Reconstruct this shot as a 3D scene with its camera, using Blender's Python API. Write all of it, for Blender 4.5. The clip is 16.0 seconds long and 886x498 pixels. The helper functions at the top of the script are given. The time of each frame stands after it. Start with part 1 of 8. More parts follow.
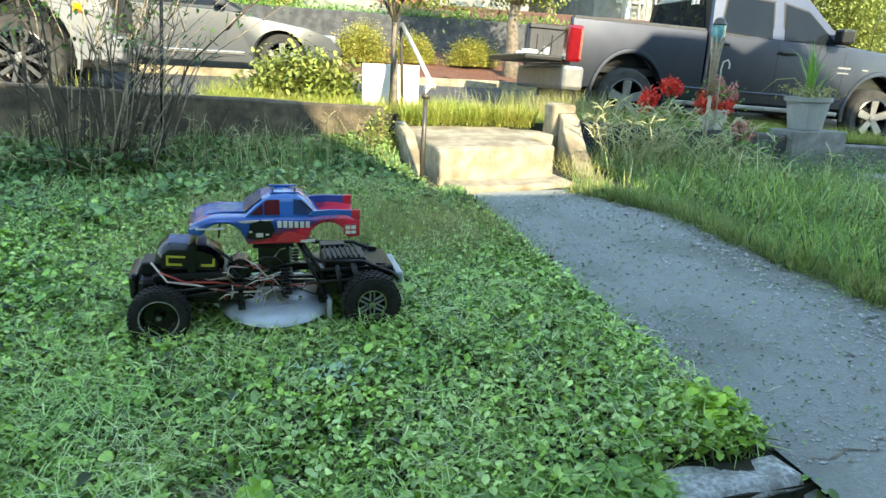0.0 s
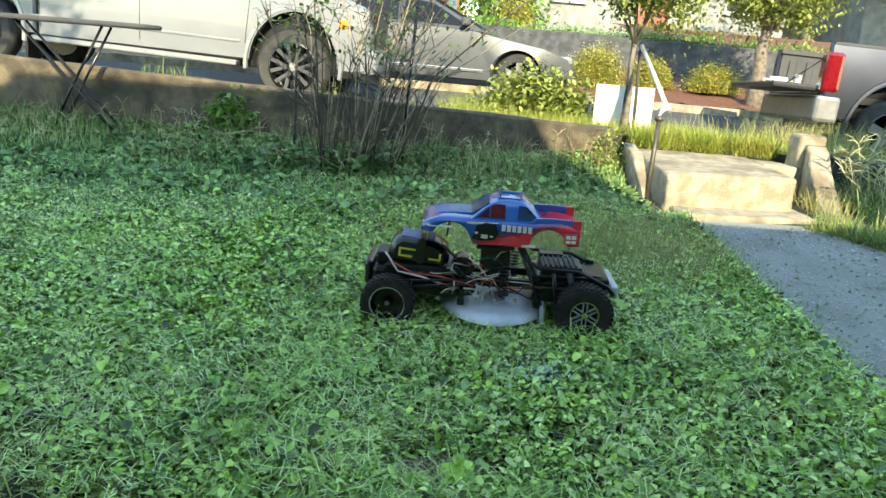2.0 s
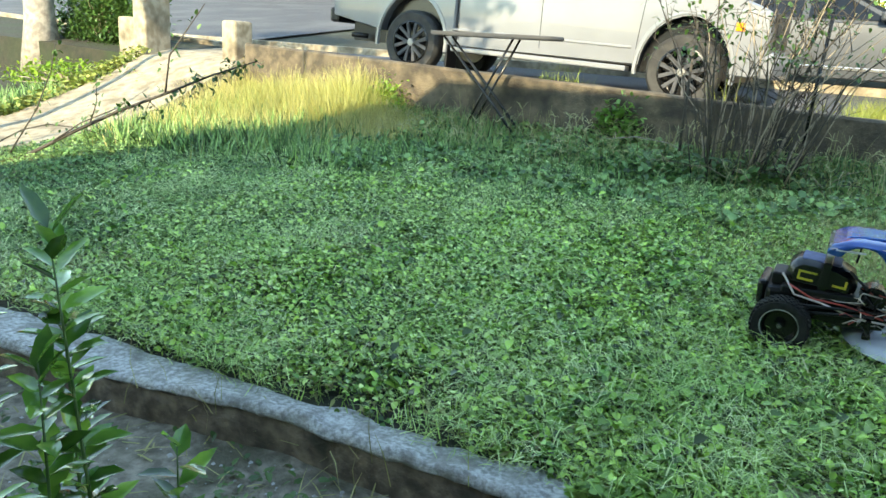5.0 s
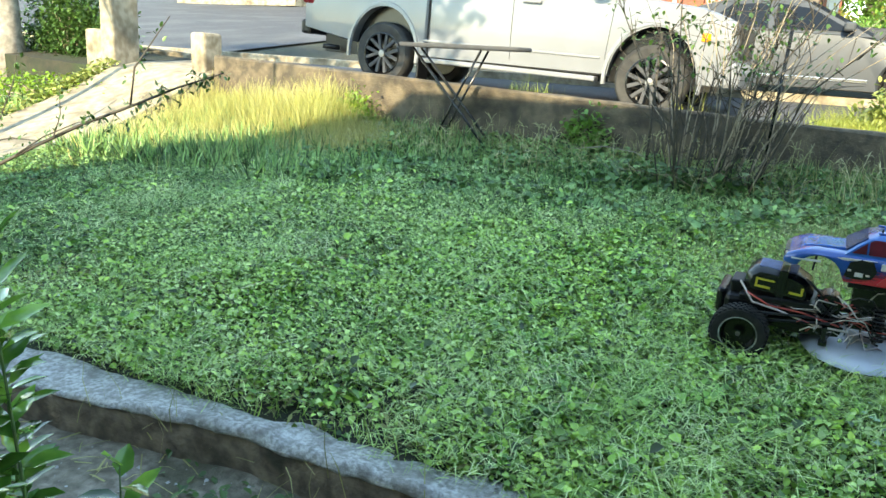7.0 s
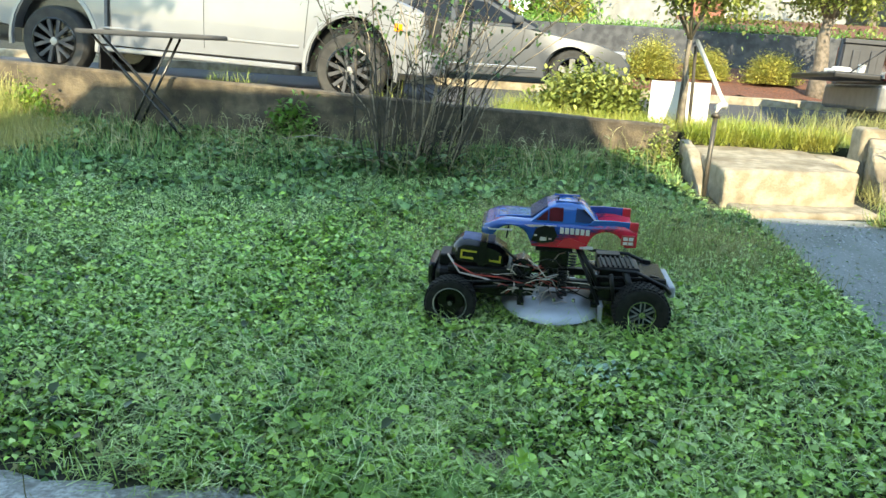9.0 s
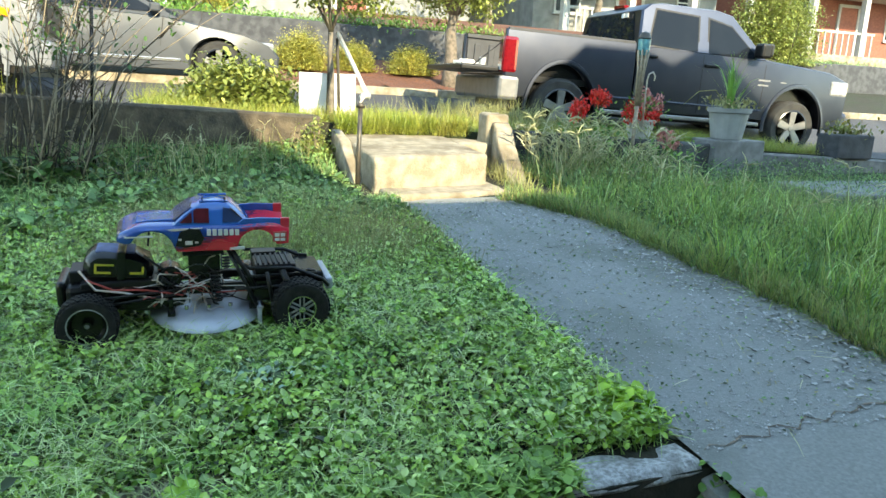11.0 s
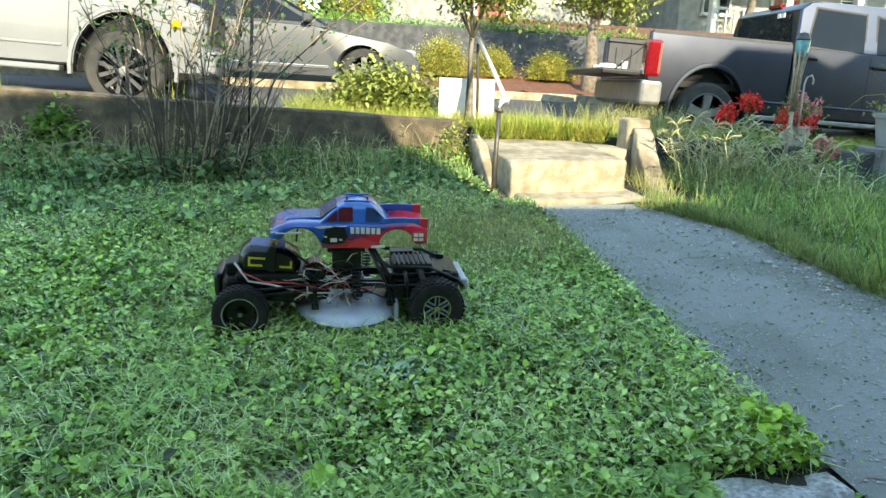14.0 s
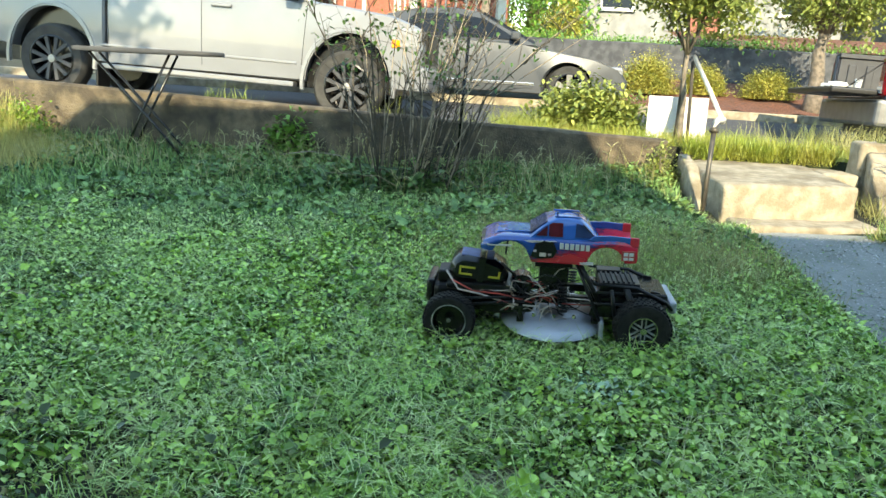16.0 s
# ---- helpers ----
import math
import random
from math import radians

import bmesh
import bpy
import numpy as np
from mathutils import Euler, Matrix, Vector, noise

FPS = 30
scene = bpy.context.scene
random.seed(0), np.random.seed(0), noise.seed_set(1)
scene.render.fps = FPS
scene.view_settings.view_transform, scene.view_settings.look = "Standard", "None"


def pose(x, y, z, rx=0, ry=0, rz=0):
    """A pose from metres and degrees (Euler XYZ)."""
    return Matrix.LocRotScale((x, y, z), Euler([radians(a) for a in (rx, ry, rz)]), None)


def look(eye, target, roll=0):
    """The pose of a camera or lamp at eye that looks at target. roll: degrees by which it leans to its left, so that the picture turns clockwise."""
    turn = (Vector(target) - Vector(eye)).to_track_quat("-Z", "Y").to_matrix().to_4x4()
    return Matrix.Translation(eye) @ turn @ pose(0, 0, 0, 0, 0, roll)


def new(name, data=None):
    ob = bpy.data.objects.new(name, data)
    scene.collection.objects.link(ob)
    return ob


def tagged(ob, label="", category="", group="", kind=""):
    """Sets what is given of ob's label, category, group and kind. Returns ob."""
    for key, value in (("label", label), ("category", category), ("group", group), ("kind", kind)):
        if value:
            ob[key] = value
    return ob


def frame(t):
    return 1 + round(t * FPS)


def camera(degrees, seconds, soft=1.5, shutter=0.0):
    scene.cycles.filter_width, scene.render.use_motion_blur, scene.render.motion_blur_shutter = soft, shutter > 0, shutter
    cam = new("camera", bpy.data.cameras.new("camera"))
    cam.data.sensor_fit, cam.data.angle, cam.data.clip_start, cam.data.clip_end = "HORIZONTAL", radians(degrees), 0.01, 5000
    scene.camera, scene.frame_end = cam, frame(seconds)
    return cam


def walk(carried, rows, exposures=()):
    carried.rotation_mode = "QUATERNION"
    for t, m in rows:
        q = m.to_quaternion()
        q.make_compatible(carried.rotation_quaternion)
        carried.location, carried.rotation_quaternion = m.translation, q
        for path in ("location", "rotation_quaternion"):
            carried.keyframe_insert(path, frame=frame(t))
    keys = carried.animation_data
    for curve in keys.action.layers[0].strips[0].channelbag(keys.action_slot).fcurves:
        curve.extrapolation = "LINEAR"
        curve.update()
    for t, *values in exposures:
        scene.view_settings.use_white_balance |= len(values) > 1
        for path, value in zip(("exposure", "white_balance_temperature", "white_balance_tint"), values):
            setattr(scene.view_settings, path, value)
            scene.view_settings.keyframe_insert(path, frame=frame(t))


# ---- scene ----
cam = camera(62.3, 16.0)
METRES, EYE, TILT, LEAN, TURN = 0.92, 1.25, 5.5, 1.5, 0.0
ROWS = [
    (0.0, 0.0, 0.0, 0.0, 1.24, -19.21, -3.57),
    (0.5, -0.0083, -0.0415, -0.0219, 6.59, -19.3, -5.27),
    (1.0, -0.0088, -0.0711, -0.0296, 13.19, -19.68, -5.84),
    (1.5, -0.0137, -0.0902, -0.0267, 17.11, -19.48, -5.07),
    (2.0, -0.0062, -0.098, -0.0261, 18.91, -18.72, -4.06),
    (2.5, -0.0032, -0.1122, -0.0183, 20.47, -17.75, -3.21),
    (3.0, -0.0144, -0.1512, -0.0048, 24.63, -16.93, -2.5),
    (3.5, -0.0206, -0.1828, 0.0005, 30.53, -17.19, -2.3),
    (4.0, -0.0401, -0.2404, 0.0229, 37.03, -18.42, -1.92),
    (4.5, -0.0512, -0.2771, 0.0365, 42.73, -19.49, -1.13),
    (5.0, -0.0575, -0.3011, 0.046, 46.66, -19.85, -0.55),
    (5.2, -0.0594, -0.3083, 0.0488, 48.02, -19.61, -0.38),
    (6.2, -0.05, -0.29, 0.05, 50.0, -19.3, -0.2),
    (7.3, -0.0019, -0.2243, 0.0476, 36.7, -18.55, -0.9),
    (7.5, 0.0049, -0.2145, 0.0451, 26.35, -18.38, -2.41),
    (8.0, 0.0503, -0.1489, 0.0284, 10.63, -19.64, -4.38),
    (8.5, 0.0071, -0.2006, 0.0499, 18.34, -19.43, -2.49),
    (9.0, -0.0038, -0.2212, 0.0432, 22.63, -19.28, -2.24),
    (9.5, 0.0506, -0.1694, 0.0468, 17.26, -18.98, -2.81),
    (10.0, 0.0688, -0.1301, 0.0425, 8.01, -18.74, -3.84),
    (10.2, 0.0743, -0.1183, 0.0412, 4.13, -18.64, -4.06),
    (11.2, 0.072, -0.114, 0.037, -3.2, -18.35, -4.5),
    (12.3, 0.0634, -0.1174, 0.0327, -1.09, -18.13, -4.54),
    (12.5, 0.0609, -0.1188, 0.0324, 0.74, -18.08, -4.4),
    (13.0, 0.0484, -0.126, 0.0309, 4.43, -18.46, -3.87),
    (13.5, 0.0524, -0.1224, 0.0288, 6.45, -18.71, -3.26),
    (14.0, 0.0536, -0.1261, 0.0313, 7.35, -18.63, -3.19),
    (14.5, 0.0505, -0.1308, 0.0303, 8.43, -18.45, -3.37),
    (15.0, 0.031, -0.1461, 0.026, 11.05, -18.34, -3.68),
    (15.5, 0.0034, -0.1592, 0.0269, 15.56, -18.3, -3.44),
    (16.0, -0.0194, -0.1897, 0.0343, 22.41, -18.06, -2.09),
]
walk(cam, [(t, pose(0, 0, EYE, TILT, LEAN, TURN) @ pose(METRES * x, METRES * y, METRES * z, 90 + pitch, roll, yaw)) for t, x, y, z, yaw, pitch, roll in ROWS],
     [(t, stops, 7900, -1) for t, stops in ((0.0, 2.76), (1.5, 2.66), (2.5, 2.55), (3.5, 2.46), (4.2, 2.50), (5.0, 2.66), (6.2, 2.74), (7.3, 2.84), (7.6, 2.80), (8.0, 2.66), (9.5, 2.62), (11.0, 2.68), (12.5, 2.74), (14.0, 2.64), (15.0, 2.60), (16.0, 2.54))])

# ---- world and light ----
STREET = pose(0, 0, 0, 0, 0, 17)          # the street runs along local x, the camera looks along local y
SUN_AZ, SUN_EL = 155.0, 27.0              # degrees clockwise from +y, degrees above the horizon
world = bpy.data.worlds.new("sky")
scene.world = world
world.use_nodes = True
wn = world.node_tree.nodes
sky = wn.new("ShaderNodeTexSky")
sky.sky_type, sky.sun_disc = "NISHITA", False
sky.dust_density, sky.ozone_density = 0.0, 1.0
sky.sun_elevation, sky.sun_rotation = radians(SUN_EL), radians(SUN_AZ)
world.node_tree.links.new(sky.outputs[0], wn["Background"].inputs[0])
wn["Background"].inputs[1].default_value = 0.15
sun_dir = Vector((math.sin(radians(SUN_AZ)) * math.cos(radians(SUN_EL)), math.cos(radians(SUN_AZ)) * math.cos(radians(SUN_EL)), math.sin(radians(SUN_EL))))
sun = new("sun", bpy.data.lights.new("sun", "SUN"))
sun.data.energy, sun.data.angle, sun.data.color = 2.25, radians(0.5), (1.0, 0.90, 0.76)
sun.matrix_world = look(sun_dir * 60, (0, 0, 0))

# ---- materials ----
def mat(name, colour, rough=0.6, metal=0.0, second=None, scale=8.0, bump=0.0, bump_scale=60.0, island=0.0, spec=0.5, third=None, third_scale=1.2, coat=0.0, through_light=0.0, contrast=(0.38, 0.62)):
    """A surface with a grain between colour and second, broad stains towards third, and fine relief."""
    m = bpy.data.materials.new(name)
    m.use_nodes = True
    t = m.node_tree
    n, link = t.nodes, t.links.new
    b = n["Principled BSDF"]
    b.inputs["Roughness"].default_value, b.inputs["Metallic"].default_value = rough, metal
    b.inputs["Specular IOR Level"].default_value = spec
    b.inputs["Coat Weight"].default_value = coat
    co = n.new("ShaderNodeTexCoord").outputs["Object"]

    def noisy(sc, detail=6.0, low=contrast[0], high=contrast[1]):
        x = n.new("ShaderNodeTexNoise")
        x.inputs["Scale"].default_value, x.inputs["Detail"].default_value = sc, detail
        link(co, x.inputs["Vector"])
        r = n.new("ShaderNodeMapRange")
        r.inputs["From Min"].default_value, r.inputs["From Max"].default_value = low, high
        link(x.outputs["Fac"], r.inputs["Value"])
        return r.outputs[0]

    def mix(fac, a, c):
        x = n.new("ShaderNodeMix")
        x.data_type = "RGBA"
        link(fac, x.inputs[0])
        for socket, value in ((x.inputs[6], a), (x.inputs[7], c)):
            if isinstance(value, tuple):
                socket.default_value = (*value, 1)
            else:
                link(value, socket)
        return x.outputs[2]

    out = colour
    if second:
        out = mix(noisy(scale), colour, second)
    if third:
        out = mix(noisy(third_scale, 4.0, 0.48, 0.68), out, third)
    if island:
        g = n.new("ShaderNodeNewGeometry").outputs["Random Per Island"]
        h = n.new("ShaderNodeHueSaturation")
        r1 = n.new("ShaderNodeMapRange")
        r1.inputs["To Min"].default_value, r1.inputs["To Max"].default_value = 1 - island, 1 + island
        link(g, r1.inputs["Value"])
        link(r1.outputs[0], h.inputs["Value"])
        r2 = n.new("ShaderNodeMapRange")
        r2.inputs["To Min"].default_value, r2.inputs["To Max"].default_value = 0.5 + 0.02 * island, 0.5 - 0.022 * island
        link(g, r2.inputs["Value"])
        link(r2.outputs[0], h.inputs["Hue"])
        if isinstance(out, tuple):
            h.inputs["Color"].default_value = (*out, 1)
        else:
            link(out, h.inputs["Color"])
        out = h.outputs[0]
    if isinstance(out, tuple):
        b.inputs["Base Color"].default_value = (*out, 1)
    else:
        link(out, b.inputs["Base Color"])
    if bump:
        x = n.new("ShaderNodeTexNoise")
        x.inputs["Scale"].default_value, x.inputs["Detail"].default_value = bump_scale, 5.0
        link(co, x.inputs["Vector"])
        u = n.new("ShaderNodeBump")
        u.inputs["Strength"].default_value, u.inputs["Distance"].default_value = bump, 0.01
        link(x.outputs["Fac"], u.inputs["Height"])
        link(u.outputs[0], b.inputs["Normal"])
    if through_light:
        tr = n.new("ShaderNodeBsdfTranslucent")
        ad = n.new("ShaderNodeMixShader")
        ad.inputs[0].default_value = through_light
        if isinstance(out, tuple):
            tr.inputs["Color"].default_value = (*out, 1)
        else:
            link(out, tr.inputs["Color"])
        link(b.outputs[0], ad.inputs[1])
        link(tr.outputs[0], ad.inputs[2])
        link(ad.outputs[0], n["Material Output"].inputs["Surface"])
    return m


M = {}
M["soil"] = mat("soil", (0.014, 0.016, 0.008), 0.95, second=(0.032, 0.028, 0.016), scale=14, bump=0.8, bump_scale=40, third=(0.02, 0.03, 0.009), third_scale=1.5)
M["dirt"] = mat("dirt", (0.27, 0.24, 0.19), 0.95, second=(0.13, 0.112, 0.085), scale=24, bump=1.0, bump_scale=70, third=(0.09, 0.085, 0.055), third_scale=5)
M["clover"] = mat("clover", (0.135, 0.30, 0.046), 0.30, second=(0.32, 0.49, 0.10), scale=6.0, island=0.9, through_light=0.15)
M["grass"] = mat("grass", (0.21, 0.38, 0.06), 0.42, second=(0.36, 0.52, 0.13), scale=2.5, island=0.5, through_light=0.25)
M["dry_grass"] = mat("dry_grass", (0.30, 0.27, 0.12), 0.7, second=(0.20, 0.22, 0.07), scale=3, island=0.35, through_light=0.25)
M["meadow"] = mat("meadow", (0.21, 0.31, 0.07), 0.5, second=(0.30, 0.36, 0.10), scale=2.0, island=0.45, through_light=0.32)
M["pale_blade"] = mat("pale_blade", (0.58, 0.69, 0.32), 0.45, second=(0.36, 0.53, 0.16), scale=3, island=0.4, through_light=0.2)
M["leaf"] = mat("leaf", (0.12, 0.26, 0.045), 0.4, second=(0.19, 0.34, 0.07), scale=2.0, island=0.45, through_light=0.3)
M["bright_leaf"] = mat("bright_leaf", (0.16, 0.29, 0.025), 0.42, second=(0.22, 0.33, 0.04), scale=3.0, island=0.35, through_light=0.3)
M["dark_leaf"] = mat("dark_leaf", (0.045, 0.10, 0.025), 0.4, second=(0.07, 0.14, 0.03), scale=3.0, island=0.4, through_light=0.2)
M["rust_leaf"] = mat("rust_leaf", (0.20, 0.17, 0.035), 0.5, second=(0.14, 0.19, 0.03), scale=3.0, island=0.5, through_light=0.3)
M["concrete"] = mat("concrete", (0.34, 0.295, 0.22), 0.92, second=(0.23, 0.19, 0.13), scale=11, bump=0.9, bump_scale=60, third=(0.12, 0.095, 0.062), third_scale=2.8)
M["path"] = mat("path", (0.245, 0.250, 0.235), 0.92, second=(0.172, 0.178, 0.165), scale=75, bump=0.35, bump_scale=170, third=(0.150, 0.158, 0.138), third_scale=2.2, contrast=(0.3, 0.7))
M["wall"] = mat("wall", (0.132, 0.104, 0.068), 0.93, second=(0.06, 0.047, 0.033), scale=9, bump=1.0, bump_scale=50, third=(0.026, 0.022, 0.017), third_scale=2.6)
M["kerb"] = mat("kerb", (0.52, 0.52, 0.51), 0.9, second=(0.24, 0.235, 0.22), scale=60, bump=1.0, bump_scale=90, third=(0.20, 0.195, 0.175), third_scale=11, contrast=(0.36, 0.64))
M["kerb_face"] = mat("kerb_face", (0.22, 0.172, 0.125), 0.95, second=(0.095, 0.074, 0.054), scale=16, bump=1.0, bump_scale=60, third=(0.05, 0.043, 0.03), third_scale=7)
M["asphalt"] = mat("asphalt", (0.06, 0.06, 0.066), 0.85, second=(0.035, 0.035, 0.039), scale=40, bump=0.3, bump_scale=200, third=(0.08, 0.078, 0.08), third_scale=0.7)
M["mulch"] = mat("mulch", (0.16, 0.06, 0.032), 0.95, second=(0.07, 0.03, 0.02), scale=25, bump=0.9, bump_scale=60)
M["bark"] = mat("bark", (0.19, 0.15, 0.115), 0.9, second=(0.10, 0.08, 0.06), scale=18, bump=0.7, bump_scale=60)
M["pale_bark"] = mat("pale_bark", (0.34, 0.30, 0.25), 0.85, second=(0.20, 0.17, 0.14), scale=14, bump=0.5, bump_scale=50)
M["golden_leaf"] = mat("golden_leaf", (0.19, 0.21, 0.03), 0.5, second=(0.26, 0.23, 0.04), scale=3.0, island=0.4, through_light=0.3)
M["twig"] = mat("twig", (0.30, 0.25, 0.18), 0.85, second=(0.15, 0.12, 0.085), scale=8, island=0.4)
M["dark_twig"] = mat("dark_twig", (0.055, 0.045, 0.035), 0.8, second=(0.035, 0.03, 0.022), scale=8)
M["grey_paint"] = mat("grey_paint", (0.058, 0.066, 0.090), 0.34, metal=0.95, second=(0.067, 0.074, 0.097), scale=3, coat=0.1)
M["white_paint"] = mat("white_paint", (0.17, 0.174, 0.183), 0.30, second=(0.152, 0.156, 0.165), scale=1.5, coat=0.35)
M["silver_paint"] = mat("silver_paint", (0.05, 0.054, 0.06), 0.34, metal=0.15, second=(0.044, 0.048, 0.053), scale=2, spec=0.3)
M["black_plastic"] = mat("black_plastic", (0.005, 0.005, 0.0055), 0.4, second=(0.009, 0.009, 0.0095), scale=20, spec=0.35)
M["satin_black"] = mat("satin_black", (0.006, 0.006, 0.0065), 0.25, second=(0.01, 0.01, 0.01), scale=15, spec=0.4)
M["rubber"] = mat("rubber", (0.010, 0.010, 0.010), 0.8, second=(0.02, 0.0195, 0.018), scale=30, bump=0.4, bump_scale=120, spec=0.3)
M["worn_tyre"] = mat("worn_tyre", (0.022, 0.021, 0.02), 0.85, second=(0.04, 0.038, 0.034), scale=10, bump=0.3, bump_scale=100)
M["chrome"] = mat("chrome", (0.62, 0.62, 0.62), 0.22, metal=1.0, second=(0.5, 0.5, 0.5), scale=10)
M["alloy"] = mat("alloy", (0.24, 0.235, 0.225), 0.4, metal=0.6, second=(0.19, 0.185, 0.18), scale=10)
M["bumper_silver"] = mat("bumper_silver", (0.21, 0.208, 0.205), 0.40, metal=0.5, second=(0.17, 0.168, 0.165), scale=8)
M["dark_glass"] = mat("dark_glass", (0.010, 0.013, 0.018), 0.015, second=(0.016, 0.019, 0.024), scale=1.0, spec=0.12)
M["red_lens"] = mat("red_lens", (0.125, 0.003, 0.007), 0.15, second=(0.17, 0.006, 0.010), scale=20, coat=0.3)
M["orange_lens"] = mat("orange_lens", (0.75, 0.30, 0.02), 0.15, second=(0.65, 0.22, 0.01), scale=20, coat=0.6)
M["clear_lens"] = mat("clear_lens", (0.25, 0.255, 0.26), 0.12, second=(0.18, 0.18, 0.18), scale=30, coat=0.4)
M["white_board"] = mat("white_board", (0.62, 0.61, 0.59), 0.6, second=(0.56, 0.55, 0.52), scale=4)
M["grey_pot"] = mat("grey_pot", (0.30, 0.305, 0.30), 0.7, second=(0.24, 0.245, 0.24), scale=6, bump=0.2, bump_scale=60)
M["white_pot"] = mat("white_pot", (0.62, 0.60, 0.55), 0.6, second=(0.5, 0.48, 0.44), scale=8)
M["petal"] = mat("petal", (0.72, 0.028, 0.018), 0.5, second=(0.62, 0.05, 0.035), scale=30, island=0.3, through_light=0.2)
M["pink_petal"] = mat("pink_petal", (0.62, 0.30, 0.27), 0.55, second=(0.5, 0.16, 0.15), scale=30, island=0.3, through_light=0.2)
M["weathered_wood"] = mat("weathered_wood", (0.36, 0.29, 0.21), 0.85, second=(0.24, 0.19, 0.14), scale=25, bump=0.4, bump_scale=60)
M["teal_glass"] = mat("teal_glass", (0.06, 0.17, 0.20), 0.25, second=(0.14, 0.36, 0.38), scale=15)
M["galvanised"] = mat("galvanised", (0.045, 0.042, 0.036), 0.45, metal=0.3, second=(0.085, 0.07, 0.05), scale=15, bump=0.2)
M["pale_pipe"] = mat("pale_pipe", (0.58, 0.56, 0.51), 0.5, second=(0.46, 0.42, 0.36), scale=12)
M["board_grey"] = mat("board_grey", (0.035, 0.036, 0.04), 0.6, second=(0.025, 0.026, 0.03), scale=10)
M["stucco"] = mat("stucco", (0.24, 0.237, 0.225), 0.9, second=(0.17, 0.167, 0.158), scale=3, bump=0.3)
M["house_brick"] = mat("house_brick", (0.27, 0.095, 0.065), 0.9, second=(0.20, 0.07, 0.05), scale=12, bump=0.3)
M["roof"] = mat("roof", (0.10, 0.09, 0.085), 0.9, second=(0.07, 0.065, 0.06), scale=20, bump=0.4)
# slate grey; the paler second colour paints sun dapples on the retaining wall
M["slate_wall"] = mat("slate_wall", (0.032, 0.034, 0.039), 0.85, second=(0.065, 0.067, 0.072), scale=7, bump=0.5, bump_scale=30)
M["trim"] = mat("trim", (0.42, 0.41, 0.39), 0.6, second=(0.36, 0.35, 0.33), scale=5)
M["pale_straw"] = mat("pale_straw", (0.50, 0.48, 0.28), 0.6, second=(0.34, 0.35, 0.16), scale=3.0, island=0.3, through_light=0.2)
M["straw_grass"] = mat("straw_grass", (0.36, 0.33, 0.14), 0.55, second=(0.25, 0.28, 0.10), scale=2.0, island=0.4, through_light=0.3)
M["seed_straw"] = mat("seed_straw", (0.56, 0.50, 0.21), 0.6, second=(0.40, 0.40, 0.13), scale=2.0, island=0.35, through_light=0.35)
M["verge_green"] = mat("verge_green", (0.24, 0.31, 0.05), 0.5, second=(0.32, 0.32, 0.075), scale=3.0, island=0.4, through_light=0.3)
M["weed_leaf"] = mat("weed_leaf", (0.098, 0.205, 0.063), 0.5, second=(0.185, 0.305, 0.10), scale=2.5, island=0.8, through_light=0.2)
M["glossy_leaf"] = mat("glossy_leaf", (0.07, 0.19, 0.03), 0.16, second=(0.17, 0.33, 0.05), scale=14.0, island=0.8, through_light=0.2, coat=0.4)
M["golden_leaf"] = mat("golden_leaf", (0.42, 0.38, 0.085), 0.5, second=(0.28, 0.29, 0.06), scale=5.0, island=0.5, through_light=0.3)
M["hedge_leaf"] = mat("hedge_leaf", (0.27, 0.30, 0.085), 0.45, second=(0.20, 0.25, 0.06), scale=4.0, island=0.5, through_light=0.3)
# near-black base holds the shade on the right-hand wall in its colour
M["shaded_concrete"] = mat("shaded_concrete", (0.060, 0.060, 0.062), 0.92, second=(0.032, 0.032, 0.033), scale=7, bump=0.7, bump_scale=70, third=(0.10, 0.10, 0.095), third_scale=3.0)
M["grey_concrete"] = mat("grey_concrete", (0.24, 0.235, 0.225), 0.92, second=(0.16, 0.155, 0.145), scale=9, bump=0.6, bump_scale=80, third=(0.11, 0.105, 0.095), third_scale=2.2)
M["siding"] = mat("siding", (0.08, 0.085, 0.08), 0.8, second=(0.06, 0.065, 0.06), scale=3, bump=0.3)
M["young_bark"] = mat("young_bark", (0.20, 0.17, 0.13), 0.85, second=(0.11, 0.09, 0.07), scale=14, bump=0.5, bump_scale=50)
# whitish green puts the sky's glints on lawn leaves into their colour
M["pale_leaf"] = mat("pale_leaf", (0.34, 0.52, 0.11), 0.35, second=(0.50, 0.64, 0.24), scale=9.0, island=0.4, through_light=0.15)
M["rim_pale"] = mat("rim_pale", (0.40, 0.40, 0.39), 0.42, metal=0.3, second=(0.13, 0.13, 0.125), scale=22)
M["lime_leaf"] = mat("lime_leaf", (0.26, 0.46, 0.04), 0.35, second=(0.36, 0.55, 0.07), scale=5.0, island=0.5, through_light=0.3)
M["dusty_leaf"] = mat("dusty_leaf", (0.36, 0.48, 0.36), 0.55, second=(0.24, 0.38, 0.23), scale=12.0, island=0.4)
M["chip"] = mat("chip", (0.42, 0.42, 0.41), 0.9, second=(0.26, 0.255, 0.24), scale=30)
M["shell_screen"] = mat("shell_screen", (0.03, 0.055, 0.13), 0.1, second=(0.02, 0.04, 0.10), scale=9, spec=0.4)

# ---- building tools ----
rng = np.random.default_rng(7)


def mesh_of(name, verts, faces, smooth=False):
    me = bpy.data.meshes.new(name)
    me.from_pydata([tuple(v) for v in verts], [], faces)
    if smooth:
        me.polygons.foreach_set("use_smooth", [True] * len(me.polygons))
    me.update()
    return me


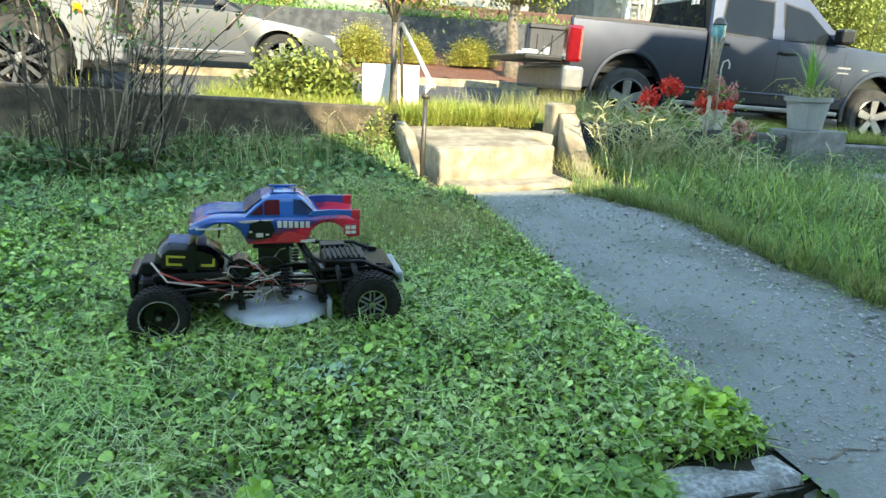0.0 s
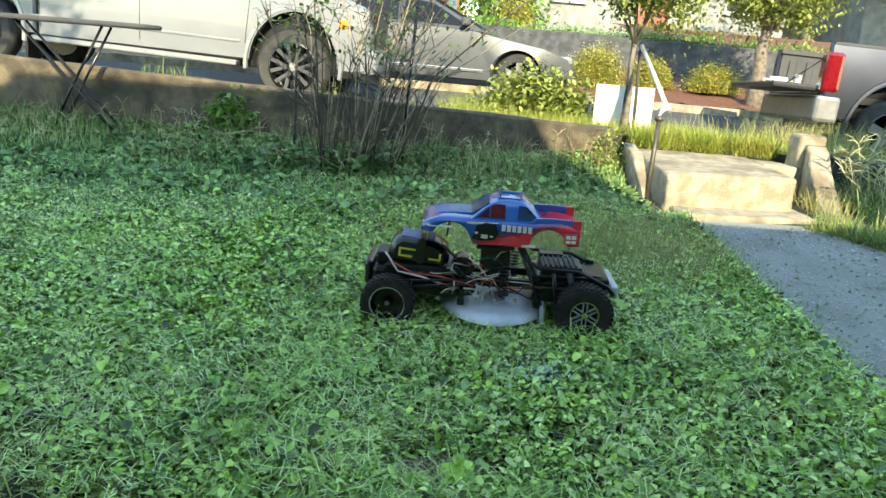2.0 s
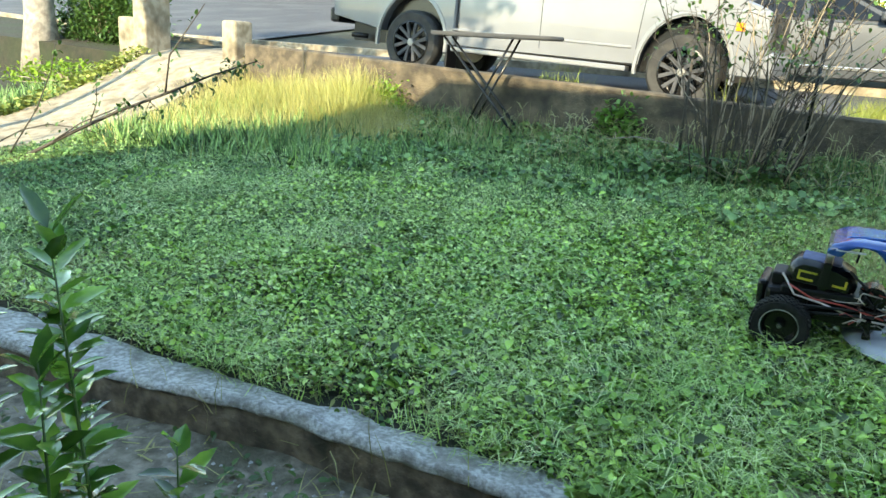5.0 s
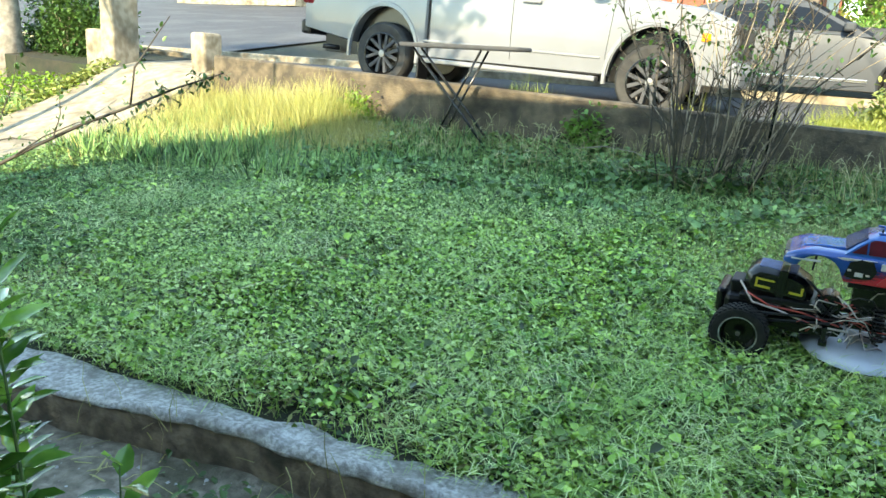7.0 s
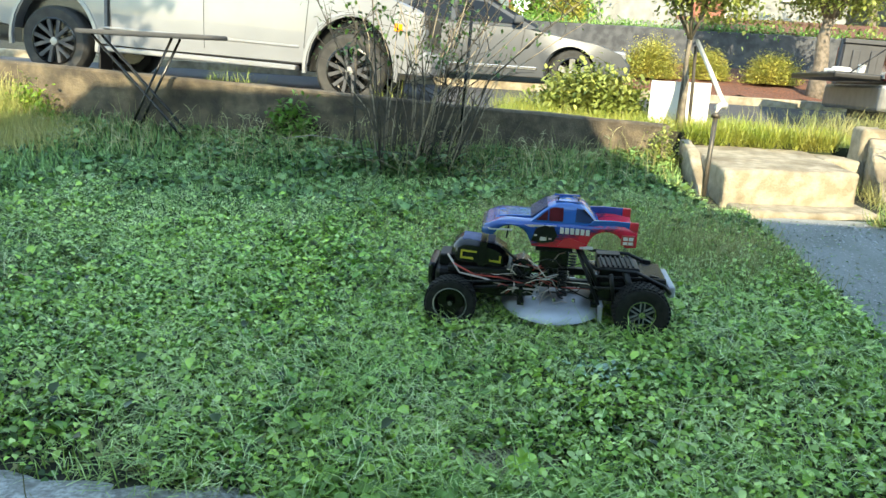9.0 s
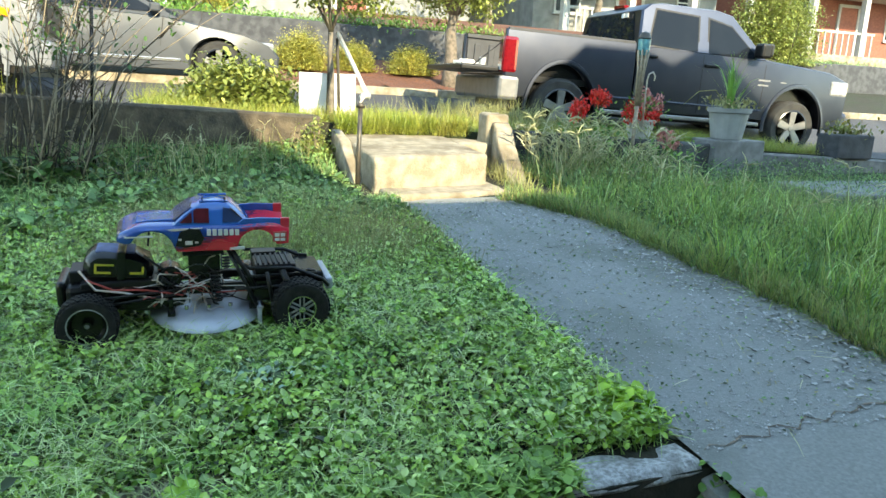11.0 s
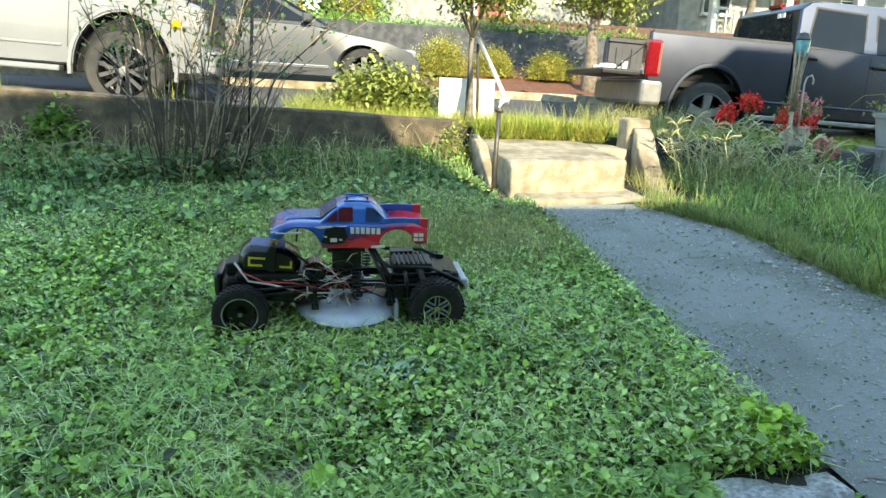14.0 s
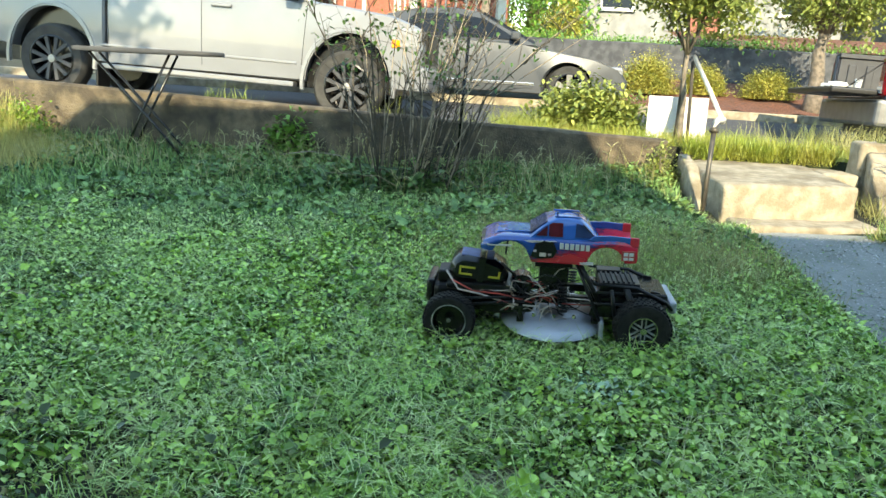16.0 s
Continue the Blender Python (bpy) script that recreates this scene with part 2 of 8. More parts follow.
def from_bm(name, bm, smooth=False):
    bmesh.ops.recalc_face_normals(bm, faces=bm.faces)
    me = bpy.data.meshes.new(name)
    bm.to_mesh(me)
    bm.free()
    if smooth:
        me.polygons.foreach_set("use_smooth", [True] * len(me.polygons))
    return me


def soft_edges(me, angle=35):
    """Smooth shading, with edges sharper than the angle kept."""
    me.polygons.foreach_set("use_smooth", [True] * len(me.polygons))
    me.set_sharp_from_angle(angle=radians(angle))
    return me


def part(name, me, material, parent, label="", at=None):
    if isinstance(me, bmesh.types.BMesh):
        me = from_bm(name, me)
    ob = new(name, me)
    if material is not None and not me.materials:
        me.materials.append(M[material] if isinstance(material, str) else material)
    ob.parent = parent
    if at is not None:
        ob.matrix_basis = at
    if label:
        ob["label"] = label
    return ob


def thing(name, label, category, m, group="", kind=""):
    ob = new(name)
    ob.empty_display_size = 0.05
    ob.matrix_basis = m
    return tagged(ob, label, category, group, kind)


def solid(name, me, material, label, category, m=None, group="", kind=""):
    """A thing that is one mesh."""
    ob = part(name, me, material, None, "", m)
    return tagged(ob, label, category, group, kind)


def box(bm, lo, hi, bevel=0.0, m=None):
    r = bmesh.ops.create_cube(bm, size=1.0)["verts"]
    for v in r:
        v.co = Vector([l + (c + 0.5) * (h - l) for c, l, h in zip(v.co, lo, hi)])
    if bevel:
        es = list({e for v in r for e in v.link_edges})
        out = bmesh.ops.bevel(bm, geom=es, offset=bevel, segments=2, affect="EDGES", profile=0.5)
        r = list({v for f in out["faces"] for v in f.verts} | {v for v in r if v.is_valid})
    if m is not None:
        bmesh.ops.transform(bm, matrix=m, verts=r)
    return r


def boxes(*specs, bevel=0.0):
    bm = bmesh.new()
    for lo, hi in specs:
        box(bm, lo, hi, bevel)
    return bm


def tube_data(points, radii, sides=6, cap=True):
    """Vertices and faces of a tapered tube along the points."""
    pts = [Vector(p) for p in points]
    verts, faces = [], []
    up = Vector((0.13, 0.31, 0.94))
    for i, p in enumerate(pts):
        d = (pts[min(i + 1, len(pts) - 1)] - pts[max(i - 1, 0)]).normalized()
        a = d.cross(up)
        a = a.normalized() if a.length > 1e-4 else Vector((1, 0, 0))
        b = d.cross(a)
        r = radii[i] if hasattr(radii, "__len__") else radii
        for k in range(sides):
            t = 2 * math.pi * k / sides
            verts.append(p + (a * math.cos(t) + b * math.sin(t)) * r)
    for i in range(len(pts) - 1):
        for k in range(sides):
            q = (k + 1) % sides
            faces.append((i * sides + k, i * sides + q, (i + 1) * sides + q, (i + 1) * sides + k))
    if cap:
        faces.append(tuple(range(sides))[::-1])
        faces.append(tuple((len(pts) - 1) * sides + k for k in range(sides)))
    return verts, faces


def joined(pieces):
    verts, faces = [], []
    for v, f in pieces:
        o = len(verts)
        verts += v
        faces += [tuple(i + o for i in g) for g in f]
    return verts, faces


def tubes(name, runs, sides=6):
    """One smooth mesh of tubes; runs of (points, radii)."""
    return mesh_of(name, *joined([tube_data(p, r, sides) for p, r in runs]), smooth=True)


def revolve(profile, segments=24, axis="Z", closed=False):
    """A bmesh of the profile of (radius, height) turned round the axis."""
    bm = bmesh.new()
    rings = []
    for r, h in profile:
        if r < 1e-5:
            rings.append([bm.verts.new((0, 0, h))] * segments)
        else:
            rings.append([bm.verts.new((r * math.cos(2 * math.pi * k / segments), r * math.sin(2 * math.pi * k / segments), h)) for k in range(segments)])
    pairs = list(zip(rings, rings[1:])) + ([(rings[-1], rings[0])] if closed else [])
    for a, b in pairs:
        for k in range(segments):
            q = (k + 1) % segments
            vs = []
            for v in (a[k], a[q], b[q], b[k]):
                if v not in vs:
                    vs.append(v)
            if len(vs) > 2:
                bm.faces.new(vs)
    if axis == "Y":
        bmesh.ops.rotate(bm, matrix=Matrix.Rotation(radians(-90), 3, "X"), verts=bm.verts)
    elif axis == "X":
        bmesh.ops.rotate(bm, matrix=Matrix.Rotation(radians(90), 3, "Y"), verts=bm.verts)
    return bm


def plate(outline, near, far, inset=None, round_off=0.0):
    """A bmesh of an outline in (x, z), given thickness along y from near to far; inset(z) narrows it on both sides."""
    bm = bmesh.new()
    inset = inset or (lambda z: 0.0)
    cx, cz = sum(p[0] for p in outline) / len(outline), sum(p[1] for p in outline) / len(outline)

    def ring(y_of, shrink):
        out = []
        for x, z in outline:
            d = Vector((cx - x, cz - z))
            d = d.normalized() * shrink if d.length else d
            out.append(bm.verts.new((x + d.x, y_of(z), z + d.y)))
        return out

    rows = []
    if round_off:
        rows.append(ring(lambda z: near + inset(z), round_off * 0.8))
    rows.append(ring(lambda z: near + inset(z) + round_off, 0))
    rows.append(ring(lambda z: far - inset(z) - round_off, 0))
    if round_off:
        rows.append(ring(lambda z: far - inset(z), round_off * 0.8))
    for a, b in zip(rows, rows[1:]):
        for i in range(len(a)):
            j = (i + 1) % len(a)
            bm.faces.new((a[i], a[j], b[j], b[i]))
    caps = [bm.faces.new(rows[0]), bm.faces.new(rows[-1][::-1])]
    for f in caps:
        f.normal_update()
    bmesh.ops.triangulate(bm, faces=caps)
    return bm


def arc(cx, cz, r, a0, a1, n=10):
    return [(cx + r * math.cos(radians(a0 + (a1 - a0) * i / n)), cz + r * math.sin(radians(a0 + (a1 - a0) * i / n))) for i in range(n + 1)]


def scatter(name, template, faces, where, yaw, tilt, lean, size, smooth=False):
    """One mesh of many copies of a small template (verts k x 3), each turned and scaled."""
    t = np.asarray(template, dtype=np.float64)
    n, k = len(where), len(t)
    size = np.asarray(size)
    v = t[None] * (size[:, None, None] if size.ndim == 1 else size[:, None, :])
    c, s = np.cos(tilt)[:, None], np.sin(tilt)[:, None]
    x, y, z = v[..., 0], v[..., 1], v[..., 2]
    y, z = y * c - z * s, y * s + z * c
    c, s = np.cos(lean)[:, None], np.sin(lean)[:, None]
    x, z = x * c + z * s, -x * s + z * c
    c, s = np.cos(yaw)[:, None], np.sin(yaw)[:, None]
    x, y = x * c - y * s, x * s + y * c
    v = np.stack([x, y, z], -1) + np.asarray(where)[:, None, :]
    f = np.concatenate([np.asarray(g, dtype=np.int64) for g in faces])
    sizes = np.array([len(g) for g in faces])
    loops = (f[None] + (np.arange(n) * k)[:, None]).ravel()
    me = bpy.data.meshes.new(name)
    me.vertices.add(n * k)
    me.vertices.foreach_set("co", v.ravel().astype(np.float32))
    me.loops.add(len(loops))
    me.loops.foreach_set("vertex_index", loops.astype(np.int32))
    tot = np.tile(sizes, n)
    me.polygons.add(len(tot))
    me.polygons.foreach_set("loop_start", np.concatenate([[0], np.cumsum(tot)[:-1]]).astype(np.int32))
    me.update(calc_edges=True)
    if smooth:
        me.polygons.foreach_set("use_smooth", [True] * len(me.polygons))
    return me


# small leaf shapes, one unit long
BLADE = ([(-0.035, 0, 0), (0.035, 0, 0), (-0.03, 0.12, 0.5), (0.03, 0.12, 0.5), (0, 0.42, 0.95)], [(0, 1, 3, 2), (2, 3, 4)])
OVAL = ([(0, 0, 0), (-0.26, 0.32, 0.06), (0, 0.42, -0.02), (0.26, 0.32, 0.06), (-0.2, 0.72, 0.03), (0.2, 0.72, 0.03), (0, 1, -0.08)], [(0, 2, 1), (0, 3, 2), (1, 2, 4), (2, 3, 5), (2, 6, 4), (2, 5, 6)])
SLIM = ([(0, 0, 0), (-0.13, 0.4, 0.05), (0.13, 0.4, 0.05), (0, 1, -0.1)], [(0, 2, 3, 1)])


ROUND = ([(0, 0.02, 0), (-0.3, 0.0, 0.04), (-0.48, 0.34, 0.07), (0, 0.42, -0.03), (0.48, 0.34, 0.07), (0.3, 0.0, 0.04), (-0.3, 0.74, 0.03), (0.3, 0.74, 0.03), (0, 0.95, -0.07)], [(0, 3, 2, 1), (0, 5, 4, 3), (2, 3, 6), (3, 4, 7), (3, 8, 6), (3, 7, 8)])
THREAD = ([(-0.5, 0, 0), (0.5, 0, 0), (-0.42, 0.08, 0.4), (0.42, 0.08, 0.4), (-0.28, 0.28, 0.76), (0.28, 0.28, 0.76), (0, 0.62, 0.93)], [(0, 1, 3, 2), (2, 3, 5, 4), (4, 5, 6)])
NEEDLE = ([(-0.03, 0, 0), (0.03, 0, 0), (0.025, 0.5, 0.07), (-0.025, 0.5, 0.07), (0, 1, 0.0)], [(0, 1, 2, 3), (3, 2, 4)])


def clover_shape():
    """Three round leaflets on a short stalk."""
    verts, faces = [(-0.03, 0, -0.9), (0.03, 0, -0.9), (0, 0.02, 0)], [(0, 1, 2)]
    for k in range(3):
        a = radians(120 * k)
        o = len(verts)
        for x, y, z in ((0, 0.04, 0), (-0.27, 0.38, 0.05), (-0.2, 0.66, 0.02), (0, 0.60, -0.03), (0.2, 0.66, 0.02), (0.27, 0.38, 0.05)):
            verts.append((x * math.cos(a) - y * math.sin(a), x * math.sin(a) + y * math.cos(a), z))
        faces += [(o, o + 3, o + 2, o + 1), (o, o + 5, o + 4, o + 3)]
    return verts, faces


CLOVER = clover_shape()
# a leaf folded along its midrib, torn at one side
TORN = ([(0, 0, 0), (-0.34, 0.22, 0.22), (-0.40, 0.58, 0.26), (0, 0.5, -0.02), (0.30, 0.30, 0.20), (0.22, 0.62, 0.12), (-0.10, 0.92, 0.02)], [(0, 3, 2, 1), (0, 4, 5, 3), (2, 3, 6), (3, 5, 6)])


def spread(template, name, where, size, tilt=(0.0, 0.6), smooth=False):
    n = len(where)
    return scatter(name, *template, where, rng.uniform(0, 6.283, n), rng.uniform(*tilt, n) * rng.choice([-1, 1], n), rng.uniform(-0.4, 0.4, n), size, smooth)

# ---- ground and structure ----
def lawn_z(u, v):
    """Height of the sloping front lawn."""
    return 0.032 + 0.0222 * u + 0.0727 * v + np.maximum(0, -u - 1) * 0.03 * np.clip(v / 6.2, 0, 1) + 0.12 * np.clip((v - 4.7) / 1.4, 0, 1) ** 2 * np.clip((1.9 - u) / 0.8, 0, 1) - 0.1 * np.clip(u - 3.1, 0, 2.2)


def wall_top(u):
    return 0.98 - 0.04 * u


def road_z(u, v):
    near = 0.76 - 0.042 * u
    far = 1.04 - 0.012 * u
    return near + (far - near) * (v - 8.5) / 2.8


def side_street_z(u, v):
    """A street that climbs away between the houses beyond the white truck."""
    return road_z(u, 11.4) + 0.12 * np.clip(v - 11.4, 0, 60)


def ground_z(u, v):
    """Height of the one ground sheet: low strip by the house, lawn, verge, street, beds across the street, upper yards."""
    u, v = np.asarray(u, float), np.asarray(v, float)
    uc = np.clip(u, -14, 16)
    low = lawn_z(np.clip(uc, -6, 4), 1.45) - 0.165
    lawn = lawn_z(uc, v)
    lip = wall_top(uc) - 0.05 - 0.27 * np.clip((-6.4 - uc) / 0.3, 0, 1)
    verge = lip + (np.clip((v - 6.3) / 1.6, 0, 1)) * (road_z(uc, 7.9) + 0.06 - lip)
    street = road_z(uc, np.clip(v, 7.9, 11.4)) - 0.05
    bed = road_z(uc, 11.4) + 0.06 + np.clip((v - 12.6) / 3.3, 0, 1) * 0.55
    upper = road_z(uc, 11.4) + 1.33 + np.clip(v - 16, 0, 40) * 0.05
    rise = side_street_z(np.clip(u, -60, 16), v) - 0.05
    aside = np.clip((-11.2 - u) / 0.4, 0, 1)
    bed, upper = bed + (rise - bed) * aside, upper + (rise - upper) * aside
    return np.select([v < 1.45, v < 6.32, v < 7.9, v < 11.4, v < 15.98], [low, lawn, verge, street, bed], upper)


def grid_sheet(us, vs, z_of, lift=0.0):
    us, vs = list(us), list(vs)
    g = np.array([[(u, v) for u in us] for v in vs])
    z = z_of(g[..., 0], g[..., 1]) + lift
    verts = [(g[j, i, 0], g[j, i, 1], z[j, i]) for j in range(len(vs)) for i in range(len(us))]
    w = len(us)
    faces = [(j * w + i, j * w + i + 1, (j + 1) * w + i + 1, (j + 1) * w + i) for j in range(len(vs) - 1) for i in range(w - 1)]
    return verts, faces


def wobble(me, amount, scale):
    for v in me.vertices:
        v.co.z += amount * noise.noise(v.co * scale)
    return me


us = [-700, -300, -120, -60, -30, -20, -17] + list(np.arange(-14, 16.1, 0.5)) + [22, 32, 60, 120, 300, 700]
vs = [-700, -300, -100, -40, -12, -5] + list(np.arange(-3, 1.3, 0.5)) + [1.44, 1.46] + list(np.arange(1.8, 6.2, 0.4)) + [6.31, 6.33] + list(np.arange(6.6, 7.9, 0.4)) + [7.89, 7.91, 9, 10, 11.39, 11.41, 12.0, 12.6, 13.5, 14.5, 15.97, 15.99, 18, 22, 30, 45, 60, 120, 300, 700]
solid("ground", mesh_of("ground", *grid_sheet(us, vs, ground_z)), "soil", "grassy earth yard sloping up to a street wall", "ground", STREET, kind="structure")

# street
solid("road", mesh_of("road", *grid_sheet([-160, -60] + list(np.arange(-14, 16.1, 1.0)) + [40, 160], [7.94, 8.5, 9.2, 10, 10.8, 11.38], road_z)), "asphalt", "worn grey asphalt street on a slope", "road", STREET, kind="structure")


solid("side_street", mesh_of("street", *grid_sheet([-60, -30, -22] + list(np.arange(-20, -11.5, 1.0)), [11.38, 12.5, 14, 16, 19, 23, 30, 45, 60], side_street_z)), "asphalt", "grey asphalt side street climbing between the houses", "road", STREET, kind="structure")


def sloped_bar(name, u0, u1, v0, v1, top, bottom, step=0.5, bevel=0.012, jitter=0.0, bend=None):
    """A long low wall or kerb whose top and foot follow two height rules; bend(u) shifts it sideways."""
    n = max(2, int(abs(u1 - u0) / step) + 1)
    verts, faces = [], []
    for i in range(n):
        u = u0 + (u1 - u0) * i / (n - 1)
        t, b = float(top(u)), float(bottom(u))
        j = [jitter * (noise.noise(Vector((u * 2.1, k * 7.3, t))) + 0.7 * noise.noise(Vector((u * 9.0, k * 5.1, t)))) for k in range(6)]
        a, c = (v0 + bend(u), v1 + (0.45 if bend(u) < 0 else 1.0) * bend(u)) if bend else (v0, v1)
        verts += [(u, a + j[0], b), (u, a + j[1], t - bevel), (u, a + bevel + j[1], t + j[2]), (u, c - bevel + j[3], t + j[4]), (u, c + j[3], t - bevel), (u, c + j[5], b)]
    for i in range(n - 1):
        for k in range(6):
            q = (k + 1) % 6
            faces.append((i * 6 + k, i * 6 + q, (i + 1) * 6 + q, (i + 1) * 6 + k))
    faces += [tuple(range(6)), tuple((n - 1) * 6 + k for k in range(6))[::-1]]
    bm = bmesh.new()
    vv = [bm.verts.new(v) for v in verts]
    for f in faces:
        bm.faces.new([vv[i] for i in f])
    return from_bm(name, bm)


def under(v, deep=0.15):
    return lambda u: float(ground_z(u, v)) - deep


solid("kerb_street", sloped_bar("kerb", -60, 60, 7.80, 7.95, lambda u: road_z(np.clip(u, -14, 16), 7.94) + 0.12, lambda u: road_z(np.clip(u, -14, 16), 7.94) - 0.2, 1.0), "concrete", "pale concrete street kerb", "kerb", STREET, kind="structure")
solid("kerb_far", sloped_bar("kerb", -60, 60, 11.38, 11.55, lambda u: road_z(np.clip(u, -14, 16), 11.38) + 0.12, lambda u: road_z(np.clip(u, -14, 16), 11.38) - 0.2, 1.0), "concrete", "pale concrete kerb across the street", "kerb", STREET, kind="structure")
solid("pavement_far", mesh_of("pavement", *grid_sheet([-60] + list(np.arange(-14, 16.1, 1.5)) + [60], [11.54, 12.6], lambda u, v: road_z(np.clip(u, -14, 16), 11.38) + 0.115 + 0 * v)), "concrete", "pale concrete pavement across the street", "pavement", STREET, kind="structure")

# the wall between lawn and street, in two runs either side of the steps
solid("wall_street_left", sloped_bar("wall", -6.35, 1.28, 6.18, 6.40, wall_top, lambda u: lawn_z(u, 6.2) - 0.25, 0.25, 0.02, 0.012), "wall", "weathered brown concrete garden wall along the street", "wall", STREET, kind="structure")
solid("wall_street_right", sloped_bar("wall", 2.93, 6.06, 6.18, 6.40, lambda u: wall_top(u) - 0.01, lambda u: lawn_z(u, 6.2) - 0.25, 0.25, 0.02, 0.01), "shaded_concrete", "low concrete garden wall carrying flower pots, shade put into its dark colour", "wall", STREET, kind="structure")
solid("wall_street_end", sloped_bar("wall", 6.10, 12.0, 6.25, 6.45, lambda u: 0.665 - 0.035 * (u - 6), lambda u: 0.2, 0.5, 0.02, 0.01), "grey_concrete", "lower grey concrete wall beyond the pedestal", "wall", STREET, kind="structure")

# garden path
PATH_L, PATH_R = 1.53, 2.95


def path_z(u, v):
    return np.where(v < 1.5, lawn_z(u, 1.5) - 0.06 - 0.05 * np.clip(1.5 - v, 0, 3), lawn_z(u, v) - 0.02)


def path_right(v):
    """The ragged right edge of the path, where grass closes in towards the steps."""
    return 2.80 + 0.05 * np.sin(v * 3.1) - 0.50 * np.clip((v - 3.75) / 0.95, 0, 1) ** 1.5


pv = [-2.0, -1, 0, 0.8, 1.5, 2.4, 3.3, 3.8, 4.1, 4.4, 4.6, 4.8]
grid = [(u, v) for v in pv for u in np.linspace(PATH_L, min(PATH_R, float(path_right(v)) + 0.16), 5)]
pm = mesh_of("path", [(u, v, float(path_z(np.asarray(u), np.asarray(v))) + 0.035) for u, v in grid], [(k * 5 + i, k * 5 + i + 1, k * 5 + i + 6, k * 5 + i + 5) for k in range(len(pv) - 1) for i in range(4)])
solid("path", pm, "path", "grey weathered concrete garden path with grit", "path", STREET, kind="structure")
solid("path_edge", sloped_bar("edge", -2.0, 4.8, -PATH_L - 0.035, -PATH_L + 0.02, lambda u: float(path_z(1.55, np.asarray(u))) + 0.03, lambda u: float(path_z(1.55, np.asarray(u))) - 0.2, 0.3, 0.01, 0.012), "path", "broken concrete edge of the path", "path edge", STREET @ pose(0, 0, 0, 0, 0, 90), kind="structure")

def crack(points, wide):
    """A jagged dark crack, a narrow sliver just above the path."""
    r = random.Random(4)
    verts, faces = [], []
    for i, (u, v) in enumerate(points):
        w = wide * r.uniform(0.3, 1.0) * (0.2 if i in (0, len(points) - 1) else 1.0)
        d = r.uniform(-0.012, 0.012)
        for side in (-1, 1):
            verts.append((u, v + d + side * w / 2, float(path_z(np.asarray(u), np.asarray(v))) + 0.038))
    for i in range(len(points) - 1):
        faces.append((2 * i, 2 * i + 2, 2 * i + 3, 2 * i + 1))
    return mesh_of("crack", verts, faces)


solid("path_crack", crack([(1.56 + 0.045 * k, 1.53 + 0.004 * k + 0.02 * math.sin(k * 1.9)) for k in range(30)], 0.012), "kerb_face", "dark jagged crack across the path", "crack", STREET, kind="structure")
solid("path_joint", crack([(1.58 + 0.06 * k, 3.55 + 0.012 * math.sin(k * 2.3)) for k in range(23)], 0.007), "kerb_face", "thin dark joint across the path", "crack", STREET, kind="structure")

def worn(me, cuts=7, amount=0.012, scale=5.0):
    """Uneven faces and chipped edges on a cast block."""
    bm = bmesh.new()
    bm.from_mesh(me)
    bmesh.ops.subdivide_edges(bm, edges=[e for e in bm.edges if e.calc_length() > 0.12], cuts=cuts, use_grid_fill=True)
    for v in bm.verts:
        n = noise.noise_vector(v.co * scale) + 0.6 * noise.noise_vector(v.co * scale * 4.3)
        v.co += n * amount
    return from_bm("worn", bm, True)


# kerb wall along the near end of the lawn
kerb_top = lambda u: float(lawn_z(u, 1.5)) + 0.012
kerb_bend = lambda u: -0.135 * min(1.15, max(0.0, -1.55 - u)) + 0.07 * min(1.0, max(0.0, (u - 0.6) / 0.4))
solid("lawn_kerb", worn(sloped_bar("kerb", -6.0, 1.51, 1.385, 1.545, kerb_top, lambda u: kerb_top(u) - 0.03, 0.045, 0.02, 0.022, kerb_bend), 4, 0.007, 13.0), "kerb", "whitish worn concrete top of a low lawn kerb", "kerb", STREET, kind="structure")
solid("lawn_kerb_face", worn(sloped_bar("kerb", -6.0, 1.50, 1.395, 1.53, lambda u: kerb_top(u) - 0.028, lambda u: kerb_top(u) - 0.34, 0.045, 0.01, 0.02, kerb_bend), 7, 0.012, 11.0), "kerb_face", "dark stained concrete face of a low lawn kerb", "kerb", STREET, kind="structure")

gap = from_bm("gap", boxes(((1.508, 1.0, -0.25), (1.565, 1.66, kerb_top(1.5) - 0.055)), bevel=0.01))
solid("gap_earth", worn(gap, 6, 0.014, 14.0), "dirt", "earth filling the joint between kerb and path", "earth", STREET, kind="structure")

# steps up to the street
def skewed(lo, hi, rise=0.0):
    """A cast slab whose front edge runs back towards its far end."""
    bm = bmesh.new()
    for v in box(bm, lo, hi, 0.025):
        if v.co.y < (lo[1] + hi[1]) / 2:
            v.co.y += (v.co.x - lo[0]) * 0.20
        if v.co.z > 0.4:
            v.co.z += (v.co.y - lo[1]) * rise
    return bm


solid("step_lower", worn(from_bm("step", skewed((1.50, 4.74, 0.20), (2.52, 5.5, 0.475)))), "concrete", "worn sandy concrete lower step", "step", STREET, kind="structure")
solid("landing", worn(from_bm("landing", skewed((1.46, 5.06, 0.2), (2.45, 6.36, 0.705), 0.052)), 9), "concrete", "worn sandy concrete landing slab above the step", "landing", STREET, kind="structure")
solid("landing_back", worn(from_bm("landing", boxes(((2.455, 5.88, 0.2), (2.725, 6.36, 0.75)), bevel=0.02)), 4, 0.008), "concrete", "sandy concrete slab beside the step post", "landing", STREET, kind="structure")


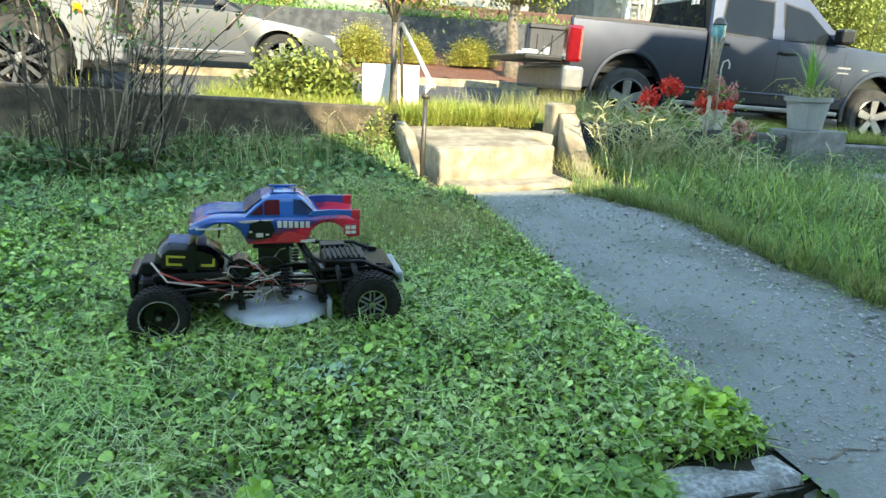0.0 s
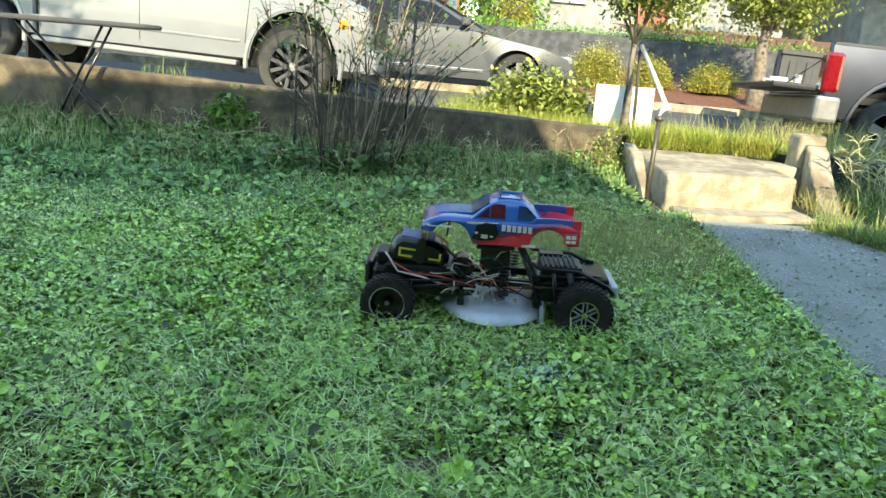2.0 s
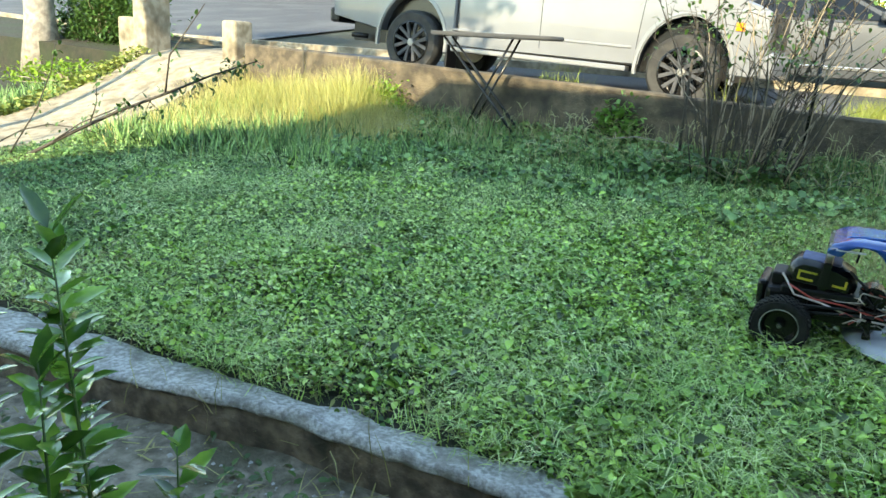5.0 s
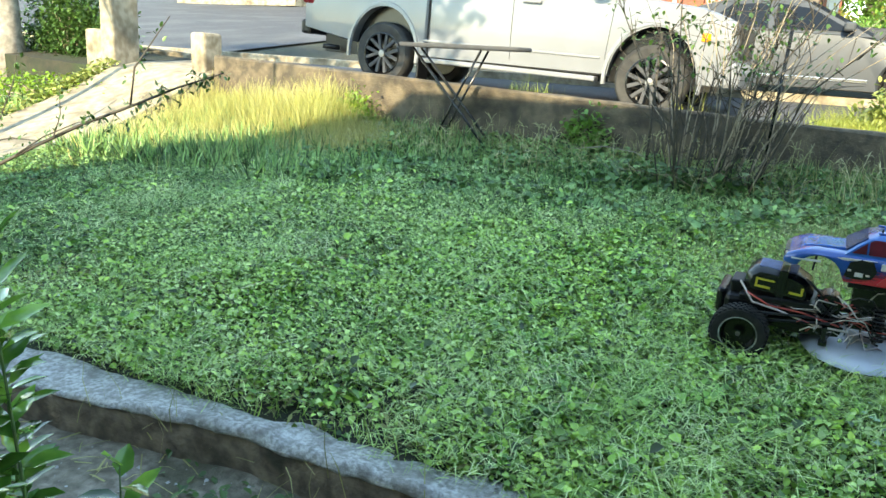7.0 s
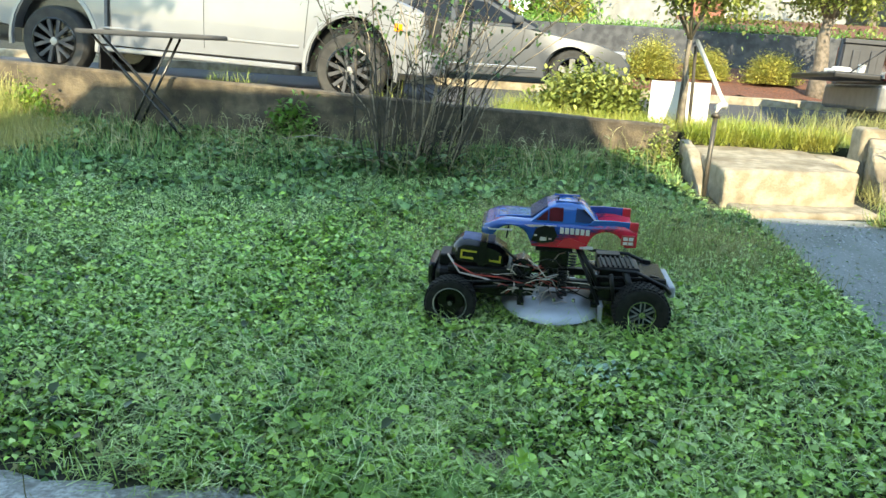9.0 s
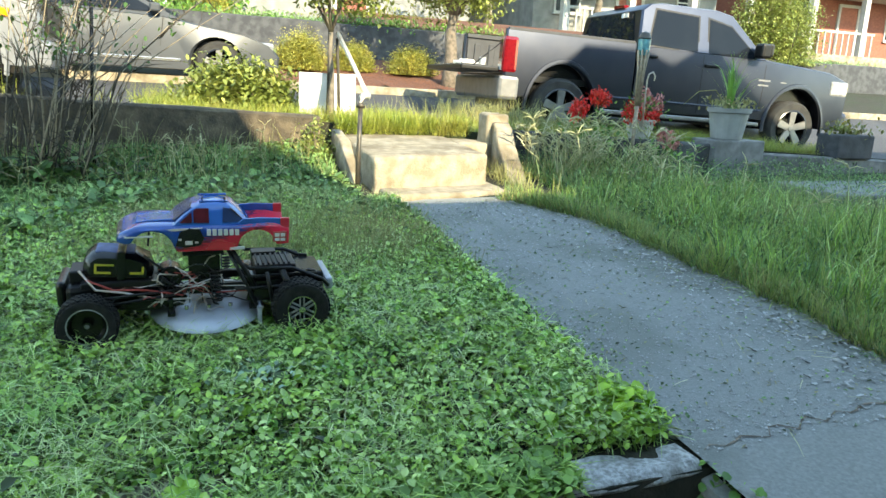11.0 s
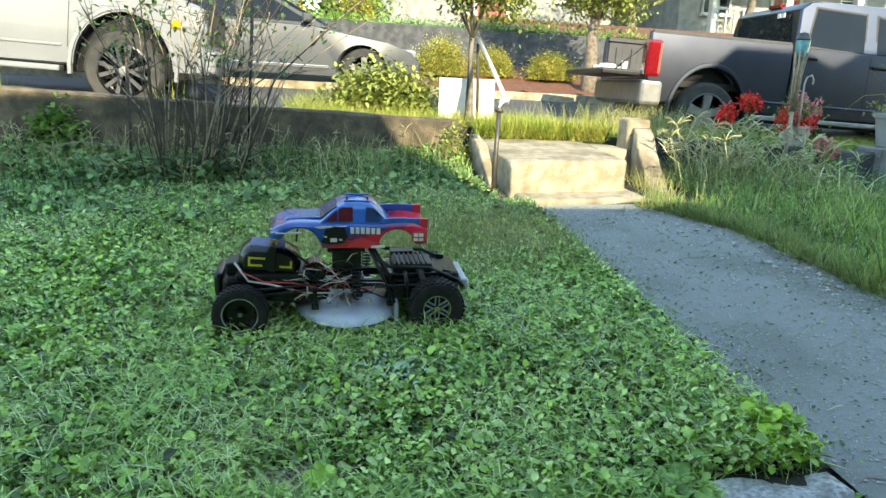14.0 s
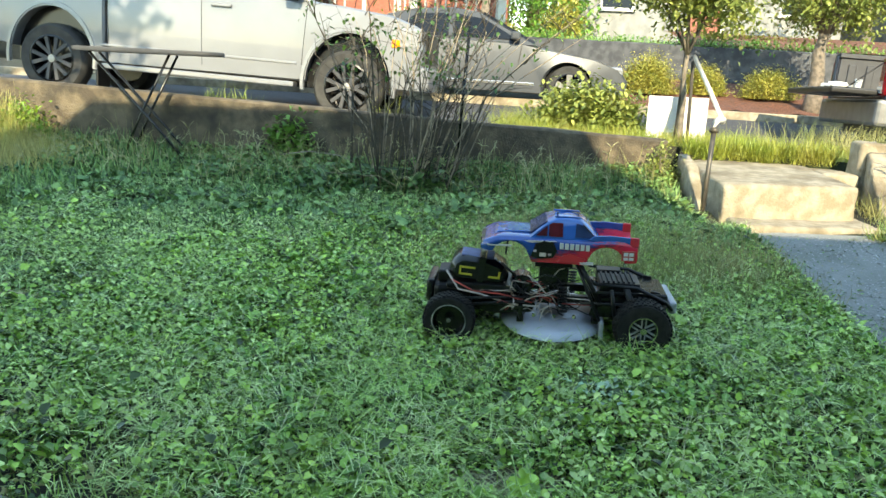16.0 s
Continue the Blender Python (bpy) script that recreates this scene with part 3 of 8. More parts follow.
def turned_plate(outline, near, far, round_off):
    """A plate whose outline is given in (v, z) and whose thickness runs along u."""
    bm = plate(outline, near, far, round_off=round_off)
    bmesh.ops.rotate(bm, matrix=Matrix.Rotation(radians(90), 3, "Z"), verts=bm.verts)
    for v in bm.verts:
        v.co.x = -v.co.x
    return bm


solid("step_post", worn(from_bm("post", boxes(((2.73, 5.93, 0.30), (2.945, 6.17, 1.01)), bevel=0.03)), 4, 0.012), "concrete", "rounded sandy concrete post beside the landing", "post", STREET, kind="structure")
bm = turned_plate([(5.14, 0.28), (5.15, 0.42), (5.20, 0.45), (5.55, 0.66), (5.80, 0.87), (5.925, 0.93), (5.925, 0.28)], 2.775, 2.935, 0.015)
for v in bm.verts:
    v.co.x -= 0.125 * (5.93 - v.co.y) / 0.75
solid("step_cheek_right", worn(from_bm("cheek", bm), 4, 0.01), "concrete", "narrow sandy concrete cheek sloping down from the post", "step cheek", STREET, kind="structure")
bm = plate([(5.32, 0.25), (5.34, 0.45), (5.80, 0.76), (6.16, 0.82), (6.16, 0.25)], 1.37, 1.46, round_off=0.015)
bmesh.ops.rotate(bm, matrix=Matrix.Rotation(radians(90), 3, "Z"), verts=bm.verts)
for v in bm.verts:
    v.co.x = -v.co.x
solid("step_cheek_left", worn(from_bm("cheek", bm), 3, 0.009), "concrete", "pale concrete step cheek under the handrail", "step cheek", STREET, kind="structure")
solid("pot_pedestal", from_bm("pedestal", boxes(((5.42, 6.10, 0.2), (6.08, 6.50, 0.80)), bevel=0.015)), "grey_concrete", "grey concrete pedestal block on the garden wall", "pedestal", STREET, kind="structure")
solid("side_slab", from_bm("slab", boxes(((5.6, 4.6, 0.2), (9.5, 5.5, 0.46)), bevel=0.02)), "path", "grey concrete slab in the grass", "slab", STREET, kind="structure")

# retaining wall across the street
solid("wall_far", sloped_bar("wall", -3.2, 30, 15.9, 16.15, lambda u: float(road_z(np.clip(u, -14, 16), 11.4)) + 1.36, lambda u: 1.0, 0.5, 0.02, 0.02), "slate_wall", "dark slate-grey retaining wall with painted sun dapples below the upper yard", "wall", STREET, kind="structure")
solid("wall_far_white", sloped_bar("wall", -11.3, -3.2, 15.85, 16.15, lambda u: float(road_z(np.clip(u, -14, 16), 11.4)) + 1.30, lambda u: 1.0, 0.5, 0.02, 0.02), "stucco", "whitewashed retaining wall across the street", "wall", STREET, kind="structure")
solid("upper_bank", mesh_of("bank", *grid_sheet(np.arange(3.6, 16.1, 0.4), np.arange(16.2, 19.3, 0.3), lambda u, v: ground_z(u, v) + 0.35 * np.clip((v - 16.2) / 2.5, 0, 1), 0.06)), "mulch", "red-brown mulch bank above the retaining wall", "bank", STREET, kind="structure")
solid("planting_bed", mesh_of("bed", *grid_sheet(np.arange(1.3, 14.1, 0.2), np.arange(12.62, 15.9, 0.2), ground_z, 0.05)), "mulch", "red-brown bark mulch planting bed", "bed", STREET, kind="structure")
wobble(bpy.data.objects["planting_bed"].data, 0.05, 3.0)


# unseen house behind the camera, its outline cut to shape the lawn's shadow
def back_house():
    bm = bmesh.new()
    H = 0.5146
    shadow = lambda u, v, z: (u + (v + 1.6) * 0.14, z + (v + 1.6) * H)
    outline = [(-5.05, 1.0), (-5.05, 2.75), shadow(-4.15, 6.2, 0.70), shadow(-3.75, 6.2, 1.0), shadow(0.55, 6.2, 1.05), shadow(1.05, 5.9, 0.45), shadow(1.3, 4.72, 0.42), shadow(2.95, 4.7, 0.42), (4.02, 3.75), (4.10, 5.0), shadow(4.3, 8.6, 1.0), shadow(5.3, 8.6, 1.85), shadow(6.2, 8.6, 1.78), shadow(6.60, 8.6, 1.58), shadow(6.98, 8.6, 1.80), shadow(7.3, 8.6, 1.80), shadow(8.5, 8.6, 0.7), shadow(14, 8.6, 0.7)]
    outline = [(outline[0][0], -0.6)] + outline + [(outline[-1][0], -0.6)]
    bm = plate(outline, -9.0, -1.6)
    return bm


solid("shadow_house", back_house(), "siding", "unseen grey-green house block with its outline cut to cast the lawn shadow", "house", STREET, kind="structure")

# ---- vehicles ----
def wheel(parent, at, radius, width, rim_r, style, tyre_mat="worn_tyre"):
    """A wheel with its axle along y; the outer face towards -y."""
    w = part("wheel", revolve([(rim_r * 0.98, -width / 2 + 0.012), (radius * 0.9, -width / 2), (radius * 0.975, -width * 0.36), (radius, -width * 0.2), (radius, width * 0.2), (radius * 0.975, width * 0.36), (radius * 0.9, width / 2), (rim_r * 0.98, width / 2 - 0.01)], 36, "Y", True), tyre_mat, parent, "dusty black tyre", at)
    soft_edges(w.data, 50)
    bm = revolve([(rim_r, -width / 2 + 0.005), (rim_r * 0.93, -width / 2 - 0.002), (rim_r * 0.88, -width / 2 + 0.02), (rim_r * 0.86, width * 0.2), (0.01, width * 0.2)], 32, "Y")
    soft_edges(part("rim_barrel", bm, "satin_black", w, "").data, 40)
    bm = bmesh.new()
    spokes = 5 if style == "alloy" else 6
    for k in range(spokes):
        a = 2 * math.pi * k / spokes
        m = Matrix.Rotation(a, 4, "Y")
        for side in ((-1, 1) if style == "dark" else (0,)):
            vs = box(bm, (-0.5, -0.5, 0), (0.5, 0.5, 1))
            for v in vs:
                h = v.co.z
                half = (0.15 if style == "alloy" else 0.06) * rim_r * (1 + 0.35 * h)
                v.co = m @ Vector((v.co.x * 2 * half + side * rim_r * (0.1 + 0.14 * h), -width / 2 + 0.02 + v.co.y * 0.035 + (1 - h) * 0.012, rim_r * (0.12 + 0.8 * h)))
    part("spokes", bm, "alloy" if style == "alloy" else "board_grey", w, "silver alloy spokes" if style == "alloy" else "dark grey alloy spokes")
    part("hub_cap", revolve([(0, -width / 2 - 0.004), (rim_r * 0.16, -width / 2), (rim_r * 0.2, -width / 2 + 0.03)], 16, "Y"), "alloy", w)
    return w


def flat_panel(outline, y_of, lift=0.004, thick=0.006):
    """A thin panel on a side face: outline in (x, z), y by height."""
    bm = bmesh.new()
    a = [bm.verts.new((x, y_of(z) - lift, z)) for x, z in outline]
    b = [bm.verts.new((x, y_of(z) + thick, z)) for x, z in outline]
    caps = [bm.faces.new(a), bm.faces.new(b[::-1])]
    for f in caps:
        f.normal_update()
    bmesh.ops.triangulate(bm, faces=caps)
    for i in range(len(a)):
        j = (i + 1) % len(a)
        bm.faces.new((a[j], a[i], b[i], b[j]))
    return bm


def strip(points, y, wide=0.012, thick=0.004):
    """A narrow line along points (x, z) on a side face."""
    bm = bmesh.new()
    for (x0, z0), (x1, z1) in zip(points, points[1:]):
        d = Vector((x1 - x0, 0, z1 - z0))
        q = Vector((-d.z, 0, d.x)).normalized() * wide / 2
        y0, y1 = (y(z0), y(z1)) if callable(y) else (y, y)
        c = [Vector((x0, y0, z0)) - q, Vector((x0, y0, z0)) + q, Vector((x1, y1, z1)) + q, Vector((x1, y1, z1)) - q]
        f = [bm.verts.new(p - Vector((0, thick, 0))) for p in c] + [bm.verts.new(p + Vector((0, 0.01, 0))) for p in c]
        for g in ((0, 1, 2, 3), (7, 6, 5, 4), (0, 4, 5, 1), (1, 5, 6, 2), (2, 6, 7, 3), (3, 7, 4, 0)):
            bm.faces.new([f[i] for i in g])
    return bm


def bellied(bm, W, levels=(0.55, 0.7, 0.85, 1.0, 1.12, 1.24), deep=0.11, fullest=0.90):
    """Cut level lines into a body and draw its sides in above and below the fullest height."""
    for z in levels:
        bmesh.ops.bisect_plane(bm, geom=list(bm.verts) + list(bm.edges) + list(bm.faces), plane_co=(0, 0, z), plane_no=(0, 0, 1))
    for v in bm.verts:
        d = deep * (v.co.z - fullest) ** 2
        v.co.y += d if v.co.y < W / 2 else -d
    return bm


def pickup(label, m, paint, wb, r, W, tail, nose, bed_h, belt, roof, cab0, roof0, roof1, cowl, sill, seams, rim, wheel_style, open_tailgate, flare, windows, rear_light, name="pickup_truck"):
    car = thing(name, label, "pickup truck", m)
    ar = r * 1.27
    a_sill, a_tail, a_nose = (math.degrees(math.asin((q - r) / ar)) for q in (sill, 0.50, 0.42))
    hood = belt - 0.05
    belly = lambda z: 0.11 * (z - 0.90) ** 2

    def arch(cx, rad, a0, a1, n):
        """The wheel opening, higher than it is wide."""
        return [(x, z if z < r else r + (z - r) * 1.20) for x, z in arc(cx, r, rad, a0, a1, n)]

    box_part = [(tail, 0.50 if flare == "plain" else 0.66), (tail - 0.005, bed_h), (cab0 - 0.025, bed_h), (cab0 - 0.025, sill)] + arch(0, ar, a_sill, 180 - a_tail, 16)
    if open_tailgate:
        # an open box: two side walls, front wall and floor
        side = bellied(plate(box_part, 0, 0.10, round_off=0.03), W)
        soft_edges(part("bed_side", side, paint, car).data, 30)
        soft_edges(part("bed_side", bellied(plate(box_part, W - 0.10, W, round_off=0.03), W), paint, car).data, 30)
        part("bed_floor", boxes(((tail + 0.02, 0.1, 0.72), (cab0 - 0.05, W - 0.1, 0.80))), "black_plastic", car, "black ribbed bed liner floor")
        part("bed_front", boxes(((cab0 - 0.10, 0.1, 0.72), (cab0 - 0.05, W - 0.1, bed_h - 0.02))), "black_plastic", car)
        part("bed_cap", boxes(((tail + 0.02, 0.02, bed_h - 0.02), (cab0 - 0.06, 0.085, bed_h + 0.02)), bevel=0.008), "board_grey", car)
        bm = boxes(((tail + 0.04, W - 0.13, 0.80), (cab0 - 0.1, W - 0.1, bed_h - 0.01)), ((tail + 0.02, W - 0.16, bed_h - 0.04), (cab0 - 0.06, W - 0.02, bed_h + 0.02)), bevel=0.008)
        for k in range(7):
            x = tail + 0.15 + k * 0.23
            box(bm, (x, W - 0.15, 0.84), (x + 0.1, W - 0.12, bed_h - 0.12), 0.01)
        part("bed_liner", bm, "board_grey", car, "dark grey ribbed plastic bed liner")
        gate = part("tailgate", boxes(((tail - 0.56, 0.1, 0.80), (tail - 0.02, W - 0.1, 0.87)), bevel=0.02), "black_plastic", car, "lowered dark tailgate")
        part("tailgate_rib", boxes(*[((tail - 0.5, 0.25 + k * 0.24, 0.87), (tail - 0.08, 0.33 + k * 0.24, 0.885)) for k in range(6)]), "board_grey", gate)
        part("cable", tubes("cable", [([(tail - 0.4, 0.12, 0.86), (tail, 0.1, 1.22)], 0.008)]), "black_plastic", car)
    else:
        soft_edges(part("bed", bellied(plate(box_part, 0, W, round_off=0.03), W), paint, car).data, 30)
        part("bed_rail", boxes(((tail + 0.02, 0.02, bed_h - 0.02), (cab0 - 0.04, 0.12, bed_h + 0.02)), bevel=0.01), "black_plastic", car)
    # cab and front end below the windows
    low = [(cab0, sill), (cab0 - 0.0, belt), (cowl, belt), (cowl + 0.35, hood + 0.03), (nose - 0.35, hood - 0.03), (nose - 0.08, hood - 0.12), (nose, hood - 0.32), (nose, 0.45), (nose - 0.12, 0.42)] + arch(wb, ar, a_nose, 180 - a_sill, 16)
    soft_edges(part("cab_body", bellied(plate(low, 0, W, round_off=0.035), W), paint, car).data, 30)
    lean = lambda z: 0.015 + max(0, z - belt) * 0.20
    top = [(cab0, belt - 0.01), (roof0 - 0.12, roof - 0.12), (roof0, roof - 0.03), (roof0 + 0.2, roof), (roof1 - 0.25, roof), (roof1, roof - 0.05), (cowl + 0.02, belt - 0.01)]
    soft_edges(part("cabin", plate(top, 0.02, W - 0.02, lean, 0.03), paint, car).data, 30)
    y_side = lambda z: 0.02 + lean(z)
    for o in windows:
        win = part("side_window", flat_panel(o, y_side, 0.006), "dark_glass", car, "tinted side window")
        cx, cz = sum(p[0] for p in o) / len(o), sum(p[1] for p in o) / len(o)
        part("window_seal", flat_panel([(cx + (x - cx) * 1.07, cz + (z - cz) * 1.1) for x, z in o], y_side, 0.003), "black_plastic", win)
        part("side_window", flat_panel([(x, z) for x, z in o], lambda z: W - y_side(z), 0.012, 0.006), "dark_glass", car)
    part("rear_window", mesh_of("pane", [(cab0 - 0.012, 0.18, belt + 0.03), (cab0 - 0.012, W - 0.18, belt + 0.03), (roof0 - 0.10 - 0.03, W - 0.34, roof - 0.14), (roof0 - 0.10 - 0.03, 0.34, roof - 0.14), (cab0 + 0.03, 0.18, belt + 0.03), (cab0 + 0.03, W - 0.18, belt + 0.03), (roof0 - 0.06, W - 0.34, roof - 0.14), (roof0 - 0.06, 0.34, roof - 0.14)], [(0, 1, 2, 3), (4, 7, 6, 5), (0, 4, 5, 1), (1, 5, 6, 2), (2, 6, 7, 3), (3, 7, 4, 0)]), "dark_glass", car, "tinted rear window")
    d = Vector((roof1 - cowl - 0.02, 0, roof - 0.05 - belt))
    nrm = Vector((d.z, 0, -d.x)).normalized() * (-0.008 if d.z < 0 else 0.008)
    a = Vector((cowl + 0.02, 0, belt)) + d * 0.06
    b = Vector((cowl + 0.02, 0, belt)) + d * 0.92
    ws = [a + nrm + Vector((0, 0.13, 0)), a + nrm + Vector((0, W - 0.13, 0)), b + nrm + Vector((0, W - 0.26, 0)), b + nrm + Vector((0, 0.26, 0))]
    part("windscreen", mesh_of("pane", ws + [p - nrm * 1.5 for p in ws], [(0, 1, 2, 3), (7, 6, 5, 4), (0, 4, 5, 1), (1, 5, 6, 2), (2, 6, 7, 3), (3, 7, 4, 0)]), "dark_glass", car, "tinted windscreen")
    for s in seams:
        pts_ = [(x0 + (x1 - x0) * k / 6, z0 + (z1 - z0) * k / 6) for (x0, z0), (x1, z1) in zip(s[0], s[0][1:]) for k in range(7)]
        part("door_seam", strip([p for i, p in enumerate(pts_) if not i or p != pts_[i - 1]], lambda z: belly(z), 0.007, 0.002), "black_plastic", car)
        if s[1]:
            hx, hz = s[1]
            part("door_handle", boxes(((hx - 0.12, -0.035, hz - 0.018), (hx + 0.12, 0.005, hz + 0.022)), bevel=0.012), "black_plastic" if paint != "white_paint" else paint, car)
    # fixtures
    if flare == "plain":
        part("rear_bumper", boxes(((tail - 0.07, -0.015, 0.46), (tail + 0.22, W + 0.015, 0.77)), bevel=0.045), "bumper_silver", car, "silver rear bumper")
    else:
        part("rear_bumper", boxes(((tail - 0.12, 0.08, 0.56), (tail + 0.05, W - 0.08, 0.76)), bevel=0.04), "black_plastic", car, "black rear bumper")
    part("front_bumper", boxes(((nose - 0.12, 0.03, 0.42), (nose + 0.1, W - 0.03, 0.70)), bevel=0.05), paint, car)
    part("running_board", boxes(((ar + 0.1, -0.03, sill - 0.07), (wb - ar - 0.1, 0.15, sill - 0.01)), bevel=0.015), "alloy" if flare == "plain" else paint, car, "side step under the doors")
    part("side_crease", boxes(((ar + 0.08, -0.004, 0.60), (wb - ar - 0.08, 0.03, 0.632)), bevel=0.012), paint, car)
    part("underbody", boxes(((tail + 0.2, 0.25, 0.35), (nose - 0.3, W - 0.25, 0.62))), "black_plastic", car, "black chassis underside")
    for x in (0, wb):
        for y0, y1 in ((0.02, 0.32), (W - 0.32, W - 0.02)):
            b2 = plate(arch(x, ar * 0.99, -5, 185, 14), y0 + 0.16, y1)
            part("wheel_well", b2, "satin_black", car)
        wheel(car, Matrix.Translation((x, 0.13, r)), r, 0.26, rim, wheel_style)
        wheel(car, Matrix.Translation((x, W - 0.13, r)) @ Matrix.Rotation(math.pi, 4, "Z"), r, 0.26, rim, wheel_style)
        bm = bmesh.new()
        ring = []
        for px_, pz_ in arch(x, ar, -8, 188, 18):
            d = Vector((px_ - x, 0, pz_ - r)).normalized()
            ring.append([bm.verts.new((px_ + d.x * o, yy, pz_ + d.z * o)) for o, yy in ((-0.012, 0.03), (-0.004, -0.012), (0.03, -0.010), (0.04, 0.012))])
        for p, q in zip(ring, ring[1:]):
            for k in range(3):
                bm.faces.new((p[k], q[k], q[k + 1], p[k + 1]))
        soft_edges(part("wheel_arch", bm, paint, car).data, 40)
    lo, hi = rear_light
    lamp = part("tail_light", boxes(((tail - 0.04, -0.018, lo), (tail + 0.17, 0.20, hi)), bevel=0.05), "red_lens", car, "red tail light")
    part("reversing_lens", boxes(((tail - 0.046, 0.03, lo + 0.03), (tail - 0.02, 0.16, lo + 0.11)), bevel=0.008), "clear_lens", lamp, "pale reversing lens")
    part("tail_light", boxes(((tail + 0.0, W - 0.03, lo), (tail + 0.15, W + 0.012, hi)), bevel=0.012), "red_lens", car, "red tail light")
    part("brake_light", boxes(((roof0 - 0.03, W / 2 - 0.15, roof - 0.035), (roof0 + 0.05, W / 2 + 0.15, roof + 0.012)), bevel=0.008), "red_lens", car, "small red roof brake light")
    mir = part("wing_mirror", boxes(((cowl - 0.28, -0.22, belt + 0.0), (cowl - 0.12, -0.02, belt + 0.2)), bevel=0.035), "black_plastic", car, "black wing mirror")
    part("mirror_cap", boxes(((cowl - 0.17, -0.225, belt + 0.02), (cowl - 0.09, -0.03, belt + 0.205)), bevel=0.03), "black_plastic" if paint != "white_paint" else paint, mir)
    part("headlight", boxes(((nose - 0.34, -0.012, hood - 0.36), (nose - 0.02, 0.25, hood - 0.14)), bevel=0.03), "clear_lens", car, "clear headlight")
    part("grille", boxes(((nose - 0.02, 0.35, 0.75), (nose + 0.025, W - 0.35, hood - 0.14)), bevel=0.015), "black_plastic", car)
    part("aerial", tubes("aerial", [([(cowl + 0.45, 0.14, hood), (cowl + 0.52, 0.14, hood + 0.62)], 0.005)]), "black_plastic", car)
    return car


def on_road(u, v, yaw=0.0, slope=0.0):
    return STREET @ pose(u, v, float(road_z(u, v)), 0, 0, yaw) @ pose(0, 0, 0, 0, slope, 0)


ram_w = [[(1.22, 1.36), (1.98, 1.33), (1.98, 1.80), (1.32, 1.83)], [(2.16, 1.32), (2.98, 1.28), (2.90, 1.40), (2.52, 1.72), (2.16, 1.79)]]
grey_truck = pickup("dark grey metallic pickup truck parked with its tailgate lowered", on_road(4.97, 8.66, -5.0, 2.4), "grey_paint", 3.73, 0.40, 1.98, -0.84, 4.62, 1.36, 1.33, 1.93, 1.06, 1.22, 2.55, 3.12, 0.46,
                    [([(1.10, 1.30), (1.10, 0.5)], (1.22, 1.20)), ([(2.08, 1.30), (2.08, 0.5)], (2.22, 1.16)), ([(3.12, 1.26), (3.10, 0.6)], None)], 0.27, "alloy", True, "plain", ram_w, (0.80, 1.27))
for lo, hi in (((3.02, -0.003, 1.03), (3.22, 0.006, 1.055)), ((3.02, -0.003, 0.965), (3.20, 0.006, 0.985)), ((3.40, -0.003, 1.03), (3.5, 0.006, 1.045))):
    part("badge", boxes((lo, hi)), "clear_lens", grey_truck, "small silver badge bar")
part("window_sticker", boxes(((1.045, 0.42, 1.72), (1.055, 0.5, 1.78)), ((1.045, 0.53, 1.72), (1.055, 0.6, 1.78))), "white_board", grey_truck, "small white sticker shapes")
white_w = [[(0.85, 1.33), (1.72, 1.33), (1.72, 1.78), (1.05, 1.78)], [(1.84, 1.33), (2.85, 1.31), (2.35, 1.74), (1.84, 1.78)]]
white_truck = pickup("white pickup truck parked along the garden wall", on_road(-5.42, 8.2, 0, 2.6), "white_paint", 3.50, 0.405, 1.95, -1.28, 4.32, 1.38, 1.30, 1.92, 0.66, 0.85, 2.3, 3.05, 0.42,
                     [([(0.66, 1.85), (0.68, 1.1), (0.70, 0.5)], None), ([(1.78, 1.3), (1.80, 0.5)], (2.02, 1.17)), ([(3.0, 1.28), (2.96, 0.6)], None)], 0.27, "dark", False, "body", white_w, (0.95, 1.34))
part("side_marker", boxes(((3.97, -0.02, 0.88), (4.07, 0.02, 0.97)), bevel=0.015), "orange_lens", white_truck, "amber side marker lamp")
part("exhaust_pipe", tubes("pipe", [([(-0.75, 0.12, 0.42), (-0.95, 0.02, 0.42)], 0.035)]), "black_plastic", white_truck)
part("mud_flap", boxes(((0.52, 0.03, 0.12), (0.55, 0.3, 0.5)), bevel=0.008), "black_plastic", white_truck)


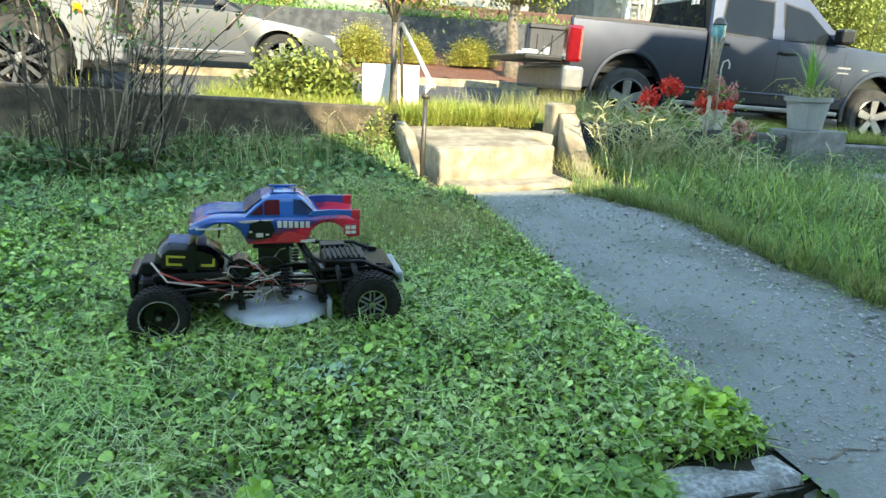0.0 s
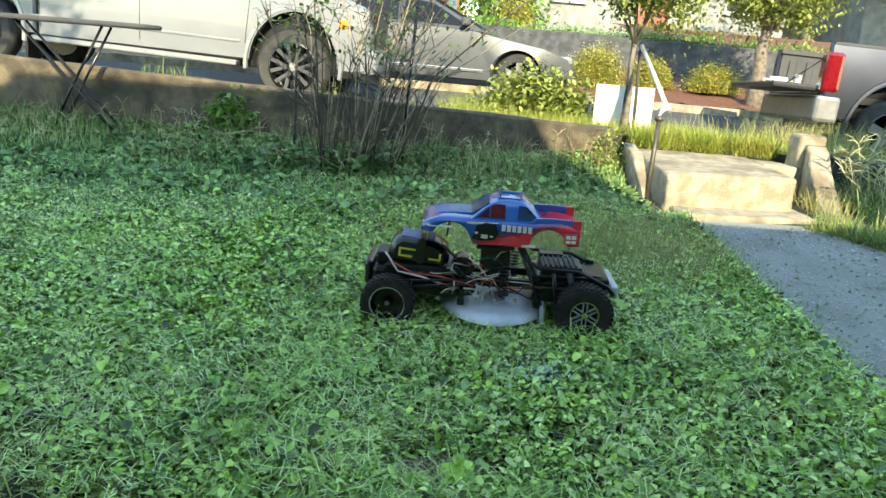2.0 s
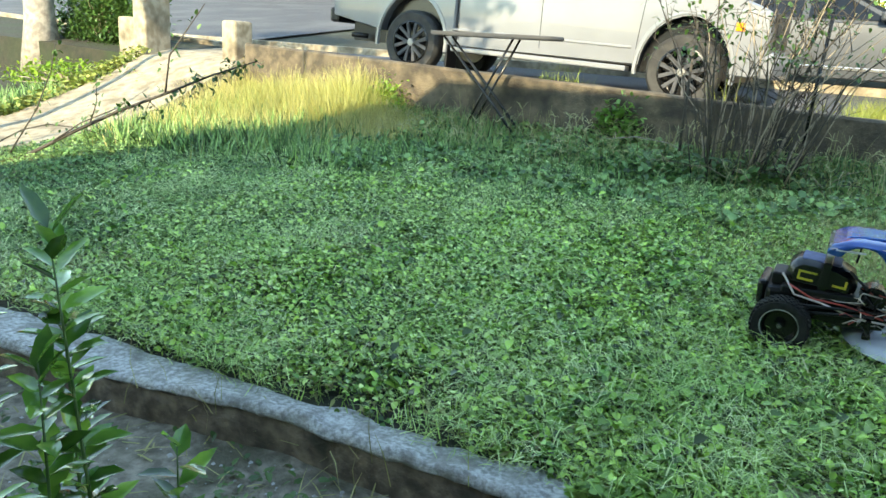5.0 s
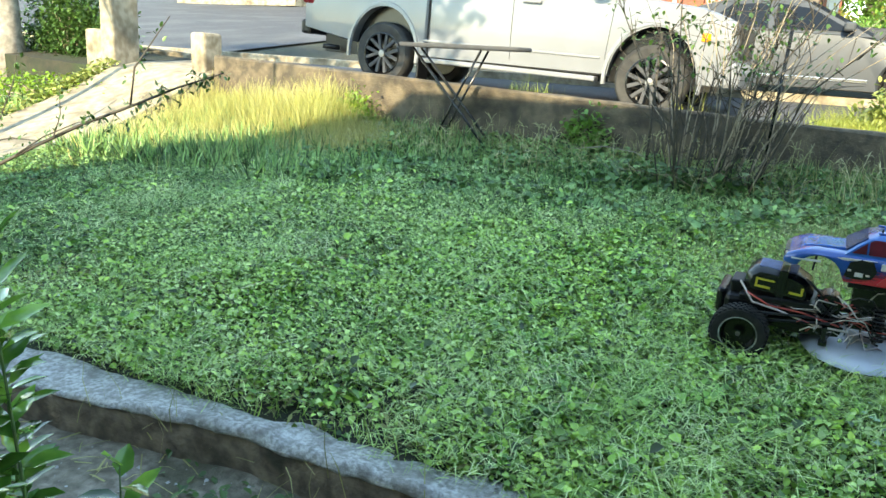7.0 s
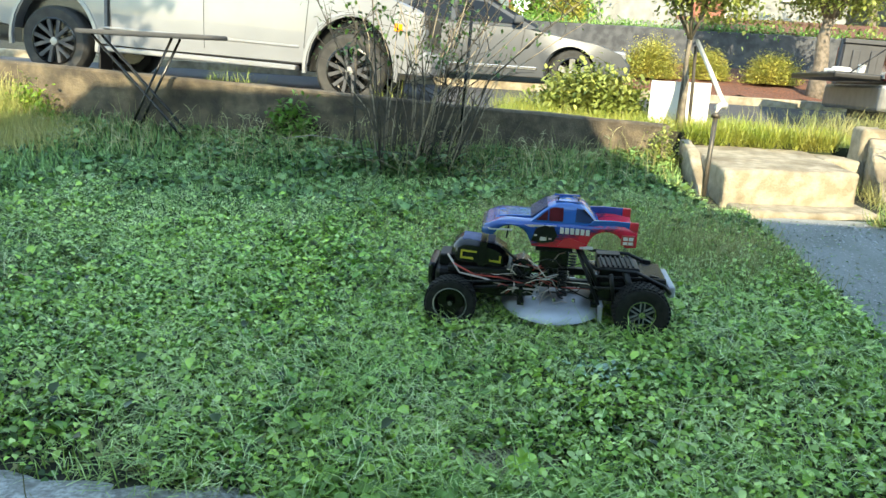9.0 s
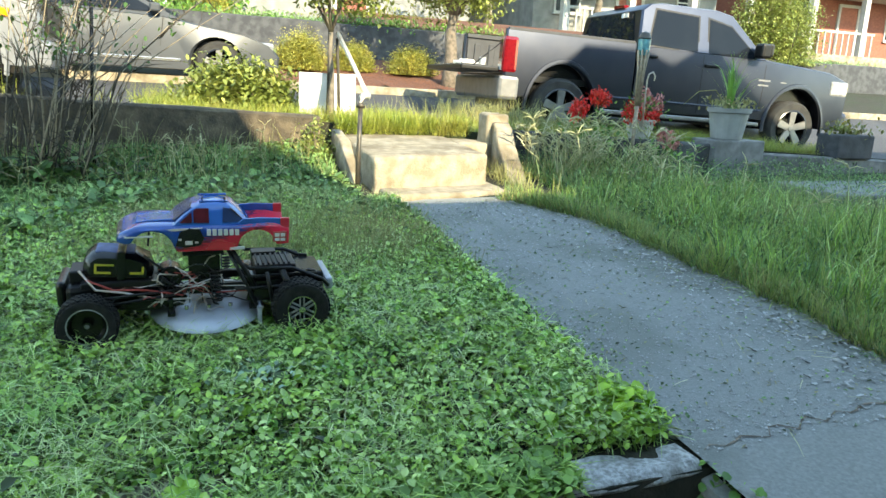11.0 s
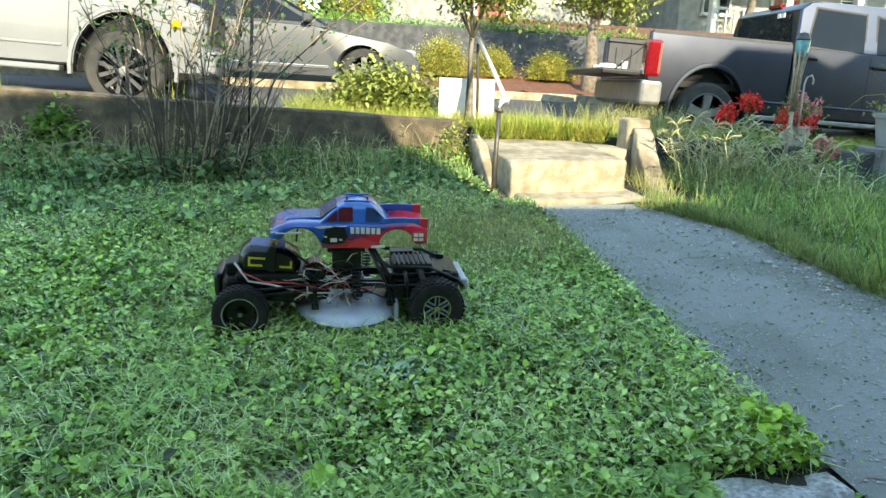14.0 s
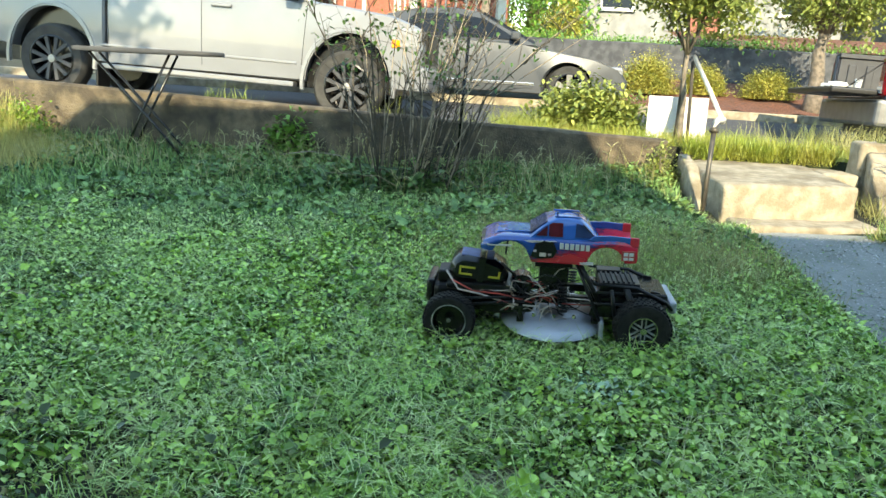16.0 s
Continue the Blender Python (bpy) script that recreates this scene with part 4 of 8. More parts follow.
def saloon(label, m, paint):
    car = thing("saloon_car", label, "car", m)
    W, wb, r, ar = 1.80, 2.72, 0.33, 0.385
    low = [(-0.95, 0.35), (-1.0, 0.55), (-0.98, 0.92), (-0.6, 0.98), (0.3, 0.98), (2.0, 0.95), (2.45, 0.86), (3.1, 0.76), (3.45, 0.64), (3.58, 0.48), (3.55, 0.24), (3.3, 0.22)] + arc(wb, r, ar, -16.6, 196.6, 14) + arc(0, r, ar, -16.6, 196.6, 14)
    soft_edges(part("body", plate(low, 0, W, lambda z: max(0, z - 0.6) * 0.15, 0.05), paint, car).data, 30)
    lean = lambda z: 0.07 + max(0, z - 0.95) * 0.45
    top = [(-0.65, 0.94), (-0.1, 1.28), (0.3, 1.39), (0.9, 1.43), (1.3, 1.38), (2.2, 0.92)]
    soft_edges(part("cabin", plate(top, 0, W, lean, 0.03), paint, car).data, 30)
    for o in ([(0.0, 1.0), (0.86, 1.0), (0.84, 1.34), (0.34, 1.31)], [(0.94, 1.0), (1.92, 0.99), (1.38, 1.28), (0.94, 1.34)]):
        part("side_window", flat_panel(o, lean, 0.006), "dark_glass", car, "dark side window")
    ws = [Vector(p) for p in ((2.17, 0.14, 0.96), (2.17, W - 0.14, 0.96), (1.36, W - 0.3, 1.375), (1.36, 0.3, 1.375))]
    off = Vector((0.010, 0, 0.014))
    part("windscreen", mesh_of("pane", [p + off for p in ws] + [p - off for p in ws], [(0, 1, 2, 3), (7, 6, 5, 4), (0, 4, 5, 1), (1, 5, 6, 2), (2, 6, 7, 3), (3, 7, 4, 0)]), "dark_glass", car, "dark windscreen")
    part("door_seam", strip([(0.9, 0.95), (0.92, 0.3)], 0.03, 0.01, 0.012), "black_plastic", car)
    part("door_seam", strip([(1.98, 0.95), (1.9, 0.3)], 0.03, 0.01, 0.012), "black_plastic", car)
    part("side_moulding", boxes(((0.45, -0.012, 0.33), (2.2, 0.02, 0.38)), bevel=0.008), "chrome", car, "pale moulding along the sill")
    part("wing_mirror", boxes(((1.8, -0.12, 0.98), (1.95, 0.06, 1.1)), bevel=0.03), paint, car)
    part("headlight", boxes(((3.12, 0.02, 0.54), (3.5, 0.35, 0.68)), bevel=0.04), "clear_lens", car, "clear headlight")
    for x in (0, wb):
        for y0, y1 in ((0.05, 0.35), (W - 0.35, W - 0.05)):
            part("wheel_well", plate(arc(x, r, ar * 0.99, -8, 188, 14), y0 + 0.14, y1), "satin_black", car)
        wheel(car, Matrix.Translation((x, 0.13, r)), r, 0.2, 0.22, "alloy")
        wheel(car, Matrix.Translation((x, W - 0.13, r)) @ Matrix.Rotation(math.pi, 4, "Z"), r, 0.2, 0.22, "alloy")
    return car


saloon("silver-grey saloon car parked across the street", on_road(-1.92, 11.3 - 0.1, 0, 0.8) @ pose(0, 0, 0.0), "silver_paint")

# ---- the remote-controlled mower on the lawn ----
def shell_paint():
    """Blue front running into a red tail, with dark ragged streaks between."""
    m = mat("shell_paint", (0.035, 0.13, 0.52), 0.2, coat=0.35, spec=0.5)
    n, link = m.node_tree.nodes, m.node_tree.links.new
    b = n["Principled BSDF"]
    sep = n.new("ShaderNodeSeparateXYZ")
    co = n.new("ShaderNodeTexCoord")
    link(co.outputs["Object"], sep.inputs[0])
    wav = n.new("ShaderNodeTexNoise")
    mp = n.new("ShaderNodeMapping")
    mp.inputs["Scale"].default_value = (7, 20, 42)
    link(co.outputs["Object"], mp.inputs[0])
    link(mp.outputs[0], wav.inputs["Vector"])
    wav.inputs["Detail"].default_value = 3.0

    def calc(op, a, c):
        x = n.new("ShaderNodeMath")
        x.operation = op
        for i, q in enumerate((a, c)):
            if isinstance(q, (int, float)):
                x.inputs[i].default_value = q
            else:
                link(q, x.inputs[i])
        return x.outputs[0]

    # red grows towards the tail and the lower edge
    along = calc("ADD", calc("MULTIPLY", sep.outputs["X"], 2.6), calc("MULTIPLY", sep.outputs["Z"], -9.0))
    level = calc("ADD", along, calc("MULTIPLY", calc("SUBTRACT", wav.outputs["Fac"], 0.5), 0.75))
    ramp = n.new("ShaderNodeValToRGB")
    e = ramp.color_ramp.elements
    e[0].position, e[0].color = 0.0, (0.010, 0.060, 0.26, 1)
    e[1].position, e[1].color = 1.0, (0.62, 0.02, 0.05, 1)
    for p, c in ((0.22, (0.008, 0.040, 0.19, 1)), (0.30, (0.05, 0.03, 0.12, 1)), (0.36, (0.30, 0.02, 0.10, 1)), (0.44, (0.06, 0.015, 0.03, 1)), (0.5, (0.58, 0.02, 0.05, 1))):
        q = e.new(p)
        q.color = c
    link(level, ramp.inputs[0])
    link(ramp.outputs[0], b.inputs["Base Color"])
    return m


M["shell_paint"] = shell_paint()
M["shell_blue"] = mat("shell_blue", (0.012, 0.085, 0.30), 0.2, second=(0.018, 0.11, 0.37), scale=6, coat=0.35, spec=0.5)
M["shell_red"] = mat("shell_red", (0.60, 0.02, 0.04), 0.28, second=(0.50, 0.02, 0.04), scale=10, coat=0.5)
M["shell_window"] = mat("shell_window", (0.10, 0.012, 0.016), 0.12, second=(0.03, 0.008, 0.01), scale=9, coat=0.15, spec=0.3)
M["deck_grey"] = mat("deck_grey", (0.40, 0.42, 0.46), 0.38, metal=0.35, second=(0.33, 0.35, 0.39), scale=9, bump=0.05)
M["wire_pale"] = mat("wire_pale", (0.55, 0.50, 0.46), 0.5, second=(0.45, 0.36, 0.3), scale=30)
M["wire_red"] = mat("wire_red", (0.40, 0.05, 0.035), 0.5, second=(0.3, 0.04, 0.03), scale=30)
M["yellow_mark"] = mat("yellow_mark", (0.50, 0.42, 0.04), 0.5, second=(0.42, 0.36, 0.03), scale=30)
M["strap_blue"] = mat("strap_blue", (0.10, 0.13, 0.26), 0.6, second=(0.07, 0.09, 0.18), scale=30)


def small_wheel(parent, at, r, w, rear):
    """A knobbly tyre with its rim; the axle along y."""
    ty = part("wheel", revolve([((0.52 if rear else 0.62) * r, -w * 0.42), (r * 0.78, -w * 0.5), (r * 0.93, -w * 0.46), (r * 0.975, -w * 0.3), (r * 0.975, w * 0.3), (r * 0.93, w * 0.46), (r * 0.78, w * 0.5), ((0.52 if rear else 0.62) * r, w * 0.42)], 36, "Y", True), "rubber", parent, "knobbly black rubber tyre", at)
    soft_edges(ty.data, 40)
    bm = bmesh.new()
    for k in range(34):
        a = 2 * math.pi * k / 34
        for j, yy in enumerate((-0.34, -0.12, 0.12, 0.34)):
            aa = a + (0.09 if j % 2 else 0)
            box(bm, (-r * 0.062, (yy - 0.085) * w, r * 0.955), (r * 0.062, (yy + 0.085) * w, r * 1.02), 0, Matrix.Rotation(aa, 4, "Y"))
    part("tread", bm, "rubber", ty)
    if rear:
        part("rim", revolve([(r * 0.55, -w * 0.40), (r * 0.52, -w * 0.44), (r * 0.49, -w * 0.40), (r * 0.46, -w * 0.15), (0.002, -w * 0.12)], 28, "Y"), "black_plastic", ty)
        bm = bmesh.new()
        for k in range(6):
            for sgn in (-1, 1):
                box(bm, (sgn * r * 0.07 - r * 0.026, -w * 0.42, r * 0.10), (sgn * r * 0.07 + r * 0.026, -w * 0.30, r * 0.49), 0, Matrix.Rotation(2 * math.pi * k / 6, 4, "Y"))
        part("spokes", bm, "clear_lens", ty, "pale silver spokes")
        part("rim_ring", revolve([(r * 0.50, -w * 0.40), (r * 0.505, -w * 0.45), (r * 0.475, -w * 0.445), (r * 0.465, -w * 0.40)], 28, "Y"), "chrome", ty, "chrome rim ring")
        part("hub", revolve([(0, -w * 0.5), (r * 0.12, -w * 0.48), (r * 0.14, -w * 0.25)], 12, "Y"), "chrome", ty)
    else:
        part("rim", revolve([(r * 0.64, -w * 0.40), (r * 0.645, -w * 0.44), (r * 0.675, -w * 0.46), (r * 0.64, -w * 0.465), (r * 0.63, -w * 0.43)], 32, "Y"), "rim_pale", ty, "pale painted rim edge")
        part("rim_dish", revolve([(r * 0.66, -w * 0.40), (r * 0.58, -w * 0.41), (r * 0.50, -w * 0.12), (r * 0.16, -w * 0.05), (r * 0.14, -w * 0.34), (0, -w * 0.36)], 28, "Y"), "satin_black", ty, "black dished rim")
        part("hub", revolve([(0, -w * 0.42), (r * 0.075, -w * 0.41), (r * 0.09, -w * 0.3)], 12, "Y"), "alloy", ty)
    return ty


def lofted(rings):
    """A skin over rings of equal length."""
    bm = bmesh.new()
    rows = [[bm.verts.new(p) for p in r] for r in rings]
    for a, b in zip(rows, rows[1:]):
        for k in range(len(a) - 1):
            bm.faces.new((a[k], a[k + 1], b[k + 1], b[k]))
    return bm


def shell_skin(W):
    """Bonnet, flanks with wheel openings, and the hollow rear bed, as one moulded skin."""
    rings = []
    steps = [-0.008, 0.0, 0.012] + [0.03 + 0.0125 * k for k in range(46)] + [0.61, 0.622, 0.63]
    for x in steps:
        half = W / 2 - 0.022 * max(0.0, 1 - (x + 0.008) / 0.05) ** 2 - 0.014 * max(0.0, (x - 0.55) / 0.08) ** 2
        for c, w in ((0.115, 0.10), (0.505, 0.10)):
            half += 0.007 * math.exp(-((x - c) / w) ** 2)
        low = 0.004 if 0.2 < x < 0.42 else (0.045 - 0.1 * x if x < 0.1 else 0.022)
        for c, rad in ((0.115, 0.080), (0.505, 0.076)):
            if abs(x - c) < rad:
                low = max(low, 0.012 + math.sqrt(rad * rad - (x - c) ** 2))
        side = 0.066 + 0.036 * min(1.0, max(0.0, x + 0.008) / 0.07) ** 0.6 + 0.010 * math.exp(-((x - 0.53) / 0.07) ** 2) - 0.012 * max(0.0, (x - 0.57) / 0.06)
        low = min(low, side - 0.006)
        crown = side + 0.010 * min(1.0, max(0.0, x) / 0.1) if x < 0.45 else side - 0.022 * min(1.0, (x - 0.45) / 0.03)
        sec = [(half * 0.965, low), (half, low + (side - low) * 0.35), (half * 0.995, low + (side - low) * 0.7), (half * 0.96, side - 0.003), (half * 0.90, side + 0.003), (half * 0.80, (side + crown) / 2 + 0.003), (half * 0.55, crown), (half * 0.2, crown + 0.001)]
        rings.append([(x, W / 2 - y, z) for y, z in sec] + [(x, W / 2 + y, z) for y, z in sec[::-1]])
    bm = lofted(rings)
    for end in (rings[0], rings[-1]):
        bm.faces.new([bm.verts.new(p) for p in end])
    bmesh.ops.remove_doubles(bm, verts=bm.verts, dist=0.0004)
    return bm


def body_shell(parent):
    """The painted truck shell; nose at x = 0, tail at 0.62, lower edge at z = 0."""
    W = 0.27
    sh = part("truck_shell", shell_skin(W), "shell_paint", parent, "blue and red painted truck shell")
    soft_edges(sh.data, 50)
    part("bonnet", plate([(0.045, 0.102), (0.06, 0.112), (0.10, 0.117), (0.205, 0.121), (0.205, 0.108), (0.06, 0.098)], 0.07, W - 0.07, None, 0.005), "shell_blue", sh, "plain blue bonnet scoop")
    cab = part("shell_cab", plate([(0.185, 0.104), (0.235, 0.150), (0.265, 0.172), (0.30, 0.185), (0.35, 0.188), (0.395, 0.183), (0.43, 0.160), (0.485, 0.098)], 0.014, W - 0.014, lambda z: max(0, z - 0.11) * 0.46, 0.010), "shell_blue", sh, "blue shell cab")
    soft_edges(cab.data, 38)
    yy = lambda z: 0.014 + max(0, z - 0.11) * 0.46
    for o in ([(0.215, 0.118), (0.262, 0.118), (0.262, 0.158)], [(0.268, 0.117), (0.325, 0.117), (0.325, 0.170), (0.282, 0.170), (0.268, 0.162)]):
        part("shell_window", flat_panel(o, yy, 0.003, 0.003), "shell_window", cab, "dark red tinted window")
    part("shell_window", flat_panel([(0.375, 0.118), (0.455, 0.118), (0.41, 0.166), (0.378, 0.172)], yy, 0.002, 0.003), "shell_screen", cab, "dark blue quarter window")
    part("window_line", strip([(0.375, 0.118), (0.46, 0.118), (0.405, 0.172)], 0.028, 0.004, 0.004), "black_plastic", cab)
    ws = [Vector(p) for p in ((0.196, 0.04, 0.119), (0.196, W - 0.04, 0.119), (0.262, W - 0.052, 0.170), (0.262, 0.052, 0.170))]
    off = Vector((-0.003, 0, 0.004))
    part("shell_windscreen", mesh_of("pane", [p + off for p in ws] + [p - off for p in ws], [(3, 2, 1, 0), (4, 5, 6, 7), (0, 1, 5, 4), (1, 2, 6, 5), (2, 3, 7, 6), (3, 0, 4, 7)]), "shell_screen", cab, "dark blue tinted windscreen")
    for y in (0.07, W - 0.082):
        part("roof_ridge", boxes(((0.29, y, 0.186), (0.40, y + 0.012, 0.193)), bevel=0.002), "shell_blue", cab)
    for x in (0.30, 0.385):
        part("body_post", boxes(((x, 0.1, 0.186), (x + 0.006, 0.106, 0.202))), "black_plastic", cab)
    for y0 in (0.012, W - 0.024):
        fin = part("side_fin", plate([(0.43, 0.110), (0.45, 0.130), (0.52, 0.134), (0.60, 0.130), (0.625, 0.126), (0.628, 0.092), (0.55, 0.096)], y0, y0 + 0.012, None, 0.003), "shell_blue", sh)
        part("fin_tip", boxes(((0.596, y0 - 0.002, 0.092), (0.631, y0 + 0.014, 0.131)), bevel=0.002), "shell_red", fin, "red fin tip")
    # side graphics: light bars for the lettering, a dark figure-like blot, a small tail panel
    bars = [boxes(((0.315 + k * 0.021, -0.0055, 0.070 - k * 0.0004), (0.315 + k * 0.021 + 0.015, 0.006, 0.094 - k * 0.0004))) for k in range(6)]
    for b in bars:
        part("side_mark", b, "white_board", sh, "white lettering bar")
    part("side_blot", flat_panel([(0.20, 0.03), (0.24, 0.022), (0.29, 0.03), (0.305, 0.06), (0.29, 0.095), (0.25, 0.10), (0.215, 0.085)], lambda z: 0.0, 0.0052, 0.004), "satin_black", sh, "black painted side graphic")
    part("side_fleck", boxes(((0.235, -0.0075, 0.034), (0.262, 0.004, 0.05)), ((0.21, -0.0075, 0.052), (0.222, 0.004, 0.06)), ((0.27, -0.0075, 0.04), (0.283, 0.004, 0.047))), "wire_pale", sh)
    part("tail_panel", boxes(((0.565, -0.0075, 0.036), (0.618, 0.006, 0.078))), "wire_red", sh, "small red and white tail panel")
    for k in range(2):
        part("tail_mark", boxes(((0.572 + k * 0.022, -0.0088, 0.058), (0.590 + k * 0.022, 0.004, 0.073)), ((0.572 + k * 0.022, -0.0088, 0.040), (0.590 + k * 0.022, 0.004, 0.052))), "white_board", sh)
    part("sill_mark", boxes(((0.40, -0.0055, 0.008), (0.455, 0.006, 0.018))), "white_board", sh)
    part("bonnet_mark", boxes(((0.02, -0.0055, 0.068), (0.12, 0.008, 0.073))), "white_board", sh)
    for y in (0.02, W - 0.06):
        part("front_lamp", boxes(((-0.006, y, 0.064), (0.01, y + 0.04, 0.08)), bevel=0.003), "clear_lens", sh)
    part("side_flash", flat_panel([(0.31, 0.012), (0.40, 0.008), (0.425, 0.03), (0.36, 0.05), (0.33, 0.042)], lambda z: 0.0, 0.0046, 0.004), "shell_red", sh, "red painted flash")
    part("side_flash", flat_panel([(0.13, 0.094), (0.20, 0.09), (0.30, 0.100), (0.20, 0.099)], lambda z: 0.004, 0.006, 0.004), "wire_pale", sh, "pale painted flash")
    part("front_grille", boxes(((-0.010, 0.065, 0.062), (0.01, W - 0.065, 0.08))), "satin_black", sh)
    return sh


def mower(m):
    mw = thing("robot_mower", "black remote-controlled mower carrying a blue and red toy truck shell", "toy truck mower", m)
    W = 0.42
    for y, turn in ((0.035, 0), (W - 0.035, math.pi)):
        small_wheel(mw, Matrix.Translation((0, y, 0.104)) @ Matrix.Rotation(turn, 4, "Z"), 0.104, 0.078, False)
        small_wheel(mw, Matrix.Translation((0.765, y, 0.110)) @ Matrix.Rotation(turn, 4, "Z"), 0.110, 0.096, True)
    part("front_axle", tubes("axle", [([(0, 0.06, 0.1), (0, W - 0.06, 0.1)], 0.012)]), "black_plastic", mw)
    part("rear_axle", tubes("axle", [([(0.765, 0.06, 0.104), (0.765, W - 0.06, 0.104)], 0.016)]), "black_plastic", mw)
    part("frame_rail", boxes(((-0.05, 0.12, 0.165), (0.84, 0.15, 0.195)), bevel=0.004), "black_plastic", mw)
    part("frame_rail", boxes(((-0.05, W - 0.15, 0.165), (0.84, W - 0.12, 0.195)), bevel=0.004), "black_plastic", mw)
    part("front_gearbox", boxes(((-0.075, 0.10, 0.08), (0.08, W - 0.10, 0.225)), bevel=0.02), "black_plastic", mw)
    part("front_bumper", boxes(((-0.105, 0.11, 0.14), (-0.07, W - 0.11, 0.24)), bevel=0.014), "satin_black", mw)
    part("front_plate", boxes(((0.07, 0.09, 0.125), (0.30, W - 0.09, 0.175)), bevel=0.012), "satin_black", mw)
    for y in (0.05, W - 0.14):
        part("front_arm", boxes(((-0.02, y, 0.10), (0.05, y + 0.09, 0.125)), bevel=0.006), "black_plastic", mw)
    # power pack with strap and yellow marks
    pack = part("battery_pack", plate([(0.0, 0.240), (-0.010, 0.26), (-0.006, 0.305), (0.02, 0.330), (0.06, 0.338), (0.17, 0.330), (0.215, 0.308), (0.232, 0.27), (0.225, 0.24)], 0.10, 0.27, None, 0.028), "satin_black", mw, "black battery pack with yellow marks")
    soft_edges(pack.data, 40)
    part("pack_top", boxes(((0.03, 0.13, 0.330), (0.165, 0.24, 0.340)), bevel=0.005), "strap_blue", pack, "dull blue tape on the pack")
    part("strap", boxes(((0.105, 0.093, 0.238), (0.135, 0.277, 0.346)), bevel=0.004), "satin_black", pack)
    part("pack_mark", boxes(((0.03, 0.096, 0.262), (0.085, 0.101, 0.270)), ((0.03, 0.096, 0.270), (0.038, 0.101, 0.292)), ((0.03, 0.096, 0.292), (0.095, 0.101, 0.299))), "yellow_mark", pack, "yellow bracket mark")
    part("pack_mark", boxes(((0.15, 0.096, 0.262), (0.198, 0.101, 0.270)), ((0.19, 0.096, 0.270), (0.198, 0.101, 0.292))), "yellow_mark", pack, "yellow bracket mark")
    pack.matrix_basis = Matrix.Translation((0, 0, 0.004)) @ Matrix.Translation((0.11, 0, 0.28)) @ Matrix.Rotation(radians(5), 4, "Y") @ Matrix.Translation((-0.11, 0, -0.28))
    part("pack_tray", boxes(((-0.02, 0.085, 0.215), (0.27, 0.29, 0.24)), bevel=0.006), "black_plastic", mw)
    part("motor_can", revolve([(0, -0.05), (0.042, -0.05), (0.045, -0.04), (0.045, 0.04), (0.042, 0.05), (0, 0.05)], 24, "Y"), "satin_black", mw, "black cylindrical motor", Matrix.Translation((0.285, 0.15, 0.235)))
    part("receiver_box", boxes(((-0.06, 0.13, 0.225), (-0.01, 0.25, 0.275)), bevel=0.008), "black_plastic", mw)
    # mast
    part("mast", boxes(((0.355, 0.11, 0.16), (0.47, 0.25, 0.375)), bevel=0.008), "satin_black", mw, "black box mast")
    part("mast_lip", boxes(((0.335, 0.10, 0.32), (0.485, 0.26, 0.336)), bevel=0.004), "black_plastic", mw)
    # cutting deck
    deck = revolve([(0, 0.0), (0.10, 0.004), (0.17, -0.004), (0.215, -0.024), (0.228, -0.045), (0.222, -0.047), (0.20, -0.03), (0, -0.02)], 44)
    bmesh.ops.scale(deck, vec=(0.96, 1.08, 1.0), verts=deck.verts)
    dk = part("mower_deck", deck, "deck_grey", mw, "grey metal mower deck", Matrix.Translation((0.42, 0.205, 0.118)) @ Matrix.Rotation(radians(4), 4, "X"))
    soft_edges(dk.data, 40)
    part("deck_skirt", revolve([(0.195, -0.03), (0.2, -0.075), (0.195, -0.075), (0.19, -0.03)], 36), "satin_black", dk, "black skirt under the deck")
    part("deck_flap", boxes(((0.60, 0.02, 0.05), (0.615, 0.12, 0.125)), bevel=0.004), "deck_grey", mw)
    for x, y in ((0.285, 0.06), (0.585, 0.08)):
        part("deck_bolt", boxes(((x - 0.009, y - 0.009, 0.105), (x + 0.009, y + 0.009, 0.17)), ((x - 0.014, y - 0.014, 0.10), (x + 0.014, y + 0.014, 0.118)), bevel=0.003), "satin_black", mw)
    # springs
    for x0, y0, x1, y1 in ((0.445, 0.09, 0.455, 0.075), (0.50, 0.30, 0.50, 0.32)):
        pts = []
        for k in range(90):
            a, f = k * 0.62, k / 89
            pts.append((x0 + (x1 - x0) * f + 0.018 * math.cos(a), y0 + (y1 - y0) * f + 0.018 * math.sin(a), 0.255 - 0.12 * f))
        part("spring", tubes("spring", [(pts, 0.0032)], 5), "black_plastic", mw, "black coil spring")
    # rear end
    rear = part("rear_deck", boxes(((0.56, 0.10, 0.155), (0.87, W - 0.10, 0.225)), bevel=0.012), "satin_black", mw)
    part("speed_controller", boxes(((0.60, 0.11, 0.225), (0.76, 0.25, 0.262)), bevel=0.006), "black_plastic", mw)
    part("controller_fin", boxes(*[((0.61 + k * 0.02, 0.115, 0.262), (0.617 + k * 0.02, 0.245, 0.27)) for k in range(7)]), "board_grey", rear)
    for y in (0.085, W - 0.085):
        part("rear_rail", tubes("rail", [([(0.52, y, 0.30), (0.58, y, 0.262), (0.74, y, 0.255), (0.86, y, 0.20), (0.885, y, 0.17)], 0.008)]), "black_plastic", mw)
    part("rear_bumper", boxes(((0.875, 0.09, 0.15), (0.905, W - 0.09, 0.20)), bevel=0.01), "deck_grey", mw, "scuffed grey rear bumper")
    part("rear_brace", tubes("brace", [([(0.50, 0.10, 0.36), (0.56, 0.08, 0.26), (0.60, 0.07, 0.18)], 0.01)]), "black_plastic", mw)
